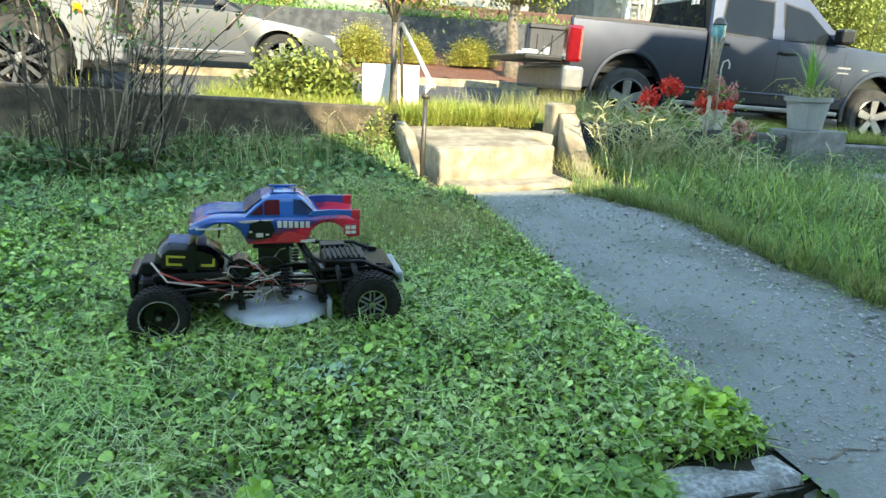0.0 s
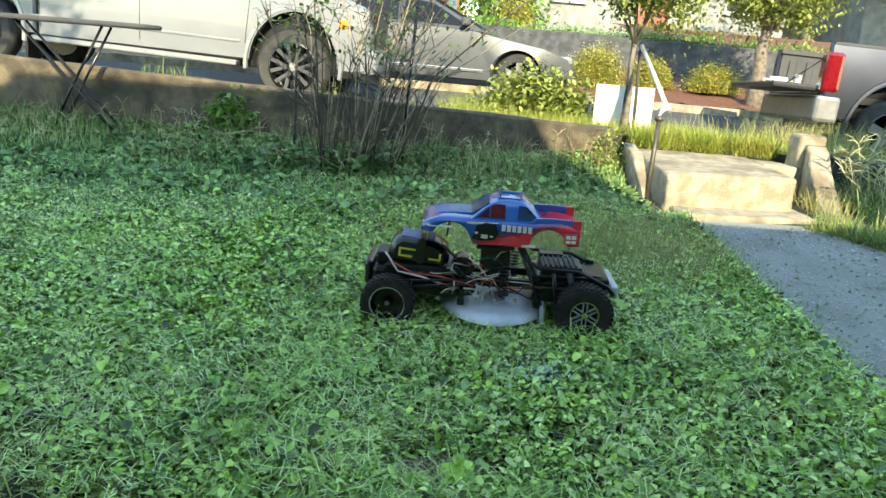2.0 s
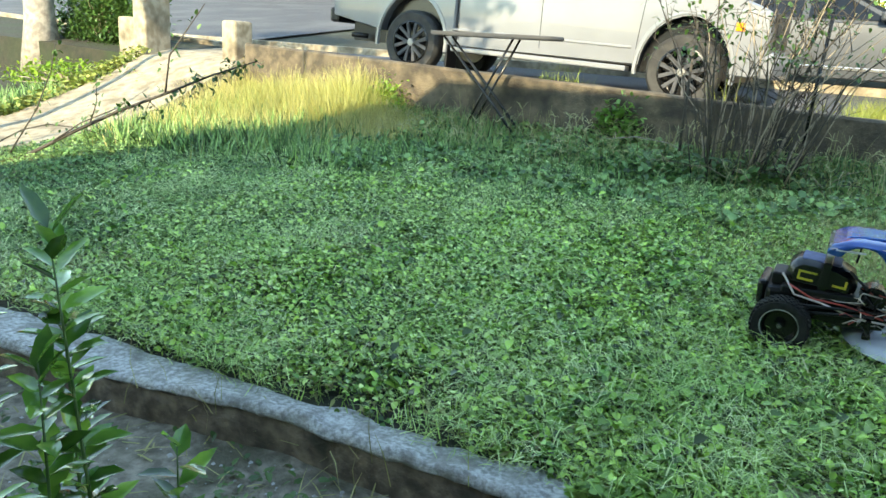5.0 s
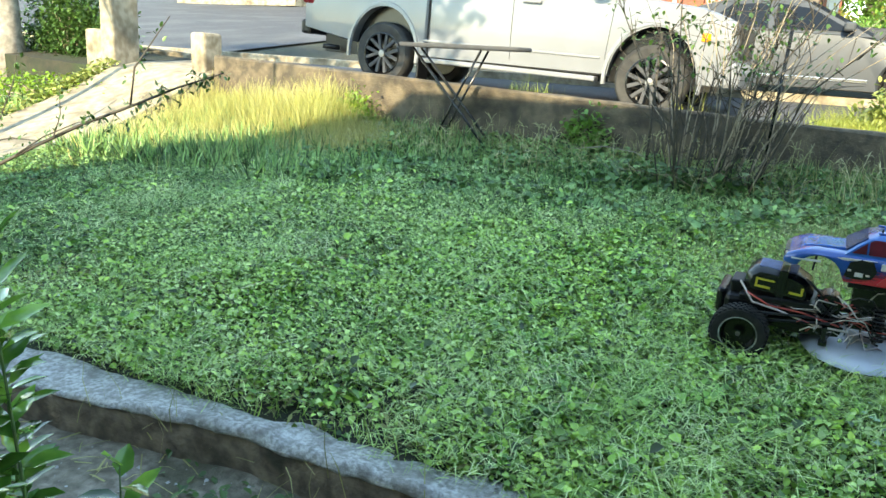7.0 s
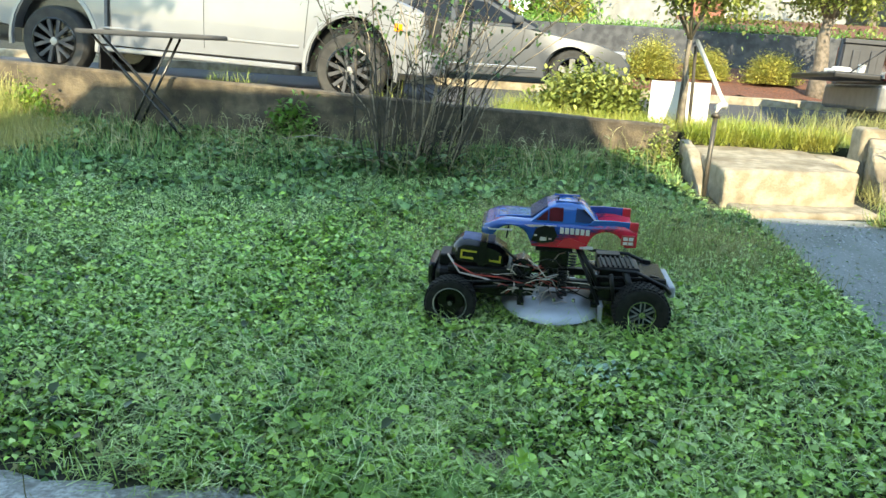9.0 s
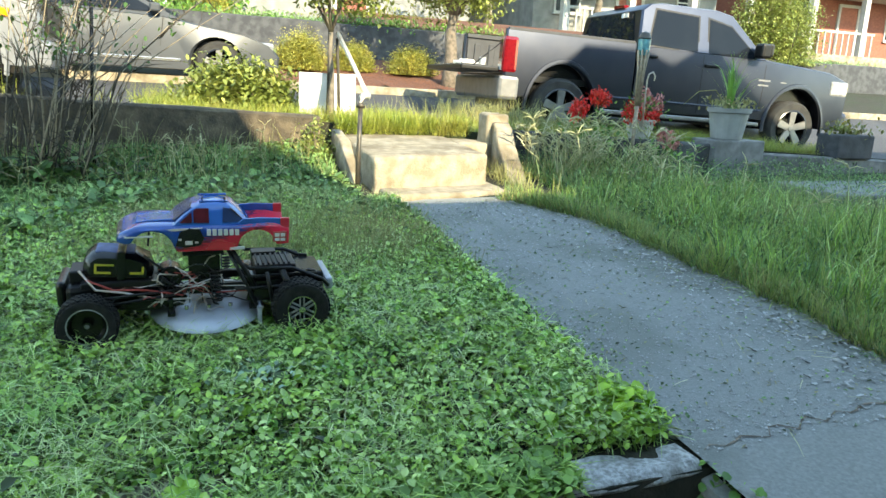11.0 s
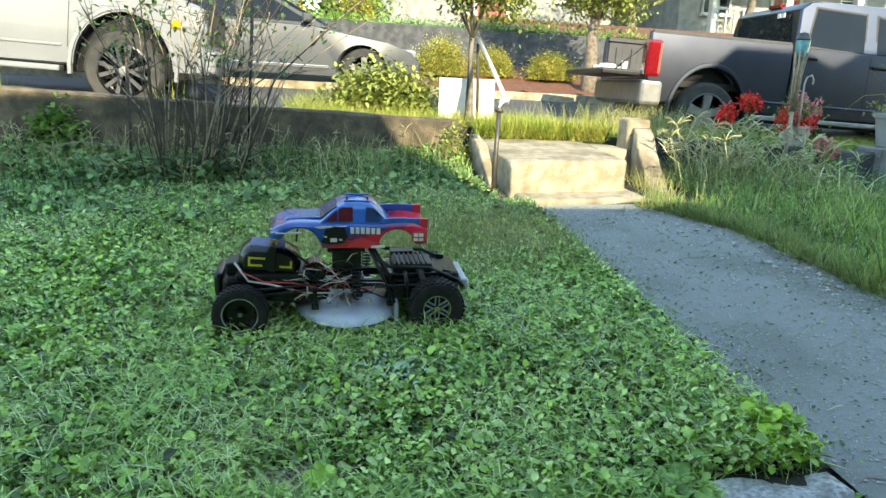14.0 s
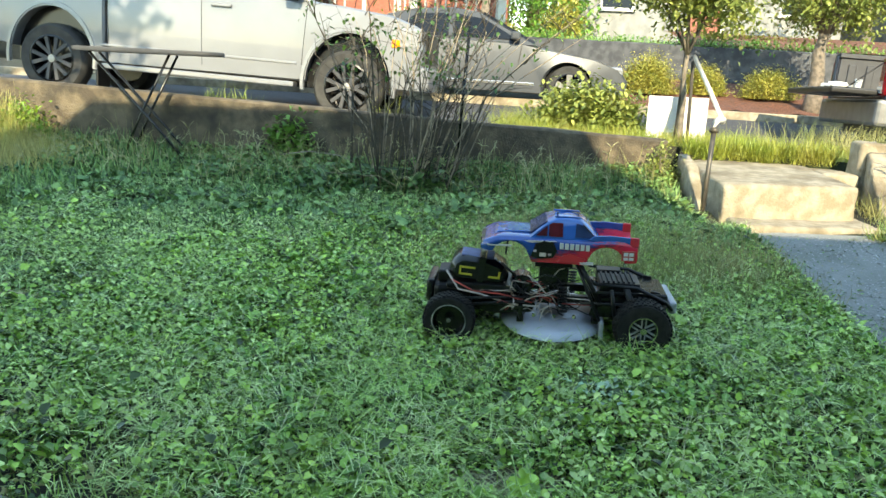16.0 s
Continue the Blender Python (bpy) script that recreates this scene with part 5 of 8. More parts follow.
    part("rear_shock", tubes("shock", [([(0.70, 0.09, 0.25), (0.75, 0.075, 0.12)], 0.014)]), "black_plastic", mw)
    # wiring
    r = random.Random(5)
    for k in range(70):
        a = Vector((r.uniform(0.24, 0.48), r.uniform(0.06, 0.14), r.uniform(0.15, 0.27)))
        b = a + Vector((r.uniform(-0.14, 0.16), r.uniform(-0.03, 0.04), r.uniform(-0.06, 0.07)))
        mid = (a + b) / 2 + Vector((r.uniform(-0.03, 0.03), r.uniform(-0.05, 0.0), r.uniform(-0.04, 0.04)))
        part("wire", tubes("wire", [([a, a.lerp(mid, 0.6), mid, mid.lerp(b, 0.5) + Vector((0, 0, 0.01)), b], 0.0019 if k % 3 else 0.0026)], 5), ("wire_pale", "black_plastic", "wire_pale", "wire_red", "black_plastic")[k % 5], mw)
    part("wire", tubes("wire", [([(-0.02, 0.09, 0.29), (0.03, 0.08, 0.215), (0.12, 0.075, 0.20), (0.25, 0.07, 0.165), (0.36, 0.06, 0.165)], 0.0045)], 6), "wire_pale", mw, "pale looping wire")
    part("wire", tubes("wire", [([(0.0, 0.085, 0.255), (0.09, 0.08, 0.21), (0.20, 0.075, 0.205), (0.33, 0.06, 0.18)], 0.004)], 6), "wire_red", mw)
    part("aerial", tubes("aerial", [([(0.215, 0.16, 0.35), (0.225, 0.16, 0.43)], 0.004)], 5), "black_plastic", mw)
    part("shell_post", boxes(((0.39, 0.16, 0.37), (0.41, 0.18, 0.50))), "black_plastic", mw)
    # links, struts and plates that fill the chassis
    for a, b, q in (((0.02, 0.07, 0.15), (0.30, 0.06, 0.185), 0.006), ((0.05, 0.06, 0.185), (0.34, 0.075, 0.20), 0.005), ((0.52, 0.06, 0.19), (0.86, 0.08, 0.185), 0.006), ((0.50, 0.09, 0.34), (0.60, 0.05, 0.12), 0.007), ((0.54, 0.07, 0.235), (0.84, 0.10, 0.225), 0.005), ((0.64, 0.06, 0.25), (0.66, 0.055, 0.13), 0.008), ((0.24, 0.08, 0.27), (0.33, 0.09, 0.17), 0.006), ((0.20, 0.10, 0.33), (0.34, 0.12, 0.20), 0.005)):
        part("link_rod", tubes("rod", [([a, tuple((p + w) / 2 for p, w in zip(a, b)), b], q)], 8), "black_plastic", mw)
    part("side_plate", plate([(0.06, 0.135), (0.10, 0.185), (0.30, 0.19), (0.345, 0.165), (0.33, 0.13), (0.20, 0.118)], 0.085, 0.097, None, 0.002), "satin_black", mw, "black side plate")
    part("side_plate", plate([(0.56, 0.13), (0.58, 0.205), (0.70, 0.215), (0.72, 0.17), (0.68, 0.125)], 0.08, 0.092, None, 0.002), "satin_black", mw, "black side plate")
    for y in (0.10, W - 0.11):
        part("shock_tower", plate([(0.795, 0.12), (0.80, 0.24), (0.835, 0.235), (0.85, 0.13)], y, y + 0.01, None, 0.002), "black_plastic", mw)
    part("servo", boxes(((0.60, 0.26, 0.225), (0.70, 0.32, 0.27)), bevel=0.004), "black_plastic", mw)
    for x in (0.34, 0.42, 0.50):
        part("deck_screw", revolve([(0, 0.012), (0.008, 0.012), (0.009, 0.0)], 10), "chrome", mw, "", Matrix.Translation((x, 0.06 + 0.04 * abs(x - 0.42), 0.122)))
    sh = body_shell(mw)
    sh.matrix_basis = Matrix.Translation((0.122, 0.055, 0.352)) @ Matrix.Rotation(radians(1.0), 4, "Y") @ Matrix.Diagonal((0.96, 1.0, 0.93, 1.0))
    return mw


# the near front wheel's foot, in street coordinates
MU, MV = -0.25, 2.65
mower(STREET @ pose(MU, MV, float(lawn_z(MU, MV)) + 0.030, 0, 0, -1.0) @ pose(0, 0, 0, 4.1, -1.3, 0))

# ---- things along the wall ----
def at(u, v, z=None, yaw=0.0):
    return STREET @ pose(u, v, float(ground_z(u, v)) if z is None else z, 0, 0, yaw)


def handrail():
    rail = thing("handrail", "grey pipe handrail post with a bent pale pipe beside the steps", "handrail", at(1.38, 5.25, 0.46))
    part("post", tubes("post", [([(0, 0, -0.05), (0.02, 0.05, 0.30), (0.04, 0.10, 0.62)], 0.018)], 10), "galvanised", rail)
    part("elbow", tubes("elbow", [([(0.04, 0.10, 0.60), (0.045, 0.115, 0.655), (0.07, 0.14, 0.675), (0.12, 0.18, 0.675)], 0.024)], 10), "pale_pipe", rail, "pale pipe elbow")
    part("upper_pipe", tubes("pipe", [([(0.115, 0.165, 0.66), (0.145, 0.8, 0.91), (0.18, 1.55, 1.19)], 0.018)], 10), "pale_pipe", rail, "pale sloping pipe")
    part("collar", tubes("collar", [([(0.038, 0.095, 0.585), (0.04, 0.10, 0.615)], 0.033)], 10), "galvanised", rail)


handrail()

board = thing("notice_board", "blank white board standing behind a young tree", "board", at(1.50, 6.95, 0.88, -3))
part("panel", boxes(((-0.27, 0, 0.02), (0.27, 0.018, 0.41)), bevel=0.004), "white_board", board)
part("back_rail", boxes(((-0.25, 0.018, 0.06), (0.25, 0.04, 0.09)), bevel=0.003), "weathered_wood", board)
part("foot", boxes(((-0.22, 0.0, -0.03), (-0.2, 0.02, 0.03))), "weathered_wood", board)
part("foot", boxes(((0.2, 0.0, -0.03), (0.22, 0.02, 0.03))), "weathered_wood", board)

for du, h, lean in ((-0.055, 0.95, 1.0), (0.06, 0.80, -2.0)):
    solid("tree_stake", tubes("stake", [([(0, 0, -0.1), (0.004, 0.002, h * 0.5), (0, 0, h)], 0.015)], 8), "dark_twig", "dark stake tied beside a young tree", "stake", at(1.52 + du, 6.80) @ pose(0, 0, 0, 0, lean, 0), "stakes by the young tree")


def ironing_board():
    t = thing("folding_board", "narrow dark folding board on crossed metal legs", "ironing board", at(-3.07, 5.93, 0.42, 2.0))
    n = 10
    top = [(-0.60, -0.15), (-0.60, 0.15), (0.30, 0.15)] + [(0.30 + 0.32 * math.sin(a), 0.15 * math.cos(a)) for a in np.linspace(0.2, math.pi - 0.2, n)] + [(0.30, -0.15)]
    bm = bmesh.new()
    rows = [[bm.verts.new((x * s, y * s, z)) for x, y in top] for z, s in ((1.005, 0.985), (1.015, 1.0), (1.032, 1.0), (1.04, 0.985))]
    for a, b in zip(rows, rows[1:]):
        for i in range(len(a)):
            j = (i + 1) % len(a)
            bm.faces.new((a[i], a[j], b[j], b[i]))
    for f in (bm.faces.new(rows[0][::-1]), bm.faces.new(rows[-1])):
        f.normal_update()
    part("top", bm, "board_grey", t, "dark grey narrow board top")
    for y in (-0.07, 0.10):
        part("leg", tubes("leg", [([(-0.50, y, 1.0), (0.05, y - 0.02, 0.42), (0.42, y - 0.05, 0.02)], 0.011)], 8), "satin_black", t, "black tubular leg")
        part("leg", tubes("leg", [([(0.18, y, 1.0), (-0.08, y, 0.50), (-0.30, y, 0.02)], 0.011)], 8), "satin_black", t, "black tubular leg")
    part("cross_bar", tubes("bar", [([(0.40, -0.14, 0.03), (0.40, 0.12, 0.03)], 0.011)], 8), "satin_black", t)
    part("cross_bar", tubes("bar", [([(-0.30, -0.14, 0.03), (-0.30, 0.16, 0.03)], 0.011)], 8), "satin_black", t)


ironing_board()


def flower_head(me_name, n, r, size):
    d = rng.normal(size=(n, 3))
    d /= np.linalg.norm(d, axis=1)[:, None]
    p = d * r * rng.uniform(0.55, 1.0, n)[:, None]
    return spread(OVAL, me_name, p, rng.uniform(0.7, 1.2, n) * size, (0.1, 1.5))


def geranium(m, heads, label, petal="petal"):
    g = thing("geranium", label, "flower", m)
    for i, (x, y, z) in enumerate(heads):
        part("stem", tubes("stem", [([(x * 0.3, y * 0.3, -0.15), (x * 0.8, y * 0.8, z * 0.6), (x, y, z)], 0.006)], 6), "dark_leaf", g)
        part("flower", flower_head("flower", 150, 0.085, 0.042), petal, g, "red flower cluster" if petal == "petal" else "faded pink-red flower cluster", Matrix.Translation((x, y, z)))
    leaves = rng.normal(size=(160, 3)) * (0.16, 0.1, 0.09) + (0, 0, 0.12)
    part("leaves", spread(OVAL, "leaves", leaves, rng.uniform(0.04, 0.08, 160), (0.2, 1.0)), "leaf", g)
    return g


geranium(at(3.86, 6.0, 0.72), [(-0.18, 0, 0.32), (-0.12, 0.05, 0.37), (0.02, 0, 0.47), (0.09, 0.02, 0.45)], "red geraniums flowering on long stems by the wall")
geranium(at(4.66, 5.88, 0.58), [(-0.05, 0, 0.26), (0.05, 0.02, 0.20)], "low faded pink-red geranium below the wall", "pink_petal")

basket = thing("flower_basket", "cream tapered pot of red and dry pink flowers", "flower pot", at(4.59, 6.29, 0.79))
part("pot", revolve([(0, 0), (0.10, 0), (0.105, 0.01), (0.155, 0.17), (0.17, 0.175), (0.17, 0.195), (0.15, 0.195), (0.14, 0.15), (0, 0.14)], 24), "white_pot", basket, "cream plastic pot")
for x, y, z, mt in ((-0.2, -0.08, 0.22, "petal"), (-0.1, -0.12, 0.24, "petal"), (0.02, -0.12, 0.21, "petal"), (0.1, -0.1, 0.24, "petal"), (0.15, -0.05, 0.30, "pink_petal"), (0.05, 0, 0.38, "pink_petal"), (-0.05, 0, 0.34, "pink_petal"), (0.18, 0, 0.38, "pink_petal"), (0.02, 0.02, 0.45, "pink_petal"), (-0.14, -0.02, 0.30, "petal")):
    part("flower", flower_head("flower", 90, 0.07, 0.04), mt, basket, "red flower cluster" if mt == "petal" else "dry pink flower cluster", Matrix.Translation((x, y, z)))
lv = rng.normal(size=(220, 3)) * (0.11, 0.09, 0.08) + (0, 0, 0.27)
part("leaves", spread(OVAL, "leaves", lv, rng.uniform(0.03, 0.06, 220), (0.2, 1.2)), "leaf", basket)

torch = thing("garden_torch", "weathered slatted wooden garden torch with a teal glass top", "garden torch", at(4.36, 6.06, 0.50) @ pose(0, 0, 0, 0, 1.0, 0))
part("pole", tubes("pole", [([(0, 0, -0.1), (0.0, 0, 0.75)], (0.018, 0.02))], 8), "weathered_wood", torch)
for k in range(8):
    a = 2 * math.pi * k / 8
    part("slat", tubes("slat", [([(0.02 * math.cos(a), 0.02 * math.sin(a), 0.62), (0.032 * math.cos(a), 0.032 * math.sin(a), 0.95), (0.056 * math.cos(a), 0.056 * math.sin(a), 1.15)], 0.009)], 5), "weathered_wood", torch)
part("glass_cup", revolve([(0, 1.10), (0.04, 1.10), (0.058, 1.15), (0.063, 1.25), (0.055, 1.25), (0, 1.18)], 16), "teal_glass", torch, "teal glass cup")
part("cap", revolve([(0.05, 1.25), (0.066, 1.258), (0.04, 1.31), (0, 1.325)], 16), "galvanised", torch)
hook = solid("plant_hook", tubes("hook", [([(0, 0, 0.1), (0, 0, 0.62), (0.01, -0.01, 0.68), (0.05, -0.02, 0.70), (0.075, -0.02, 0.66), (0.07, -0.02, 0.62)], 0.008)], 8), "pale_pipe", "white metal plant hook behind the flowers", "hook", at(4.50, 6.12, 0.75))

pot = thing("planter_pot", "grey square-rimmed pot with a spiky plant", "plant pot", at(5.70, 6.28, 0.83))
part("pot", revolve([(0, -0.03), (0.15, -0.03), (0.16, -0.02), (0.205, 0.25), (0.225, 0.255), (0.23, 0.30), (0.21, 0.30), (0.19, 0.27), (0, 0.26)], 28), "grey_pot", pot, "grey plastic pot")
n = 46
spike_mesh = mesh_of("spike", [(-0.014, 0, 0), (0.014, 0, 0), (-0.013, 0.18, 0.4), (0.013, 0.18, 0.4), (-0.007, 0.42, 0.72), (0.007, 0.42, 0.72), (0, 0.72, 0.85)], [(0, 1, 3, 2), (2, 3, 5, 4), (4, 5, 6)])
for k in range(n):
    part("spike", spike_mesh, "leaf", pot, "long narrow leaf", Matrix.Translation((rng.normal() * 0.02, rng.normal() * 0.02, 0.26)) @ Matrix.Rotation(rng.uniform(0, 6.28), 4, "Z") @ Matrix.Rotation(rng.uniform(-0.1, 0.65), 4, "X") @ Matrix.Scale(rng.uniform(0.35, 0.62), 4))
lv = rng.normal(size=(260, 3)) * (0.13, 0.13, 0.03) + (0, 0, 0.35)
part("trailing_leaves", spread(OVAL, "leaves", lv, rng.uniform(0.03, 0.055, 260), (0.3, 1.4)), "dry_grass", pot, "greyish small leaves")
part("long_leaf", tubes("leaf", [([(-0.1, -0.05, 0.33), (-0.3, -0.1, 0.48), (-0.55, -0.15, 0.46), (-0.75, -0.18, 0.32)], (0.006, 0.005, 0.004, 0.002))], 5), "dry_grass", pot)
dp = thing("dark_planter", "dark square stone planter on the wall end", "planter", at(7.55, 6.38, 0.60))
part("box", boxes(((-0.28, -0.16, 0.0), (0.28, 0.16, 0.28)), bevel=0.02), "slate_wall", dp)
lv = rng.normal(size=(200, 3)) * (0.15, 0.08, 0.05) + (0, 0, 0.33)
part("leaves", spread(OVAL, "leaves", lv, rng.uniform(0.04, 0.07, 200), (0.3, 1.4)), "rust_leaf", dp)

# clutter on the lowered tailgate
solid("cardboard_scrap", from_bm("scrap", boxes(((-0.14, -0.1, 0), (0.14, 0.1, 0.05)), ((-0.05, -0.06, 0.05), (0.12, 0.08, 0.08)), bevel=0.01)), "white_board", "crumpled white packet lying on a lowered tailgate", "packet", grey_truck.matrix_basis @ pose(-1.15, 0.75, 0.875, 0, 0, 25))
solid("paper_cup", revolve([(0, 0), (0.035, 0), (0.045, 0.11), (0.04, 0.11), (0.032, 0.008), (0, 0.008)], 16), "white_board", "white paper cup on a lowered tailgate", "cup", grey_truck.matrix_basis @ pose(-1.0, 0.45, 0.88))
solid("tool_case", from_bm("case", boxes(((-0.15, -0.08, 0), (0.15, 0.08, 0.07)), bevel=0.012)), "grey_pot", "small grey case on a lowered tailgate", "case", grey_truck.matrix_basis @ pose(-0.98, 1.15, 0.875, 0, 0, -10))

# gate at the far end of the wall
solid("wall_post", from_bm("post", boxes(((-0.12, -0.14, -0.5), (0.10, 0.16, 0.36)), bevel=0.035)), "concrete", "short square concrete post at the wall end", "post", at(-6.62, 6.34, 1.12), "gate posts")
gp = thing("gate_pillar", "pale rough concrete gate pillar with a lower block", "pillar", at(-8.25, 6.42, 0.55), "gate posts")
part("column", boxes(((-0.03, -0.2, -0.3), (0.20, 0.2, 1.45)), bevel=0.025), "concrete", gp)
part("block", boxes(((-0.36, -0.17, -0.3), (-0.033, 0.17, 0.92)), bevel=0.03), "concrete", gp)
part("ball", revolve([(0.20, 1.45), (0.20, 1.5), (0.10, 1.53), (0.17, 1.60), (0.19, 1.70), (0.15, 1.80), (0, 1.85)], 20), "concrete", gp)
side_z = lambda v: float(lawn_z(-7.3, min(v, 6.3))) + 0.03 + 0.42 * min(1.0, max(0.0, (v - 4.3) / 2.0)) + 0.05 * max(0.0, v - 6.3)
solid("side_path", sloped_bar("side_path", 1.0, 7.75, 6.38, 7.95, side_z, lambda v: side_z(v) - 0.6, 0.4, 0.01, 0.008), "concrete", "pale concrete side path leading to the gate", "path", STREET @ pose(0, 0, 0, 0, 0, 90), kind="structure")



# ---- houses across the street ----
def window(parent, x, z, w, h, y=0.0):
    fr = part("window", boxes(((x - w / 2 - 0.07, y - 0.05, z - 0.07), (x + w / 2 + 0.07, y + 0.02, z)), ((x - w / 2 - 0.07, y - 0.05, z + h), (x + w / 2 + 0.07, y + 0.02, z + h + 0.07)), ((x - w / 2 - 0.07, y - 0.05, z), (x - w / 2, y + 0.02, z + h)), ((x + w / 2, y - 0.05, z), (x + w / 2 + 0.07, y + 0.02, z + h)), ((x - w / 2, y - 0.04, z + h / 2 - 0.025), (x + w / 2, y + 0.01, z + h / 2 + 0.025))), "trim", parent, "white window frame")
    part("pane", boxes(((x - w / 2, y - 0.02, z), (x + w / 2, y + 0.01, z + h))), "dark_glass", fr, "dark window pane")
    part("sill", boxes(((x - w / 2 - 0.12, y - 0.12, z - 0.12), (x + w / 2 + 0.12, y, z - 0.07))), "trim", fr)


def house(u, v, W, D, wall_mat, label, porch, storeys=2, yaw=0.0):
    z0 = float(ground_z(u, v)) - 0.2
    h = thing("house", label, "house", at(u, v, z0, yaw), "houses across the street")
    H = 0.6 + 2.8 * storeys
    part("wall", boxes(((-W / 2, 0, 0), (W / 2, D, H))), wall_mat, h)
    roof = plate([(-W / 2 - 0.4, H - 0.02), (0, H + W * 0.36), (W / 2 + 0.4, H - 0.02), (W / 2 + 0.4, H + 0.15), (0, H + W * 0.36 + 0.17), (-W / 2 - 0.4, H + 0.15)], -0.5, D + 0.5)
    part("roof", roof, "roof", h, "dark shingle roof")
    part("gable", plate([(-W / 2, H), (W / 2, H), (0, H + W * 0.36)], 0.0, 0.2), wall_mat, h)
    for s in range(storeys):
        for x in (-W * 0.33, 0.0, W * 0.33):
            if s == 0 and abs(x) < 0.1:
                continue
            window(h, x, 1.5 + 2.8 * s, 0.95, 1.35)
    d = part("door", boxes(((-0.5, -0.06, 0.6), (0.5, 0.03, 2.7)), bevel=0.01), "house_brick", h, "dark red front door")
    part("door_frame", boxes(((-0.62, -0.08, 0.6), (-0.5, 0.03, 2.8)), ((0.5, -0.08, 0.6), (0.62, 0.03, 2.8)), ((-0.62, -0.08, 2.7), (0.62, 0.03, 2.82))), "trim", d)
    if porch:
        part("porch_floor", boxes(((-W / 2, -2.2, 0), (W / 2, -0.02, 0.55))), "concrete", h)
        for x in np.linspace(-W / 2 + 0.15, W / 2 - 0.15, 4):
            part("porch_column", boxes(((x - 0.12, -2.15, 0.55), (x + 0.12, -1.91, 3.0)), bevel=0.01), "trim", h, "white porch column")
        part("porch_roof", boxes(((-W / 2 - 0.2, -2.4, 3.0), (W / 2 + 0.2, -0.02, 3.25)), bevel=0.02), "trim", h)
        for x in np.linspace(-W / 2 + 0.3, W / 2 - 0.3, 26):
            if abs(x) > 0.7:
                part("baluster", boxes(((x - 0.025, -2.06, 0.55), (x + 0.025, -2.01, 1.4))), "trim", h)
        part("porch_rail", boxes(((-W / 2 + 0.2, -2.09, 1.4), (-0.7, -1.98, 1.48)), ((0.7, -2.09, 1.4), (W / 2 - 0.2, -1.98, 1.48))), "trim", h)
    return h


house(-4.3, 24.0, 8.0, 8, "house_brick", "red brick house with a white columned porch", True)
house(6.0, 25.0, 8.5, 8, "stucco", "white rendered two-storey house on a bank", False)
house(16.5, 24.5, 8.0, 8, "stucco", "pale rendered house with a white porch", True)
house(-14.0, 46.0, 8.5, 8, "stucco", "pale rendered house beyond the parked truck", False)
house(28.0, 25.0, 8.5, 8, "house_brick", "red brick house further along the street", True)
house(-30.0, 34.0, 8.5, 8, "house_brick", "brick house at the upper end of the street", True)

# ---- plants ----
def pts(n, lo, hi):
    return np.stack([rng.uniform(lo[0], hi[0], n), rng.uniform(lo[1], hi[1], n)], -1)


def patches(p, scale, off=0.0):
    return np.array([noise.noise(Vector((x * scale + off, y * scale, off))) for x, y in p])


def lift(p, h):
    return np.concatenate([p, (ground_z(p[:, 0], p[:, 1]) + h)[:, None]], 1)


def stuff(name, me, material, label, category):
    solid(name, me, material, label, category, STREET, kind="stuff")


def keep_off(p, pad=0.0):
    """Not on the path, steps, wall or kerb."""
    u, v = p[:, 0], p[:, 1]
    path = (u > PATH_L - 0.02 - pad) & (u < PATH_R + pad) & (v < 4.9)
    steps = (u > 1.28 - pad) & (u < 2.95 + pad) & (v > 4.7) & (v < 6.3)
    side = (u > -8.0) & (u < -6.35)
    kerb = (u > 0.9) & (v < 1.59)
    return p[~(path | steps | side | kerb)]


def unmatted(p):
    """Leave a small bare patch of earth near the kerb."""
    d = ((p[:, 0] + 0.01) / 0.17) ** 2 + ((p[:, 1] - 1.70) / 0.10) ** 2 + 0.8 * patches(p, 9.0, 2.0)
    return p[(d > 1.0) | (rng.random(len(p)) < 0.12)]


# mown lawn: clover and short grass, dense near the path of the camera, thinner towards the wall
p = unmatted(keep_off(pts(92000, (-4.6, 1.50), (1.54, 4.7))))
k = patches(p, 0.9) + 0.5 * patches(p, 3.1, 5.0) + 0.16 * np.clip(p[:, 1] - 2.2, -1.0, 1.0)
near = p[k > rng.uniform(-0.62, 0.16, len(p))]
far = (near[:, 0] + 1.0 + 0.9 * (near[:, 1] - 2.9) * -1.0 + 0.9 * patches(near, 1.2, 77.0)) < -1.6
back, near = near[far], near[~far]
stuff("shade_clover", spread(CLOVER, "clover", lift(back, 0.012 + 0.04 * rng.random(len(back))), rng.uniform(0.012, 0.034, len(back)), (0.0, 1.2)), "weed_leaf", "dull green clover towards the far lawn corner", "clover")
close = near[(near[:, 1] < 2.75 + 0.5 * patches(near, 1.3, 19.0)) | (rng.random(len(near)) < 0.5)]
near = near[(near[:, 1] > 2.35 + 0.5 * patches(near, 1.3, 19.0)) | (rng.random(len(near)) < 0.35)]
stuff("cut_leaves", spread(TORN, "leaves", lift(close, 0.010 + 0.075 * rng.random(len(close)) ** 1.3), rng.uniform(0.013, 0.036, len(close)), (0.0, 1.2)), "clover", "torn mown leaves in the lawn", "leaves")
stuff("clover", spread(CLOVER, "clover", lift(near, 0.008 + 0.05 * rng.random(len(near)) ** 1.5 + 0.055 * np.clip(patches(near, 6.0, 9.0) + 0.25, 0, 1)), rng.uniform(0.014, 0.044, len(near)) * (1 + 0.35 * patches(near, 1.4, 14.0)) * (1 + 0.18 * np.clip(near[:, 1] - 2.6, -0.6, 1.5)), (0.0, 0.9)), "clover", "green clover covering the lawn", "clover")
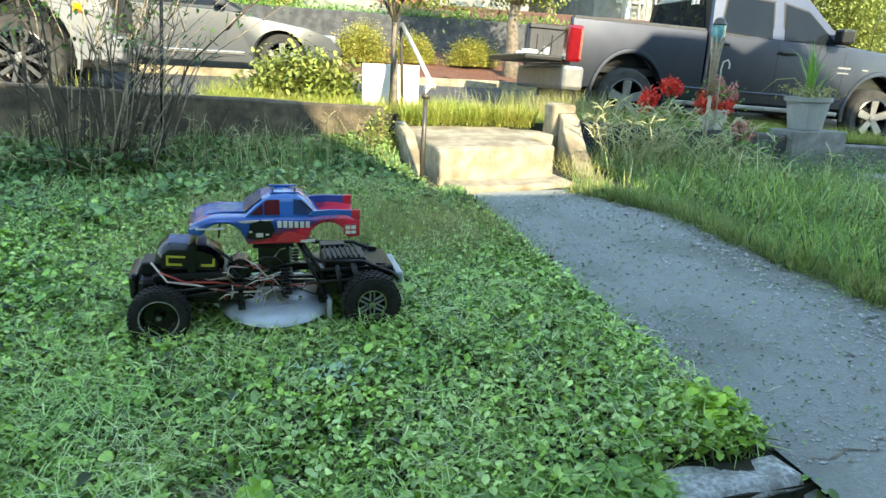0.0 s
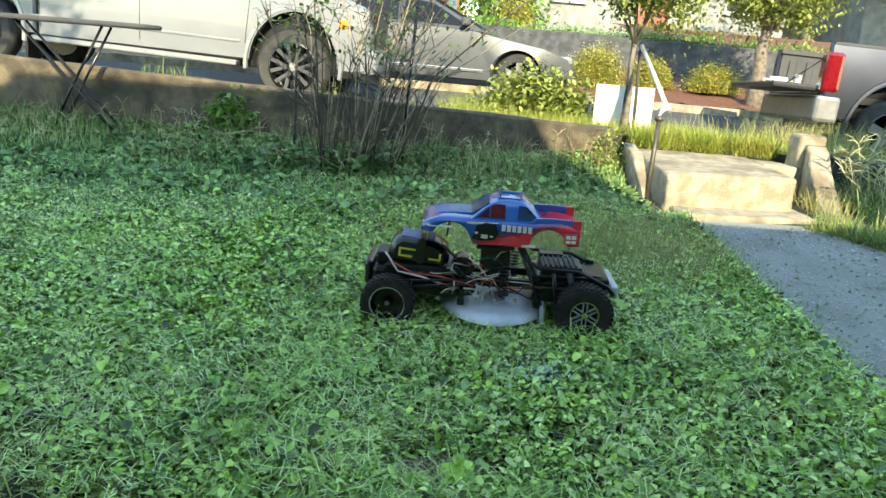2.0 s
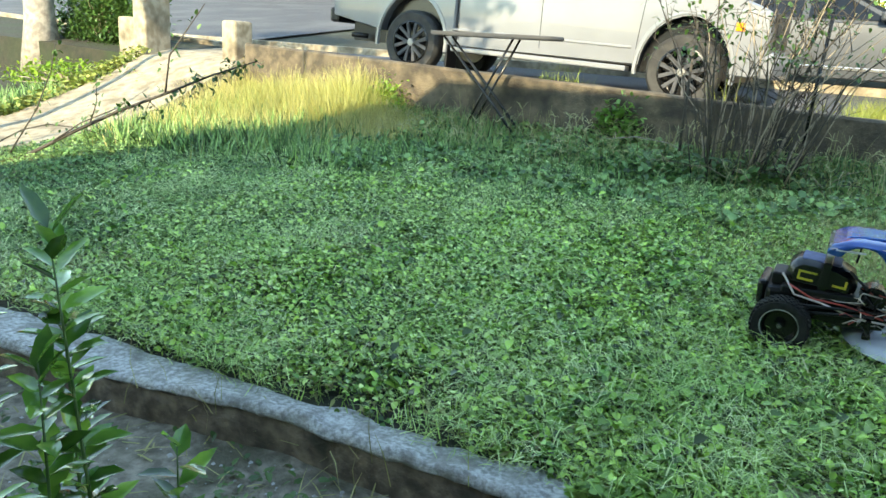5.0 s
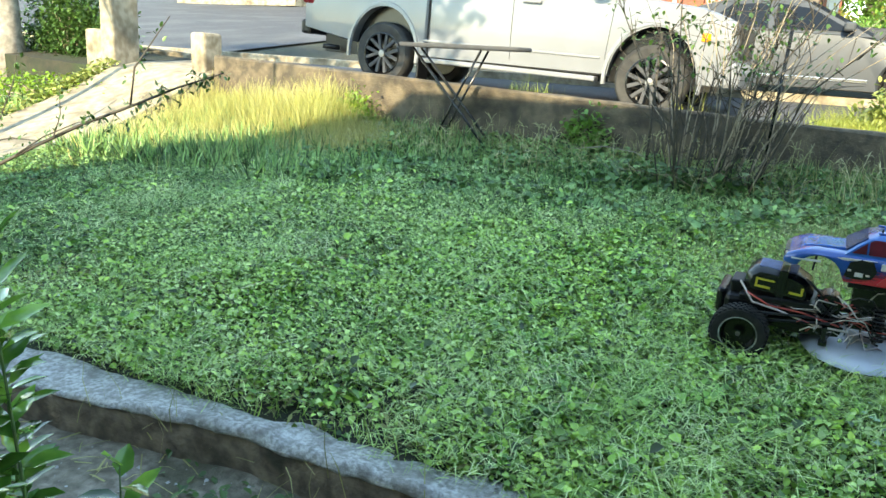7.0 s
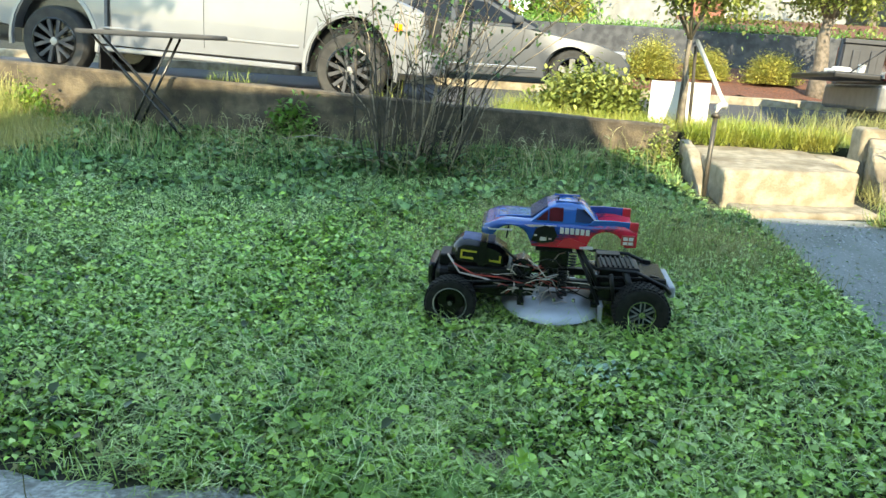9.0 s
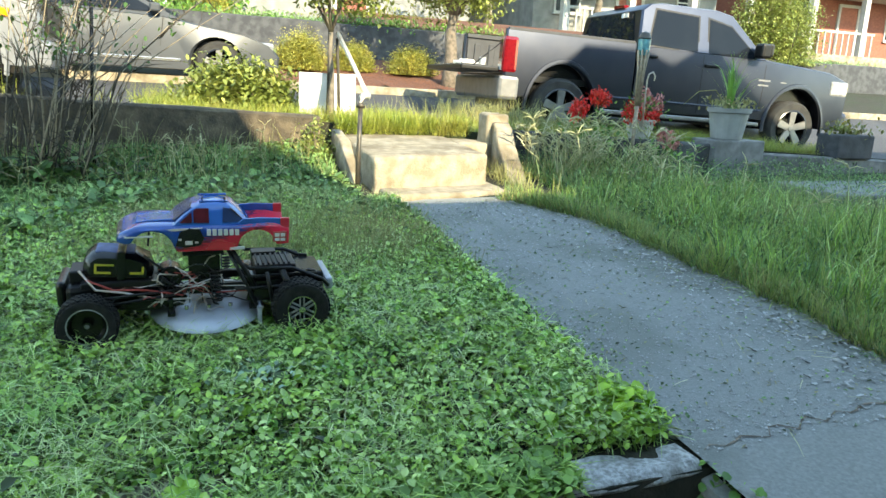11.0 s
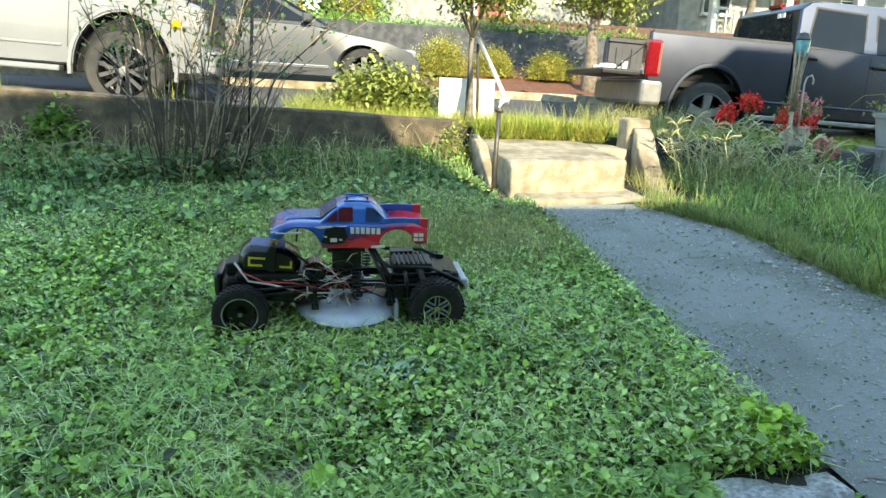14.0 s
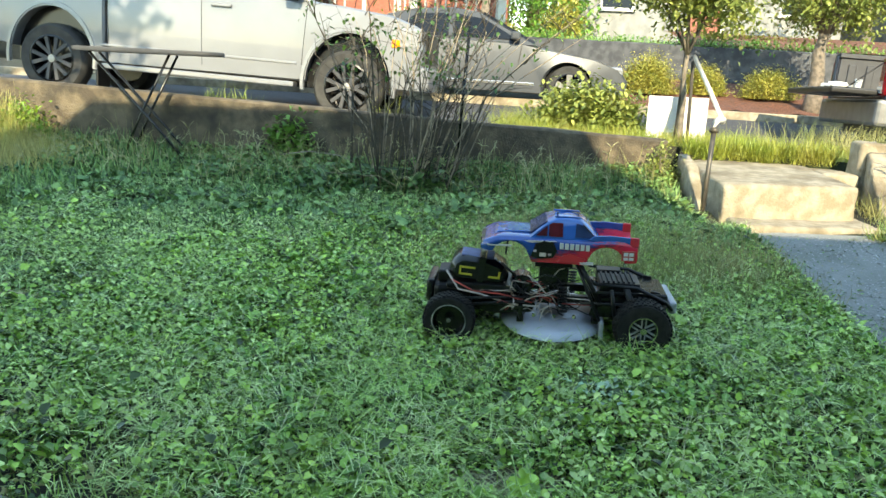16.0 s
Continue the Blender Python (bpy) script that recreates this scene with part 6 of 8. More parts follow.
p = unmatted(keep_off(pts(80000, (-6.0, 1.50), (1.54, 4.6))))
k = patches(p, 0.8, 3.0)
g = p[k > rng.uniform(-0.6, 0.35, len(p))]
g = g[(g[:, 0] + 1.0 - 0.9 * (g[:, 1] - 2.9)) > rng.uniform(-3.2, -0.8, len(g))]
stuff("lawn_grass", spread(BLADE, "blades", lift(g, 0.0), rng.uniform(0.035, 0.075, len(g)), (0.1, 1.15)), "grass", "short mown grass blades on the lawn", "grass")
p = keep_off(pts(30000, (-6.0, 1.53), (1.54, 4.6)))
g = p[patches(p, 1.1, 8.0) > rng.uniform(-0.3, 0.6, len(p))]
stuff("grass_clippings", spread(SLIM, "clippings", lift(g, 0.035 * rng.random(len(g)) + 0.012), rng.uniform(0.03, 0.07, len(g)), (0.0, 0.3)), "dry_grass", "dry pale grass clippings on the lawn", "clippings")
p = unmatted(keep_off(pts(175000, (-5.0, 1.44), (1.54, 5.2))))
g = p[patches(p, 1.6, 27.0) - 0.05 * np.clip(p[:, 1] - 2.6, -1, 3) * (p[:, 0] < -1) > rng.uniform(-0.45, 0.55, len(p))]
stuff("cut_blades", spread(NEEDLE, "blades", lift(g, 0.02 + 0.085 * rng.random(len(g))), np.stack([rng.uniform(0.028, 0.06, len(g)), rng.uniform(0.03, 0.10, len(g)), rng.uniform(0.05, 0.1, len(g))], -1), (0.0, 0.6)), "pale_blade", "pale cut grass blades lying on the lawn", "grass")
q = unmatted(keep_off(pts(9000, (-0.9, 1.52), (1.45, 2.75))))
q = q[patches(q, 1.7, 58.0) > rng.uniform(-0.4, 0.5, len(q))]
for k, surface in ((0, "pale_blade"), (1, "grass")):
    w = q[k::2]
    stuff("near_blades", spread(NEEDLE, "blades", lift(w, 0.035 + 0.075 * rng.random(len(w))), np.stack([rng.uniform(0.03, 0.055, len(w)), rng.uniform(0.05, 0.15, len(w)), rng.uniform(0.06, 0.14, len(w))], -1), (0.0, 0.8)), surface, "long mown grass blades lying over the clover", "grass")
p = unmatted(keep_off(pts(17000, (-4.6, 1.6), (1.5, 4.9))))
g = p[patches(p, 1.2, 33.0) > rng.uniform(-0.25, 0.5, len(p))]
stuff("broad_weeds", spread(TORN, "leaves", lift(g, 0.035 + 0.055 * rng.random(len(g))), rng.uniform(0.024, 0.056, len(g)), (0.0, 0.9)), "clover", "round-leaved weeds in the lawn", "weeds")
p = unmatted(keep_off(pts(26000, (-3.6, 1.5), (1.5, 4.4))))
g = p[patches(p, 1.0, 61.0) > rng.uniform(-0.5, 0.5, len(p))]
stuff("glint_leaves", spread(TORN, "leaves", lift(g, 0.05 + 0.05 * rng.random(len(g))), rng.uniform(0.013, 0.034, len(g)), (0.0, 0.9)), "pale_leaf", "small cut leaves scattered over the lawn, pale like sky glints", "leaves")
q = unmatted(keep_off(pts(700, (-4.0, 1.6), (1.5, 5.0))))
stuff("loose_stalks", spread(NEEDLE, "stalks", lift(q, 0.06 + 0.05 * rng.random(len(q))), np.stack([rng.uniform(0.035, 0.06, len(q)), rng.uniform(0.10, 0.26, len(q)), rng.uniform(0.1, 0.3, len(q))], -1), (0.0, 0.35)), "pale_straw", "long pale stalks lying on the lawn", "stalks")
q = rng.normal(size=(85, 2)) * (0.09, 0.06) + (0.33, 2.24)
stuff("dusty_leaves", spread(TORN, "leaves", lift(q, 0.06 + 0.03 * rng.random(len(q))), rng.uniform(0.02, 0.04, len(q)), (0.0, 0.8)), "dusty_leaf", "pale dusty blue-green leaves in the lawn", "leaves")
q = rng.normal(size=(260, 2)) * (0.10, 0.06) + (-0.01, 1.70)
stuff("patch_straw", spread(NEEDLE, "straw", lift(q, 0.015 + 0.02 * rng.random(len(q))), np.stack([rng.uniform(0.04, 0.09, len(q)), rng.uniform(0.03, 0.12, len(q)), 0.08 + 0 * q[:, 0]], -1), (0.0, 0.3)), "pale_straw", "dry straw on a small bare patch", "straw")
earth = mesh_of("patch", *grid_sheet(np.linspace(-0.17, 0.15, 9), np.linspace(1.59, 1.81, 7), ground_z, 0.012))
solid("bare_patch", wobble(earth, 0.02, 14.0), "dirt", "small bare patch of brown earth in the lawn", "earth", STREET, kind="structure")
# growth over the middle of the kerb
p = np.stack([rng.uniform(-1.25, 1.1, 9000), rng.normal(1.47, 0.075, 9000)], -1)
p = p[(np.abs(p[:, 0] - 0.15) < 0.80 + 0.25 * patches(p, 2.5, 3.0)) & (p[:, 1] > 1.40) & (p[:, 1] < 1.62)]
top = np.array([kerb_top(u) for u in p[:, 0]])
w = np.concatenate([p, (top + 0.015 + 0.05 * rng.random(len(p)) - np.clip(1.38 - p[:, 1], 0, 1) * 0.6)[:, None]], 1)
stuff("kerb_clover", spread(ROUND, "clover", w[::2], rng.uniform(0.018, 0.042, len(w[::2])), (0.0, 0.8)), "leaf", "clover growing over the lawn kerb", "clover")
stuff("kerb_grass", spread(NEEDLE, "blades", w[1::3], np.stack([rng.uniform(0.04, 0.08, len(w[1::3])), rng.uniform(0.05, 0.12, len(w[1::3])), 0.08 + 0 * w[1::3, 0]], -1), (0.0, 0.8)), "grass", "grass hanging over the lawn kerb", "grass")
p = keep_off(pts(42000, (-9.0, 1.5), (-4.3, 4.7)))
stuff("corner_clover", spread(CLOVER, "clover", lift(p, 0.015 + 0.05 * rng.random(len(p))), rng.uniform(0.014, 0.038, len(p)), (0.0, 1.2)), "weed_leaf", "dull green clover in the far lawn corner", "clover")
# leafy weeds towards the wall
p = keep_off(pts(52000, (-8.5, 4.2), (1.6, 6.18)))
g = p[patches(p, 0.8, 11.0) > rng.uniform(-0.75, 0.35, len(p))]
stuff("lawn_weeds", spread(ROUND, "weeds", lift(g, 0.03 + 0.09 * rng.random(len(g)) * (0.6 + 0.9 * np.clip(patches(g, 1.7, 2.0), -0.4, 1))), rng.uniform(0.024, 0.06, len(g)), (0.0, 1.0)), "weed_leaf", "leafy green weeds below the wall", "weeds")
p = keep_off(pts(60000, (-9.0, 4.0), (1.6, 6.18)))
g = p[patches(p, 0.9, 17.0) > rng.uniform(-0.5, 0.5, len(p))]
stuff("rough_grass", spread(BLADE, "blades", lift(g, 0.0), rng.uniform(0.06, 0.15, len(g)) * (1 + 0.5 * np.clip(-g[:, 0] - 2.5, 0, 1.5)), (0.0, 0.8)), "weed_leaf", "rough grass below the wall", "grass")
# wisps of long fine grass over the lawn edge by the path
for cu, cv, ru, rv_, n in ((-5.9, 5.2, 1.2, 0.9, 6000), (-4.6, 5.5, 0.8, 0.5, 3000)):
    q = keep_off(rng.normal(size=(n, 2)) * (ru * 0.55, rv_ * 0.5) + (cu, cv))
    q = q[(q[:, 1] < 6.15) & (q[:, 1] > 1.6)]
    stuff("long_grass", spread(BLADE, "blades", lift(q, 0.0), np.stack([rng.uniform(0.05, 0.1, len(q)), rng.uniform(0.14, 0.3, len(q)), rng.uniform(0.14, 0.3, len(q))], -1), (0.0, 0.55)), "seed_straw", "long fine seeding grass at the lawn edge", "grass")

p = keep_off(pts(27000, (-6.4, 4.7), (-3.5, 6.15)))
p = p[(p[:, 1] - 4.7) > 0.75 * (p[:, 0] + 6.3) * (p[:, 0] > -6.3) * 0.55]
p = p[(p[:, 1] - 4.9) / 1.2 + 0.5 * patches(p, 1.1, 12.0) > rng.uniform(0.0, 0.9, len(p))]
s = rng.uniform(0.5, 1.0, len(p)) * (0.8 + 0.5 * patches(p, 1.6, 5.0)) * np.clip((-3.5 - p[:, 0]) / 0.9, 0.35, 1)
stuff("seeding_grass", spread(THREAD, "blades", lift(p, 0.0), np.stack([rng.uniform(0.003, 0.006, len(p)), 0.35 * s, 0.60 * s], -1), (0.0, 0.9)), "seed_straw", "tall pale seeding grass in front of the garden wall", "grass")
q = np.stack([rng.uniform(-3.9, 1.2, 700), rng.uniform(5.2, 6.12, 700)], -1)
stuff("dry_weed_stalks", spread(THREAD, "stalks", lift(q, 0.0), np.stack([0.004 + 0 * q[:, 0], rng.uniform(0.05, 0.3, len(q)), rng.uniform(0.15, 0.42, len(q))], -1), (0.0, 0.8)), "straw_grass", "dry grass stalks in front of the garden wall", "grass")
q = keep_off(np.concatenate([rng.normal(size=(9000, 2)) * (0.75, 0.55) + (0.55, 4.25), rng.normal(size=(12000, 2)) * (0.50, 0.30) + (0.72, 3.75)]))
q = q[(q[:, 1] < 6.1) & (q[:, 1] > 2.9)]
stuff("wispy_grass", spread(THREAD, "blades", lift(q, 0.01), np.stack([rng.uniform(0.002, 0.004, len(q)), rng.uniform(0.06, 0.24, len(q)), rng.uniform(0.05, 0.19, len(q))], -1), (0.0, 0.9)), "straw_grass", "wispy fine grass at the edge of the lawn", "grass")
q = keep_off(np.stack([rng.uniform(-4.5, 1.3, 1500), rng.normal(5.95, 0.14, 1500)], -1))
q = q[q[:, 1] < 6.15]
stuff("foot_grass", spread(BLADE, "blades", lift(q, 0.01), np.stack([0.05 + 0 * q[:, 0], rng.uniform(0.1, 0.3, len(q)), rng.uniform(0.1, 0.28, len(q))], -1), (0.0, 1.0)), "dry_grass", "thin dry grass at the wall foot", "grass")

# broad-leaved clump at the corner of path and kerb
q = rng.normal(size=(480, 2)) * (0.07, 0.09) + (1.42, 1.77)
q = q[(q[:, 0] < 1.53) & (q[:, 1] > 1.62)]
h = 0.085 * np.exp(-((q[:, 0] - 1.42) ** 2 / 0.02 + (q[:, 1] - 1.78) ** 2 / 0.035))
stuff("corner_weed", spread(ROUND, "clump", lift(q, 0.02 + h * rng.uniform(0.4, 1.1, len(q))), rng.uniform(0.022, 0.052, len(q)), (0.0, 0.9)), "lime_leaf", "bright green broad-leaved weed clump beside the path", "weed")
q = pts(6500, (0.85, 1.60), (1.62, 4.6))
q = q[q[:, 0] > rng.uniform(0.8, 1.75, len(q))]
q = q[q[:, 0] < 1.45 + 0.10 * patches(q, 3.0, 40.0)]
stuff("edge_weeds", spread(ROUND, "leaves", lift(q, 0.015 + 0.045 * rng.random(len(q))), rng.uniform(0.016, 0.042, len(q)), (0.0, 1.0)), "lime_leaf", "bright leafy weeds along the path edge", "weeds")
q = np.stack([1.50 + np.abs(rng.normal(0, 0.05, 900)), rng.uniform(1.6, 4.7, 900)], -1)
q = q[patches(q, 2.2, 90.0) > rng.uniform(-0.5, 0.4, len(q))]
stuff("edge_grass", spread(NEEDLE, "blades", np.concatenate([q - (0.05, 0), (path_z(q[:, 0], q[:, 1]) + 0.045)[:, None]], 1), np.stack([rng.uniform(0.04, 0.08, len(q)), rng.uniform(0.05, 0.13, len(q)), 0.1 + 0 * q[:, 0]], -1), (0.0, 0.3)), "pale_blade", "cut blades strewn along the path edge", "grass")
for cu, cv, n in ((0.25, 2.08, 9), (0.04, 1.66, 8)):
    q = rng.normal(size=(n, 2)) * 0.025 + (cu, cv)
    solid("yellow_weed", spread(ROUND, "leaves", lift(q, 0.05 + 0.01 * rng.random(n)), rng.uniform(0.04, 0.06, n), (0.0, 0.4)), "lime_leaf", "small yellow-green weed in the mown lawn", "weed", STREET, "yellow weeds", "stuff")

# tall grass and weeds on the far side of the path
p = pts(50000, (2.30, 1.8), (8.0, 6.15))
p = p[p[:, 0] + 0.2 * patches(p, 1.5, 4.0) > np.where(p[:, 1] > 4.7, 2.96, path_right(p[:, 1]) + 0.06)]
s = rng.uniform(0.5, 1.0, len(p)) * np.clip(0.22 + 0.35 * (p[:, 0] - 2.85) + 0.42 * patches(p, 1.9, 6.0), 0.14, 0.62) * np.clip(1.25 - 0.16 * (p[:, 1] - 2), 0.5, 1.2)
s *= np.where(p[:, 1] > 4.5, np.clip(1.4 - 1.0 * (p[:, 0] - 3.3), 0.2, 1.05), 1.0) * np.where(p[:, 1] > 3.2, np.clip(1.0 - 0.9 * (p[:, 0] - 4.2), 0.4, 1.0), 1.0)
s *= np.where((p[:, 1] > 5.1) & (p[:, 0] < 3.75 + 0.2 * patches(p, 2.0, 8.0)), 0.42, 1.0)
for k, surface in ((0, "meadow"), (1, "grass"), (2, "weed_leaf")):
    q, r = p[k::3], s[k::3]
    stuff("tall_grass", spread(THREAD, "blades", lift(q, 0.0), np.stack([rng.uniform(0.005, 0.010, len(r)), 0.9 * r, 0.6 * r], -1), (0.0, 1.3)), surface, "tall uncut grass beside the garden path", "grass")
q = pts(11000, (2.40, 1.6), (6.8, 6.0))
q = q[q[:, 0] > np.where(q[:, 1] > 4.7, 2.96, path_right(q[:, 1]) + 0.08)]
q = q[patches(q, 1.7, 44.0) > rng.uniform(-0.6, 0.4, len(q))]
r = rng.uniform(0.45, 1.0, len(q)) * np.clip(0.26 + 0.30 * (q[:, 0] - 2.85), 0.24, 0.62) * np.where(q[:, 1] > 4.5, np.clip(1.6 - 1.0 * (q[:, 0] - 3.4), 0.3, 1.0), np.clip(1.1 - 0.35 * (q[:, 0] - 4.2), 0.5, 1.0))
for k, surface in ((0, "pale_blade"), (1, "meadow"), (2, "straw_grass")):
    stuff("arching_grass", spread(THREAD, "blades", lift(q[k::3], 0.0), np.stack([rng.uniform(0.006, 0.012, len(r[k::3])), 1.1 * r[k::3], 0.62 * r[k::3]], -1), (0.0, 1.2)), surface, "coarse arching grass beside the garden path", "grass")
q = pts(6500, (2.95, 1.6), (6.5, 5.9))
r = rng.uniform(0.5, 1.0, len(q)) * np.clip(0.2 + 0.3 * (q[:, 0] - 2.85), 0.2, 0.55) * np.where(q[:, 1] > 4.5, np.clip(1.5 - 1.1 * (q[:, 0] - 3.4), 0.3, 1.0), 1.0)
stuff("dry_stems", spread(THREAD, "stems", lift(q, 0.0), np.stack([rng.uniform(0.003, 0.005, len(q)), 0.9 * r, 0.7 * r], -1), (0.0, 1.4)), "straw_grass", "dry pale stems among the tall grass", "grass")
p = pts(26000, (2.9, 2.6), (7.0, 6.1))
s = rng.uniform(0.4, 0.9, len(p))
stuff("tall_weeds", spread(SLIM, "leaves", lift(p, 0.05 + 0.2 * rng.random(len(p)) * np.clip(p[:, 0] - 2.6, 0.2, 1)), rng.uniform(0.02, 0.05, len(p)), (0.0, 1.2)), "weed_leaf", "leafy weeds among tall grass by the wall", "weeds")
q = rng.normal(size=(300, 2)) * (0.42, 0.28) + (3.6, 5.6)
q = q[(q[:, 0] > 3.0) & (q[:, 1] < 6.12)]
stuff("pale_grass", spread(THREAD, "blades", lift(q, 0.0), np.stack([0.006 + 0 * q[:, 0], rng.uniform(0.15, 0.5, len(q)), rng.uniform(0.25, 0.5, len(q))], -1), (0.0, 0.8)), "straw_grass", "pale arching grass blades beside the step cheek", "grass")
q = np.concatenate([rng.normal(size=(60, 2)) * (0.20, 0.2) + (3.25, 5.45), rng.normal(size=(30, 2)) * (0.35, 0.25) + (3.8, 5.3), rng.normal(size=(14, 2)) * (0.7, 0.5) + (4.3, 4.3)])
q = q[(q[:, 0] > 2.98) & (q[:, 1] < 6.1)]
base = lift(q, 0.0)
tip = base + np.concatenate([rng.normal(size=(len(q), 2)) * 0.20, rng.uniform(0.20, 0.54, (len(q), 1))], 1)
runs = [([a, a * 0.45 + b * 0.55 + (0, 0, 0.05), b], (0.004, 0.0038, 0.003)) for a, b in zip(base, tip)]
for b in tip:
    for k in range(5):
        a = rng.uniform(0, 6.283)
        e = b + np.array([math.cos(a) * 0.11, math.sin(a) * 0.11, rng.uniform(-0.02, 0.10)])
        runs.append(([b, b * 0.5 + e * 0.5 + (0, 0, 0.015), e], (0.0045, 0.004, 0.0025)))
stuff("seed_heads", tubes("seed_heads", runs, 4), "pale_straw", "pale finger-like grass seed heads beside the step cheek", "grass")
q = np.stack([rng.uniform(-4.0, 1.1, 150), rng.uniform(5.1, 6.05, 150)], -1)
base = lift(q, 0.0)
tip = base + np.concatenate([rng.normal(size=(len(q), 2)) * 0.06, rng.uniform(0.12, 0.28, (len(q), 1))], 1)
runs = [([a, a * 0.45 + b * 0.55 + (0, 0, 0.03), b], (0.0022, 0.002, 0.0015)) for a, b in zip(base, tip)]
for b in tip:
    for k in range(4):
        a = rng.uniform(0, 6.283)
        e = b + np.array([math.cos(a) * 0.06, math.sin(a) * 0.06, rng.uniform(-0.01, 0.07)])
        runs.append(([b, b * 0.5 + e * 0.5 + (0, 0, 0.01), e], (0.0022, 0.002, 0.001)))
stuff("wall_seed_heads", tubes("seed_heads", runs, 4), "pale_straw", "pale star-shaped grass heads before the shaded wall", "grass")
q = rng.normal(size=(330, 2)) * (0.07, 0.26) + (2.66, 5.35)
q = q[(q[:, 1] < 5.82) & (q[:, 0] < 2.78) & (q[:, 0] > 2.53)]
stuff("step_grass", spread(BLADE, "blades", np.concatenate([q, 0.44 + 0.02 * rng.random((len(q), 1))], 1), np.stack([0.07 + 0 * q[:, 0], rng.uniform(0.1, 0.2, len(q)), rng.uniform(0.12, 0.28, len(q))], -1), (0.0, 0.8)), "straw_grass", "dry grass growing from the step joint", "grass")

q = np.stack([rng.normal(-8.02, 0.07, 2600), rng.uniform(3.4, 6.15, 2600)], -1)
q = q[patches(q, 1.5, 21.0) > rng.uniform(-0.7, 0.3, len(q))]
stuff("ramp_weeds", spread(ROUND, "leaves", np.concatenate([q, np.array([[side_z(v) - 0.06 + rng.uniform(0, 0.16)] for v in q[:, 1]])], 1), rng.uniform(0.03, 0.06, len(q)), (0.0, 1.0)), "hedge_leaf", "yellow-green weeds along the edge of the side path", "weeds")

# verge behind the wall, lit by the sun
strip = mesh_of("strip", *grid_sheet(np.arange(-6.0, 0.3, 0.2), np.linspace(6.44, 7.88, 8), ground_z, 0.014))
solid("verge_strip", wobble(strip, 0.02, 5.0), "path", "gritty worn ground between garden wall and street", "verge", STREET, kind="structure")
p = pts(70000, (-3.0, 6.42), (8.0, 7.8))
p = p[~((p[:, 0] > 1.44) & (p[:, 0] < 2.72) & (p[:, 1] < 6.36))]
p = p[(p[:, 0] > -0.1 + 0.4 * patches(p, 1.2, 31.0)) | (patches(p, 1.8, 36.0) > rng.uniform(0.1, 2.2, len(p)))]
s = rng.uniform(0.5, 1.0, len(p)) * (1 + 0.5 * patches(p, 1.3)) * (1 + np.clip(p[:, 1] - 6.6, 0, 1.2) * np.where(p[:, 0] < 1.2, 1.2, 0.8))
stuff("verge_grass", spread(THREAD, "blades", lift(p, 0.0), np.stack([rng.uniform(0.004, 0.008, len(p)), 0.26 * s, 0.115 * s], -1), (0.0, 1.2)), "verge_green", "sunlit uncut grass on the street verge", "grass")
q = np.stack([rng.uniform(1.46, 2.72, 2600), rng.uniform(6.30, 6.37, 2600)], -1)
stuff("landing_grass", spread(THREAD, "blades", np.concatenate([q, 0.765 + 0.08 * rng.random((len(q), 1))], 1), np.stack([rng.uniform(0.004, 0.008, len(q)), rng.uniform(0.05, 0.2, len(q)), rng.uniform(0.08, 0.2, len(q))], -1), (0.0, 1.0)), "verge_green", "bright grass overhanging the back of the landing", "grass")
q = rng.normal(size=(2200, 2)) * (0.5, 0.22) + (3.5, 7.35)
stuff("verge_tuft", spread(THREAD, "blades", lift(q, 0.0), np.stack([0.006 + 0 * q[:, 0], rng.uniform(0.2, 0.5, len(q)), rng.uniform(0.2, 0.5, len(q))], -1), (0.0, 0.8)), "straw_grass", "tall dry grass tufts on the verge", "grass")
p = pts(26000, (-11, 16.3), (20, 21.5))
stuff("upper_grass", spread(BLADE, "blades", lift(p, 0.0), rng.uniform(0.1, 0.22, len(p)), (0.0, 0.7)), "weed_leaf", "green lawn of the upper yards", "grass")


q = np.stack([rng.uniform(-2.5, 14.0, 9000), rng.normal(16.15, 0.16, 9000)], -1)
q = q[patches(q, 1.1, 71.0) > rng.uniform(-0.4, 0.5, len(q))]
stuff("wall_top_growth", spread(OVAL, "leaves", np.concatenate([q, (road_z(q[:, 0], 11.4) + 1.34 + 0.2 * rng.random(len(q)) - 0.5 * np.clip(15.95 - q[:, 1], 0, 1))[:, None]], 1), rng.uniform(0.04, 0.09, len(q)), (0.0, 1.2)), "leaf", "low growth along the top of the retaining wall", "plants")


def shrub(name, label, u, v, z, radii, n, size, material, clumps=40, category="shrub", group=""):
    """A leafy shrub: short branching twigs and clumps of leaves with gaps."""
    s = thing(name, label, category, at(u, v, z), group)
    d = rng.normal(size=(clumps, 3))
    d /= np.linalg.norm(d, axis=1)[:, None]
    d[:, 2] = np.abs(d[:, 2]) * 1.0 - 0.12
    c = d * np.array(radii) * rng.uniform(0.5, 0.95, clumps)[:, None]
    runs = [([(0, 0, -0.1), (x * 0.35, y * 0.35, z2 * 0.5), (x, y, z2)], (0.016, 0.010, 0.003)) for x, y, z2 in c]
    part("twigs", tubes("twigs", runs, 5), "twig", s)
    w = c[rng.integers(0, clumps, n)] + rng.normal(size=(n, 3)) * np.array(radii) * 0.17
    w[:, 2] = np.maximum(w[:, 2], -0.03)
    part("leaves", spread(OVAL, "leaves", w, rng.uniform(0.65, 1.3, n) * size, (0.0, 1.1)), material, s)
    return s


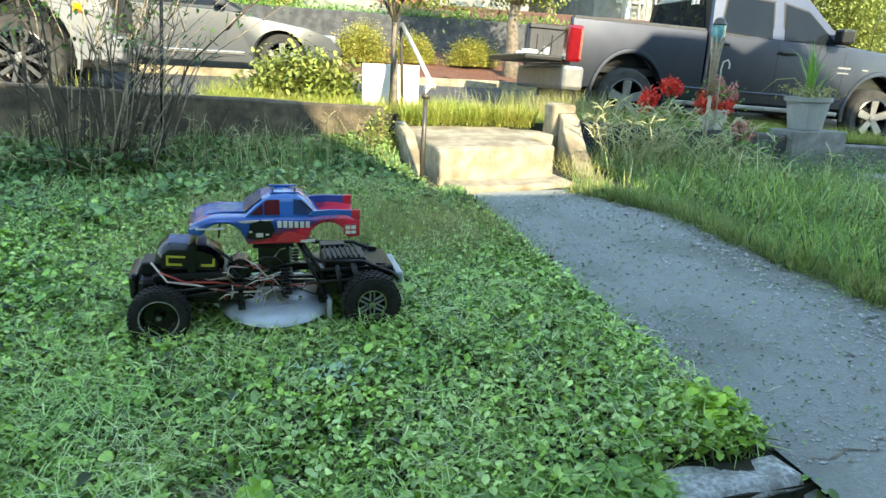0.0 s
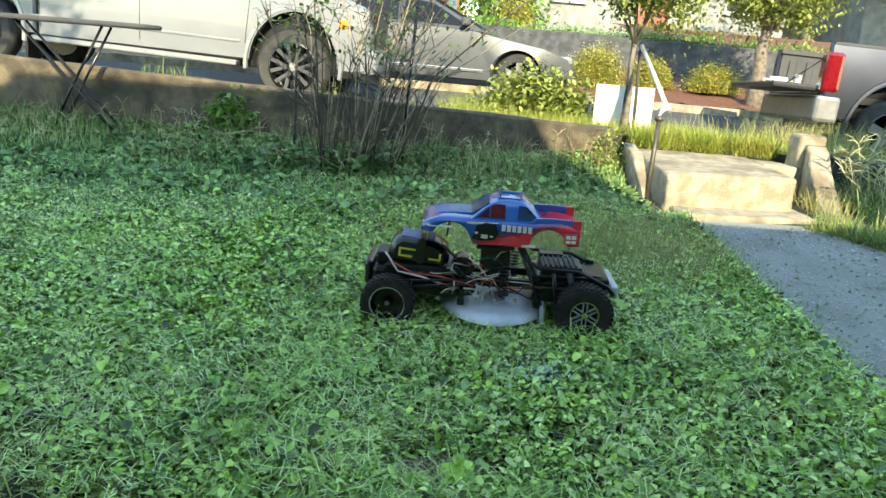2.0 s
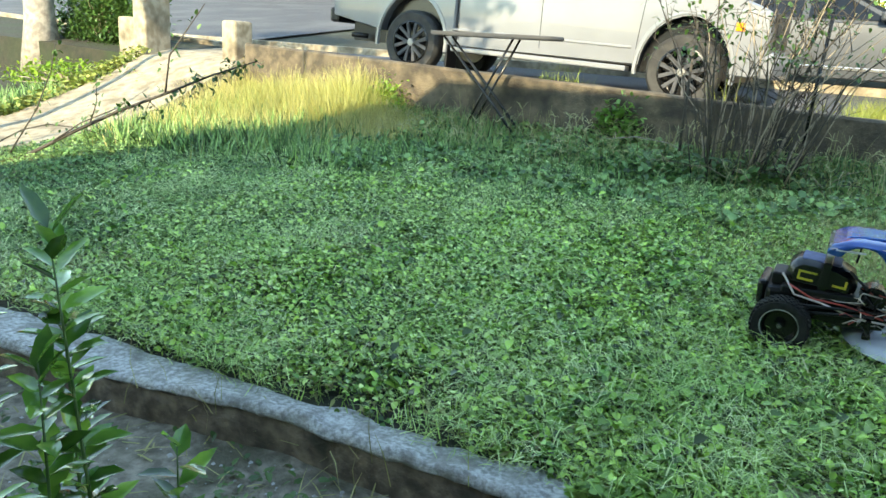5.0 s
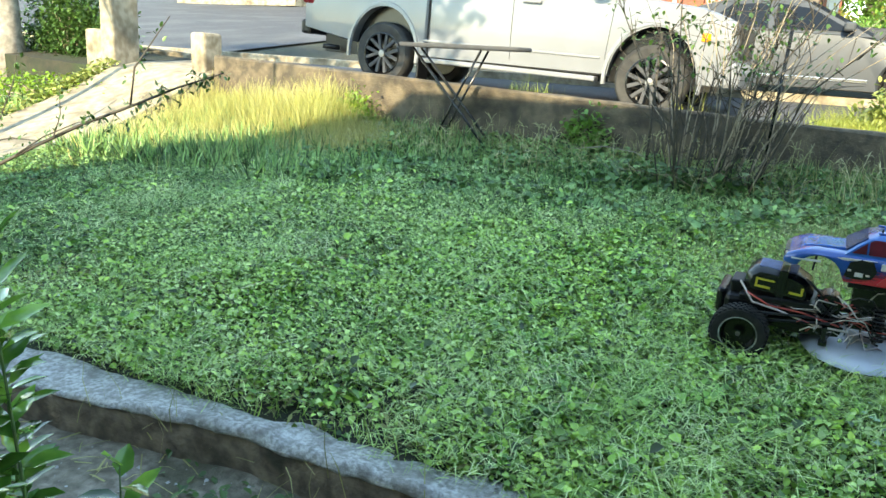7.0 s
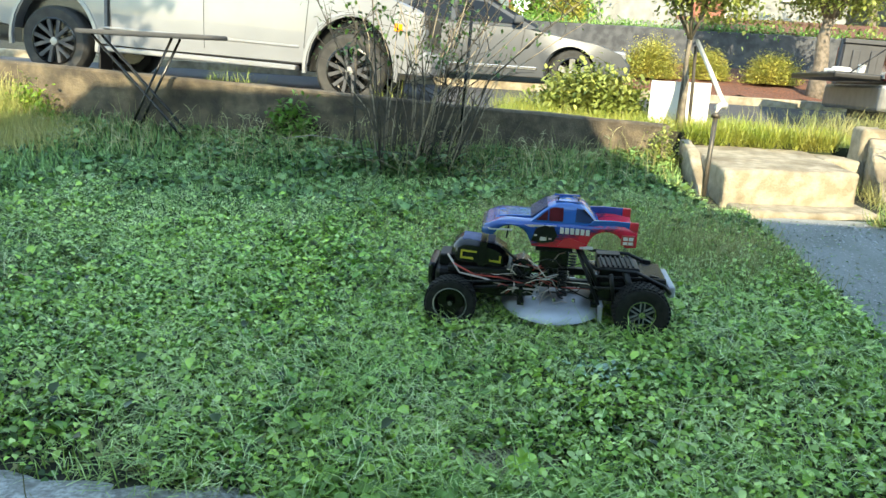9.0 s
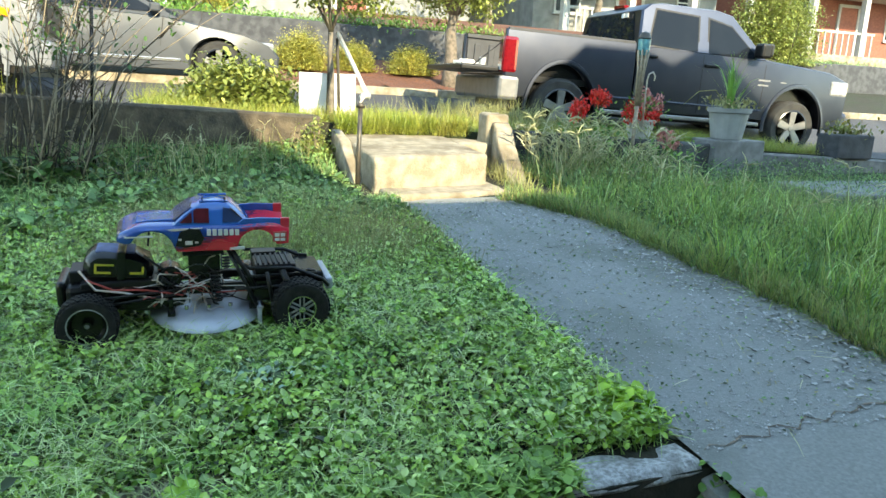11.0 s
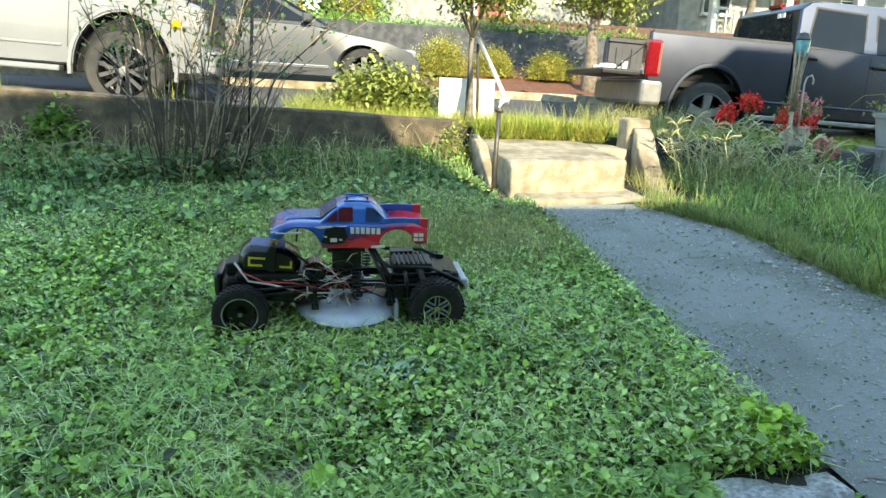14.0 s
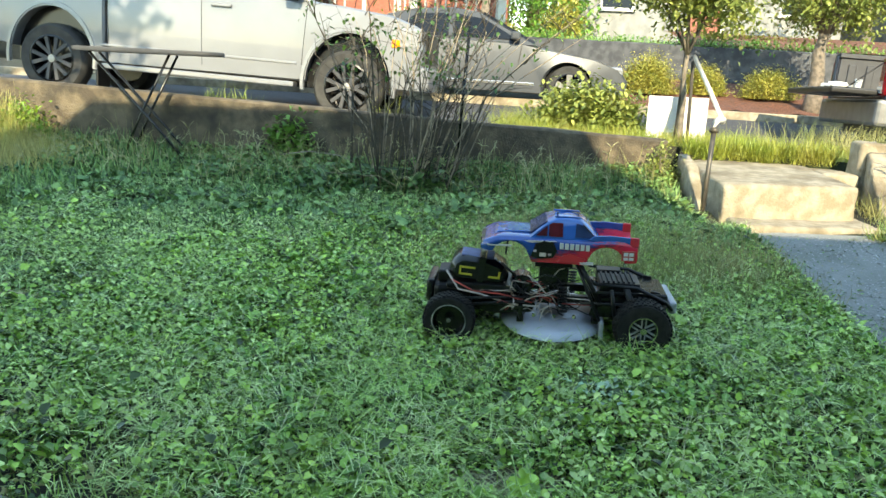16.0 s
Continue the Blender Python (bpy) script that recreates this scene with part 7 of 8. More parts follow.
shrub("verge_shrub", "yellow-green leafy shrub above the garden wall", 0.72, 7.30, 0.86, (0.60, 0.38, 0.54), 10000, 0.062, "hedge_leaf", 150)
shrub("wall_weed", "small bright leafy weed at the wall end", 1.22, 6.00, 0.52, (0.20, 0.12, 0.44), 1300, 0.032, "hedge_leaf", 40)
shrub("wall_ivy", "ivy spilling over the garden wall", -1.95, 6.14, 0.52, (0.24, 0.10, 0.50), 520, 0.065, "leaf", 24)
shrub("sun_weed", "sunlit weed growing at the wall foot", -4.25, 5.95, 0.55, (0.3, 0.2, 0.55), 800, 0.045, "bright_leaf", 24)
shrub("round_hedge", "clipped golden round hedge bush", 2.42, 14.0, 1.40, (0.52, 0.5, 0.66), 17000, 0.036, "golden_leaf", 150, "hedge", "hedge bushes")
shrub("round_hedge", "clipped golden round hedge bush", 3.50, 14.2, 1.42, (0.40, 0.42, 0.50), 11000, 0.036, "golden_leaf", 110, "hedge", "hedge bushes")
shrub("round_hedge", "loose golden hedge bush in the mulch", 4.62, 14.0, 1.40, (0.50, 0.45, 0.52), 11000, 0.036, "golden_leaf", 100, "hedge", "hedge bushes")
shrub("low_shrub", "dry golden ground shrub in a mulch bed", 6.2, 13.4, 1.25, (0.6, 0.4, 0.3), 1400, 0.07, "rust_leaf", 40, "hedge", "hedge bushes")
shrub("low_shrub", "rusty low shrub on the upper bank", -2.5, 17.5, 2.45, (0.9, 0.5, 0.6), 1800, 0.08, "rust_leaf", 40, "hedge", "hedge bushes")
shrub("low_shrub", "rusty low shrub on the upper bank", 5.2, 18.0, 2.45, (2.2, 0.5, 0.45), 2600, 0.08, "rust_leaf", 60, "hedge", "hedge bushes")
# added hedge whose dark leaves stand in for the shadowed void by the gate
shrub("void_hedge", "leafy hedge added behind the gate pillar, dark leaves for a shadowed void", -9.95, 7.05, 0.75, (1.25, 0.35, 1.5), 14000, 0.07, "dark_leaf", 160, "hedge")
shrub("gate_weed", "bright leafy weeds along the side path", -8.6, 5.6, 0.62, (1.3, 0.35, 0.3), 1600, 0.06, "bright_leaf", 40, "weed")
shrub("golden_shrub", "small rusty golden tree on the upper bank", 1.1, 18.0, 2.55, (0.6, 0.5, 0.95), 3000, 0.075, "golden_leaf", 60, "shrub")
shrub("low_shrub", "golden low shrub on the upper bank", -0.6, 17.4, 2.45, (0.8, 0.4, 0.45), 2200, 0.07, "golden_leaf", 50, "hedge", "hedge bushes")
shrub("tall_hedge", "tall green hedge between two houses", 0.8, 24.5, 2.6, (1.9, 1.0, 3.4), 7000, 0.15, "leaf", 120, "hedge")
conifer = shrub("conifer_shrub", "bright green feathery conifer shrub", 16.0, 16.6, 2.2, (1.25, 1.1, 2.6), 26000, 0.075, "hedge_leaf", 320)


def tree(label, u, v, z, height, trunk_r, crown, n, size, leaf_mat, bark="bark", limbs=9, fork=0.5, group="", seed=1):
    """A tapered trunk that forks into limbs and twigs, with leaves in clumps round the twig ends."""
    r = random.Random(seed)
    t = thing("tree", label, "tree", at(u, v, z), group)
    f = height * fork
    lean = [Vector((r.uniform(-1, 1) * 0.01 * height * k / 4, r.uniform(-1, 1) * 0.01 * height * k / 4, f * k / 4)) for k in range(5)]
    lean[0].z = -0.15
    part("trunk", tubes("trunk", [(lean, [trunk_r * (1.5 if k == 0 else 1.05 - 0.1 * k) for k in range(5)])], 12), bark, t)
    top, ends, runs = lean[-1], [], []
    for k in range(limbs):
        a = 2 * math.pi * k / limbs + r.uniform(-0.3, 0.3)
        out = Vector((math.cos(a) * crown[0], math.sin(a) * crown[1], 0)) * r.uniform(0.45, 0.95)
        end = Vector((0, 0, height - crown[2] + r.uniform(-0.6, 0.9) * crown[2])) + out
        mid = top.lerp(end, 0.5) + Vector((0, 0, 0.12 * crown[2]))
        runs.append(([top - Vector((0, 0, 0.02)), top.lerp(mid, 0.5), mid, end], [trunk_r * q for q in (0.6, 0.42, 0.3, 0.08)]))
        for j in range(7):
            b = mid.lerp(end, r.uniform(0.0, 1.0))
            e = b + Vector((r.uniform(-1, 1) * crown[0], r.uniform(-1, 1) * crown[1], r.uniform(-0.6, 0.8) * crown[2])) * 0.42
            runs.append(([b, b.lerp(e, 0.5) + Vector((0, 0, 0.03)), e], [trunk_r * q for q in (0.18, 0.1, 0.03)]))
            ends += [b.lerp(e, 0.6), e]
    for run in runs[::8]:
        part("limb", tubes("limb", [run], 6), bark, t)
    tagged(part("twig_mass", tubes("twig_mass", [q for k, q in enumerate(runs) if k % 8], 5), bark, t), kind="stuff")
    c = np.array([tuple(e) for e in ends])
    w = c[rng.integers(0, len(c), n)] + rng.normal(size=(n, 3)) * np.array(crown) * 0.13
    part("crown", spread(OVAL, "leaves", w, rng.uniform(0.65, 1.3, n) * size, (0.0, 1.2)), leaf_mat, t)
    return t


tree("young street tree with a thin forked trunk", 1.50, 6.78, 0.88, 2.1, 0.027, (0.62, 0.6, 0.66), 9000, 0.055, "hedge_leaf", "young_bark", 7, 0.38, seed=3)
tree("street tree with a rough brown trunk", 5.05, 13.0, 1.2, 3.5, 0.13, (1.35, 1.2, 1.35), 12000, 0.085, "hedge_leaf", "bark", 9, 0.36, "street trees", 5)
tree("leafy tree on the upper bank", 8.6, 19.5, 2.5, 3.6, 0.12, (1.3, 1.2, 1.3), 5000, 0.12, "bright_leaf", "bark", 9, 0.35, "yard trees", 7)
tree("leafy tree on the upper bank", -0.8, 19.0, 2.4, 4.6, 0.13, (1.7, 1.4, 1.5), 6000, 0.12, "bright_leaf", "bark", 9, 0.35, "yard trees", 8)
tree("leafy tree on the upper bank", 13.0, 21.0, 2.6, 5.0, 0.15, (1.8, 1.6, 1.8), 6000, 0.13, "leaf", "bark", 9, 0.35, "yard trees", 9)
tree("leafy tree by a far house", -7.5, 18.5, 2.3, 5.0, 0.15, (2.0, 1.6, 1.8), 6000, 0.13, "leaf", "bark", 9, 0.35, "yard trees", 10)
tree("tall tree behind the houses", 0.8, 36.0, 4.0, 11.0, 0.3, (4.5, 3.5, 4.5), 7000, 0.32, "leaf", "bark", 11, 0.3, "yard trees", 11)
tree("tall tree behind the houses", 11.5, 37.0, 4.0, 11.5, 0.3, (4.5, 3.5, 4.8), 7000, 0.32, "leaf", "bark", 11, 0.3, "yard trees", 12)
tree("tall tree behind the houses", 22.0, 36.0, 4.0, 11.0, 0.3, (5, 3.5, 4.5), 7000, 0.34, "leaf", "bark", 11, 0.3, "yard trees", 13)
tree("tall tree behind the houses", -10.0, 35.0, 4.0, 11.0, 0.3, (5, 3.5, 4.5), 7000, 0.34, "leaf", "bark", 11, 0.3, "yard trees", 14)
tree("tree with a pale grey trunk beside the gate", -10.6, 6.5, 0.7, 5.5, 0.22, (2.2, 1.6, 1.6), 6000, 0.10, "leaf", "pale_bark", 8, 0.5, seed=15)
# two unseen trees, added only to throw leaf dapples over truck and street
tree("unseen tree added to cast dapples on the parked truck", -6.9, 0.2, -0.1, 7.3, 0.07, (2.1, 1.8, 0.95), 2700, 0.17, "leaf", "bark", 9, 0.6, seed=18)
tree("unseen tree added to cast dapples on the parked truck", -4.6, 0.2, -0.1, 6.9, 0.032, (1.5, 0.9, 1.0), 3600, 0.17, "leaf", "bark", 9, 0.76, seed=16)


def bare_shrub():
    """Many thin stems fanning from one foot, twiggy, with few leaves towards the tips."""
    r = random.Random(21)
    s = thing("twiggy_shrub", "twiggy half-bare shrub with many thin brown stems", "shrub", at(-0.80, 5.52))
    pale, dark, tips = [], [], []
    for k in range(54):
        side = r.uniform(-1.0, 1.0)
        foot = Vector((side * 0.32, r.uniform(-0.16, 0.16), -0.03))
        L = r.uniform(0.75, 2.0)
        lean = max(-0.58, min(0.74, 0.14 + 0.40 * side + r.gauss(0, 0.24)))
        end = foot + Vector((lean * L, r.gauss(-0.02, 0.16) * L, L * math.cos(min(1.05, abs(lean) * 0.9))))
        mid = foot.lerp(end, 0.5) + Vector((-lean * 0.20 * L + r.gauss(0, 0.035), r.uniform(-0.05, 0.05), 0.05))
        run = ([foot, foot.lerp(mid, 0.5) + Vector((r.gauss(0, 0.025), r.gauss(0, 0.02), 0)), mid, mid.lerp(end, 0.5) + Vector((r.gauss(0, 0.035), r.gauss(0, 0.03), 0.02)), end], [q * r.uniform(0.55, 1.3) for q in (0.0066, 0.0058, 0.0048, 0.0034, 0.0017)])
        (pale if k % 2 else dark).append(run)
        for j in range(r.randint(4, 8) if L > 0.9 else 3):
            f = r.uniform(0.2, 1.95)
            b = foot.lerp(mid, f) if f < 1 else mid.lerp(end, f - 1)
            e = b + Vector((r.gauss(0, 0.14), r.gauss(0, 0.10), r.uniform(0.02, 0.26)))
            knee = b.lerp(e, 0.5) + Vector((r.gauss(0, 0.02), 0, 0.025))
            dark.append(([b, knee, e], (0.0036, 0.0027, 0.0015)))
            side_tip = knee + Vector((r.gauss(0, 0.07), r.gauss(0, 0.05), r.uniform(0.0, 0.10)))
            dark.append(([knee, knee.lerp(side_tip, 0.5), side_tip], (0.0018, 0.0015, 0.001)))
            tips += [knee, e]
    for k in range(46):
        b = Vector((r.gauss(0.05, 0.42), r.gauss(-0.05, 0.14), r.uniform(0.03, 0.16)))
        e = b + Vector((r.gauss(0, 0.22), r.gauss(0, 0.08), r.uniform(-0.04, 0.20)))
        (pale if k % 3 == 0 else dark).append(([b, b.lerp(e, 0.5) + Vector((0, 0, r.uniform(0.0, 0.06))), e], (0.0032, 0.0026, 0.0014)))
    for run in pale:
        part("stem", tubes("stem", [run], 5), "twig", s)
    tagged(part("twig_mass", tubes("twig_mass", dark, 5), "dark_twig", s, "dark fine twigs"), kind="stuff")
    c = np.array([tuple(t) for t in tips if t.z > 0.85])
    n = 650
    w = c[rng.integers(0, len(c), n)] + rng.normal(size=(n, 3)) * 0.035
    part("leaves", spread(OVAL, "leaves", w, rng.uniform(0.03, 0.055, n), (0.0, 1.2)), "dark_leaf", s, "sparse dark green leaves")
    n = 400
    q = rng.normal(size=(n, 3)) * (0.32, 0.14, 0.05) + (0, -0.05, 0.09)
    part("foot_leaves", spread(OVAL, "leaves", q, rng.uniform(0.05, 0.1, n), (0.0, 0.9)), "dark_leaf", s, "broad leaves round the foot")


bare_shrub()
solid("metal_stake", tubes("stake", [([(0, 0, -0.1), (0.02, 0, 0.6), (0.05, 0, 1.28)], 0.013)], 8), "satin_black", "thin black metal stake in a twiggy shrub", "stake", at(-0.45, 5.62), "stakes in the shrub")
solid("metal_stake", tubes("stake", [([(0, 0, -0.1), (0.0, 0, 1.1)], 0.011)], 8), "dark_twig", "thin rusty stake in a twiggy shrub", "stake", at(-1.35, 5.9), "stakes in the shrub")
solid("fallen_cane", tubes("cane", [([(0, 0, 0.13), (0.24, 0.03, 0.17), (0.50, 0.02, 0.15), (0.72, -0.04, 0.08)], (0.004, 0.005, 0.005, 0.003))], 6), "pale_bark", "pale dry cane lying over the weeds", "cane", at(-1.95, 5.86))


def rose_cane():
    s = thing("arching_rose", "arching thorny cane with small dark leaves", "shrub", at(-5.95, 3.30))
    runs = [([(-0.1, -0.05, -0.02), (0.0, 0, 0.04), (0.33, 0.19, 0.25), (0.66, 0.37, 0.44), (1.0, 0.55, 0.60), (1.38, 0.68, 0.77), (1.74, 0.8, 0.90)], (0.016, 0.015, 0.014, 0.013, 0.011, 0.008, 0.004)),
            ([(1.0, 0.55, 0.60), (1.03, 0.58, 0.9), (1.3, 0.7, 1.3)], (0.010, 0.008, 0.004)),
            ([(-0.3, -0.1, -0.02), (-0.4, -0.1, 0.5), (-0.35, -0.1, 1.2)], (0.016, 0.013, 0.008)),
            ([(-0.5, 0.0, -0.02), (-0.62, 0.05, 0.6), (-0.75, 0.1, 1.5)], (0.02, 0.016, 0.01)),
            ([(0.2, 0.1, 0.17), (0.42, 0.2, 0.33), (0.7, 0.3, 0.46), (0.95, 0.36, 0.50)], (0.006, 0.005, 0.004, 0.002)),
            ([(0.45, 0.26, 0.32), (0.5, 0.3, 0.5), (0.48, 0.32, 0.72)], (0.005, 0.004, 0.002)),
            ([(-0.2, -0.05, 0.0), (0.1, 0.05, 0.42), (0.25, 0.1, 0.74), (0.3, 0.12, 0.98)], (0.007, 0.006, 0.004, 0.002)),
            ([(-0.4, 0, 0.1), (-0.2, 0.1, 0.22), (0.0, 0.2, 0.28), (0.3, 0.3, 0.27), (0.6, 0.4, 0.2)], (0.007, 0.006, 0.006, 0.004, 0.002))]
    for run in runs:
        part("cane", tubes("cane", [run], 6), "dark_twig", s)
    spine, leaves = [Vector(q) for q in runs[0][0][3:]], []
    for k in range(34):
        f = rng.uniform(0.2, 2.98)
        b = spine[int(f)].lerp(spine[int(f) + 1], f % 1)
        e = b + Vector((rng.normal() * 0.07, rng.normal() * 0.06, rng.uniform(-0.16, 0.05)))
        part("leaf_stalk", tubes("leaf_stalk", [([b, b.lerp(e, 0.5) + Vector((0, 0, 0.01)), e], (0.0022, 0.0018, 0.001))], 4), "dark_twig", s)
        leaves += [tuple(b.lerp(e, x) + Vector((rng.normal() * 0.012, rng.normal() * 0.012, rng.normal() * 0.006))) for x in (0.45, 0.7, 0.85, 1.0, 1.05)]
    for run in runs[1:]:
        ends = [Vector(q) for q in run[0]]
        for k in range(16):
            f = rng.uniform(0.6, len(ends) - 1.01)
            leaves.append(tuple(ends[int(f)].lerp(ends[int(f) + 1], f % 1) + Vector((rng.normal() * 0.03, rng.normal() * 0.03, rng.normal() * 0.025))))
    part("leaves", spread(OVAL, "leaves", np.array(leaves), rng.uniform(0.032, 0.062, len(leaves)), (0.2, 1.3)), "dark_leaf", s)


rose_cane()


def near_sapling(u, v, foot, top, n, lean, label):
    """An upright leafy stem with pointed leaves in whorls."""
    s = thing("leafy_stem", label, "shrub", at(u, v), "stems by the kerb")
    z0 = float(ground_z(u, v))
    H = top - z0
    line = lambda f: Vector((lean[0] * f, lean[1] * f, H * f))
    part("stem", tubes("stem", [([line(0), line(0.4), line(0.75), line(1.0)], (0.005, 0.004, 0.003, 0.0015))], 6), "dark_leaf", s)
    f = np.linspace(0.12, 1.0, n)
    w = np.array([tuple(line(x)) for x in f])
    yaw = np.arange(n) * 2.4 + rng.normal(size=n) * 0.3
    part("leaves", scatter("leaves", *OVAL, w, yaw, rng.uniform(0.15, 0.8, n) + 0.5 * (f > 0.93), rng.uniform(-0.3, 0.3, n), np.stack([0.085 + 0 * f, rng.uniform(0.07, 0.12, n), 0.1 + 0 * f], -1)), "glossy_leaf", s, "pointed glossy leaves")
    return s


near_sapling(-1.36, 0.60, 0, 0.86, 54, (-0.20, 0.05), "upright leafy green stem beside the lawn kerb")
near_sapling(-1.52, 0.66, 0, 0.66, 44, (-0.06, 0.02), "upright leafy green stem beside the lawn kerb")
near_sapling(-1.42, 0.52, 0, 0.62, 40, (-0.05, 0.03), "upright leafy green stem beside the lawn kerb")
near_sapling(-1.28, 0.72, 0, 0.40, 18, (-0.02, 0.02), "short leafy green stem beside the lawn kerb")
near_sapling(-1.62, 0.50, 0, 0.72, 44, (-0.06, 0.02), "upright leafy green stem beside the lawn kerb")
p = pts(9500, (-4.5, 0.2), (0.8, 1.36))
p = p[patches(p, 2.2, 21.0) > rng.uniform(-0.1, 0.6, len(p))]
q = pts(700, (-3.5, 0.1), (0.6, 1.34))
stones = pts(1600, (-4.0, 0.0), (1.4, 1.36))
stuff("earth_grit", scatter("grit", [(-0.5, -0.4, 0), (0.5, -0.3, 0), (0.4, 0.5, 0), (-0.4, 0.4, 0), (0, 0.05, 0.5)], [(0, 1, 4), (1, 2, 4), (2, 3, 4), (3, 0, 4)], lift(stones, 0.022), rng.uniform(0, 6.28, len(stones)), 0 * stones[:, 0], 0 * stones[:, 0], 0.005 + 0.018 * rng.random(len(stones)) ** 3), "chip", "small stones on the bare earth", "grit")
stuff("straw_litter", spread(NEEDLE, "straw", lift(q, 0.02 + 0.02 * rng.random(len(q))), np.stack([rng.uniform(0.05, 0.12, len(q)), rng.uniform(0.05, 0.2, len(q)), 0.1 + 0 * q[:, 0]], -1), (0.0, 0.3)), "straw_grass", "dry straw bits on the bare earth", "straw")
stuff("kerb_weeds", spread(OVAL, "leaves", lift(p, 0.015 + 0.04 * rng.random(len(p))), rng.uniform(0.02, 0.045, len(p)), (0.0, 0.8)), "dark_leaf", "small weeds on bare earth below the kerb", "weeds")
p = np.stack([rng.uniform(-2.2, 0.6, 90), rng.normal(1.36, 0.06, 90)], -1)
stuff("dry_stalks", spread(BLADE, "stalks", np.concatenate([p, np.array([[kerb_top(u) - rng.uniform(0.0, 0.2)] for u in p[:, 0]])], 1), np.stack([0.05 + 0 * p[:, 0], rng.uniform(0.2, 0.5, 90), rng.uniform(0.05, 0.22, 90)], -1), (0.2, 1.3)), "dry_grass", "thin dry grass stalks arching over the kerb", "grass")
solid("bare_earth", mesh_of("earth", *grid_sheet(np.arange(-6, 1.51, 0.25), np.append(np.arange(-1.2, 1.3, 0.2), 1.44), ground_z, 0.02)), "dirt", "dusty bare earth below the lawn kerb", "earth", STREET, kind="structure")
wobble(bpy.data.objects["bare_earth"].data, 0.015, 3.0)

# grit, clippings and leaf litter on the path
q = pts(12500, (PATH_L, 0.5), (PATH_R, 4.7))
q = q[patches(q, 1.6, 31.0) > rng.uniform(-0.6, 0.5, len(q))]
zz = path_z(q[:, 0], q[:, 1]) + 0.038
stuff("path_grit", scatter("grit", [(-0.5, -0.4, 0), (0.5, -0.3, 0), (0.4, 0.5, 0), (-0.4, 0.4, 0), (0, 0.05, 0.5)], [(0, 1, 4), (1, 2, 4), (2, 3, 4), (3, 0, 4)], np.concatenate([q, zz[:, None]], 1), rng.uniform(0, 6.28, len(q)), 0 * zz, 0 * zz, 0.0035 + 0.011 * rng.random(len(q)) ** 2.5), "chip", "loose grit scattered on the path", "grit")
q = np.stack([np.abs(rng.normal(0, 0.10, 12000)), rng.uniform(1.0, 4.75, 12000)], -1)
q[:, 0] = np.minimum(path_right(q[:, 1]) - 0.03 + q[:, 0] + 0.10 * np.clip(patches(q, 2.5, 50.0), -0.6, 0.6), 3.0)
for k, surface in ((0, "meadow"), (1, "straw_grass"), (2, "weed_leaf")):
    w = q[k::3]
    stuff("path_fringe", spread(THREAD, "blades", np.concatenate([w, (path_z(w[:, 0], w[:, 1]) + 0.02)[:, None]], 1), np.stack([rng.uniform(0.003, 0.008, len(w)), rng.uniform(0.06, 0.26, len(w)), rng.uniform(0.03, 0.14, len(w))], -1), (0.0, 1.4)), surface, "ragged grass leaning over the path edge", "grass")
q = np.stack([np.abs(rng.normal(0, 0.28, 620)), rng.uniform(1.2, 4.7, 620)], -1)
q[:, 0] = np.maximum(path_right(q[:, 1]) + 0.02 - q[:, 0], PATH_L + 0.02)
stuff("leaf_litter", spread(OVAL, "litter", np.concatenate([q, (path_z(q[:, 0], q[:, 1]) + 0.045)[:, None]], 1), rng.uniform(0.012, 0.04, len(q)), (0.0, 0.4)), "chip", "pale leaf bits along the path edge", "leaves")
q = np.concatenate([pts(700, (PATH_L, 1.0), (PATH_R, 4.7)), np.stack([rng.normal(2.75, 0.12, 500), rng.uniform(1.5, 4.7, 500)], -1)])
q = q[(q[:, 0] > PATH_L) & (q[:, 0] < PATH_R)]
zz = path_z(q[:, 0], q[:, 1]) + 0.042
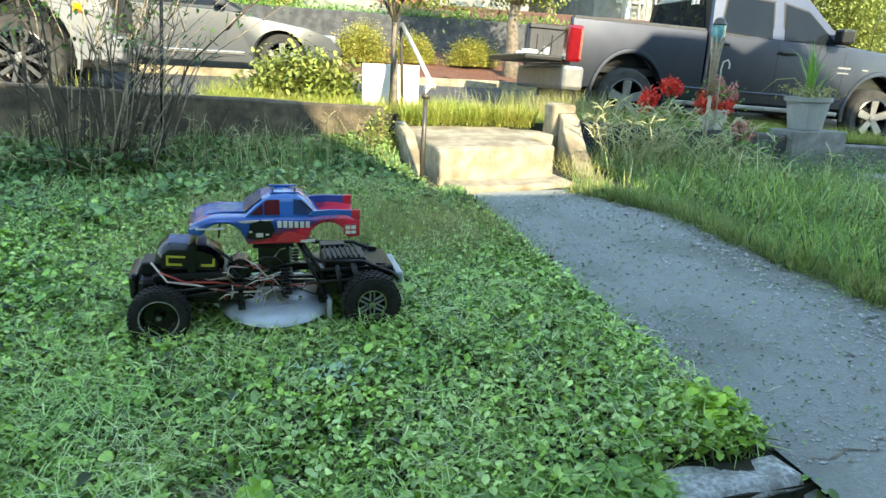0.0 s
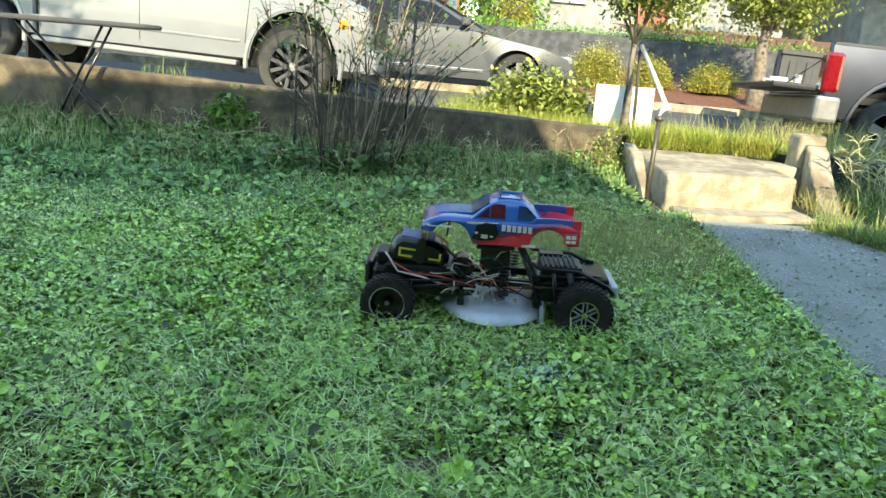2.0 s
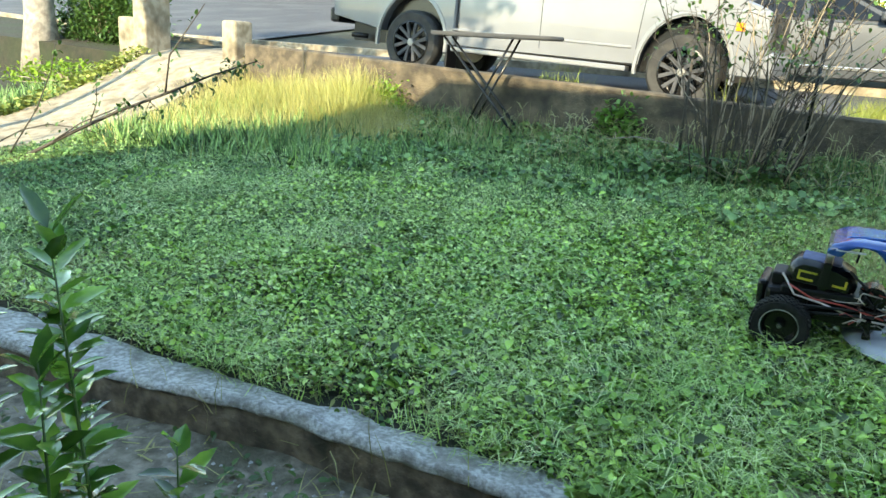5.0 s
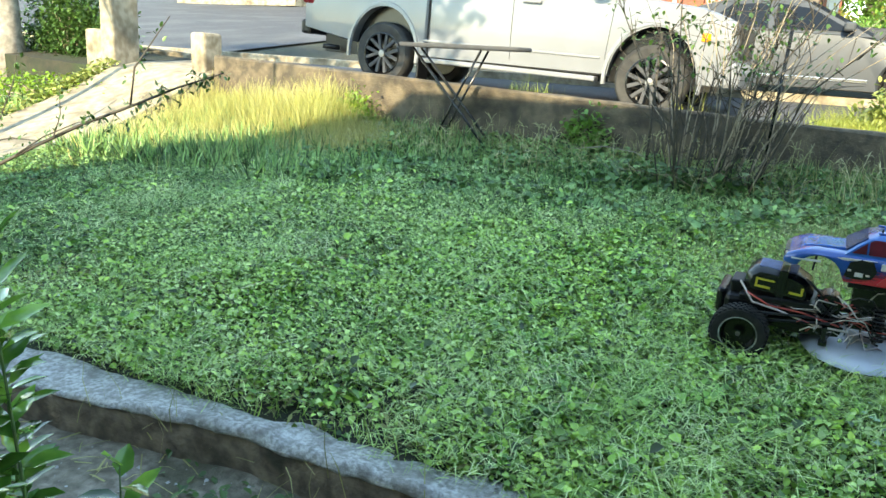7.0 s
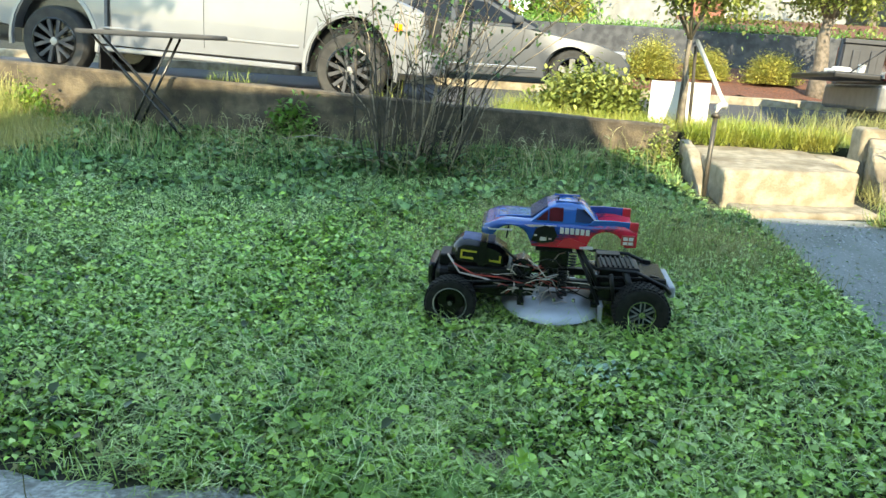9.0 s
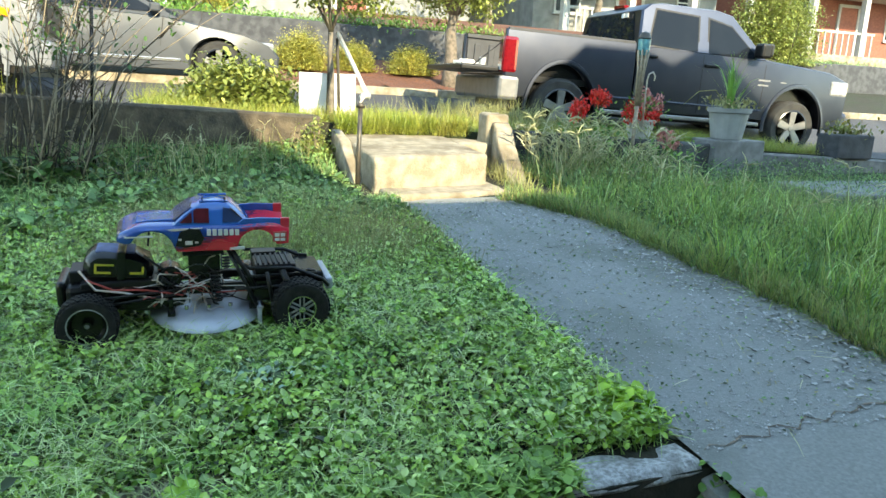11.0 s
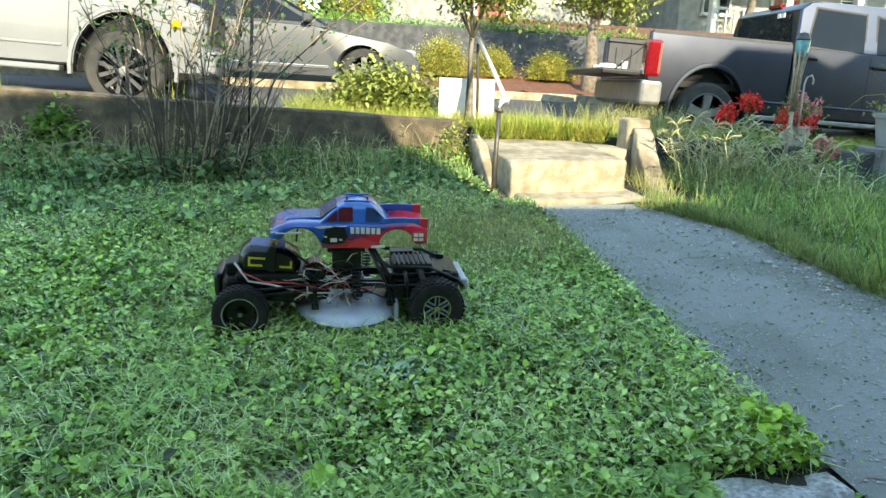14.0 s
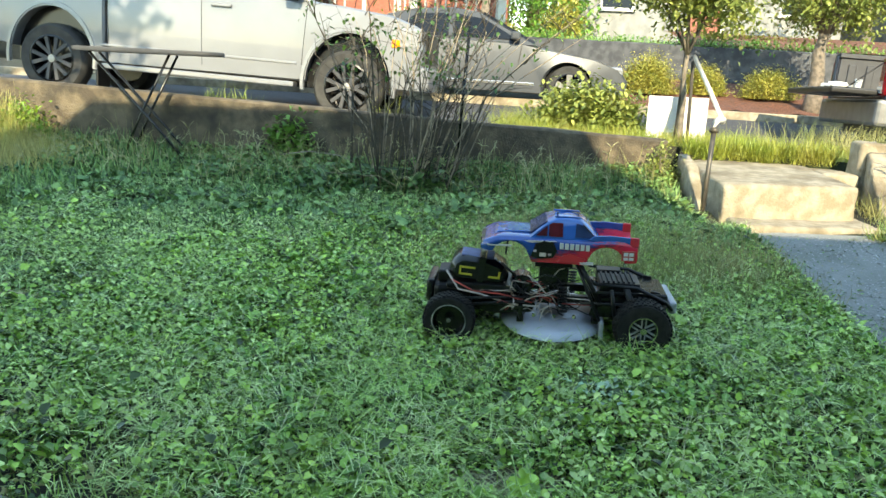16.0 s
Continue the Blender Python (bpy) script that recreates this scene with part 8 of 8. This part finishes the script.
stuff("path_litter", spread(SLIM, "litter", np.concatenate([q, zz[:, None]], 1), rng.uniform(0.01, 0.035, len(q)), (0.0, 0.2)), "dry_grass", "dry clippings and leaf bits on the path", "clippings")
q = pts(4600, (PATH_L + 0.02, 0.9), (2.8, 4.7))
q = q[(q[:, 0] < path_right(q[:, 1])) & (patches(q, 2.2, 15.0) > rng.uniform(-0.9, 0.5, len(q)))]
w = np.concatenate([q, (path_z(q[:, 0], q[:, 1]) + 0.041)[:, None]], 1)
stuff("path_slivers", spread(SLIM, "slivers", w[::2], rng.uniform(0.008, 0.026, len(w[::2])), (0.0, 0.3)), "chip", "pale dry slivers strewn over the path", "clippings")
stuff("path_cuttings", spread(TORN, "cuttings", w[1::4], rng.uniform(0.008, 0.022, len(w[1::4])), (0.0, 0.4)), "weed_leaf", "green mown cuttings strewn over the path", "clippings")
q = np.stack([PATH_L + np.abs(rng.normal(0, 0.09, 700)), rng.uniform(1.6, 4.7, 700)], -1)
stuff("edge_cuttings", spread(TORN, "cuttings", np.concatenate([q, (path_z(q[:, 0], q[:, 1]) + 0.043)[:, None]], 1), rng.uniform(0.008, 0.020, len(q)), (0.0, 0.5)), "weed_leaf", "mown leaves fallen on the path beside the lawn", "clippings")
q = pts(34, (PATH_L + 0.05, 1.0), (2.7, 3.6))
stuff("path_straw", spread(NEEDLE, "straw", np.concatenate([q, (path_z(q[:, 0], q[:, 1]) + 0.044)[:, None]], 1), np.stack([0.05 + 0 * q[:, 0], rng.uniform(0.06, 0.2, len(q)), 0.08 + 0 * q[:, 0]], -1), (0.0, 0.1)), "pale_straw", "single dry stalks lying on the path", "straw")
q = np.stack([rng.uniform(1.50, 1.60, 90), rng.uniform(1.22, 1.60, 90)], -1)
stuff("gap_weeds", spread(ROUND, "leaves", np.concatenate([q, np.array([[kerb_top(1.5) - rng.uniform(0.0, 0.13)] for _ in q])], 1), rng.uniform(0.02, 0.045, len(q)), (0.0, 1.0)), "leaf", "small weeds in the gap between kerb and path", "weeds")
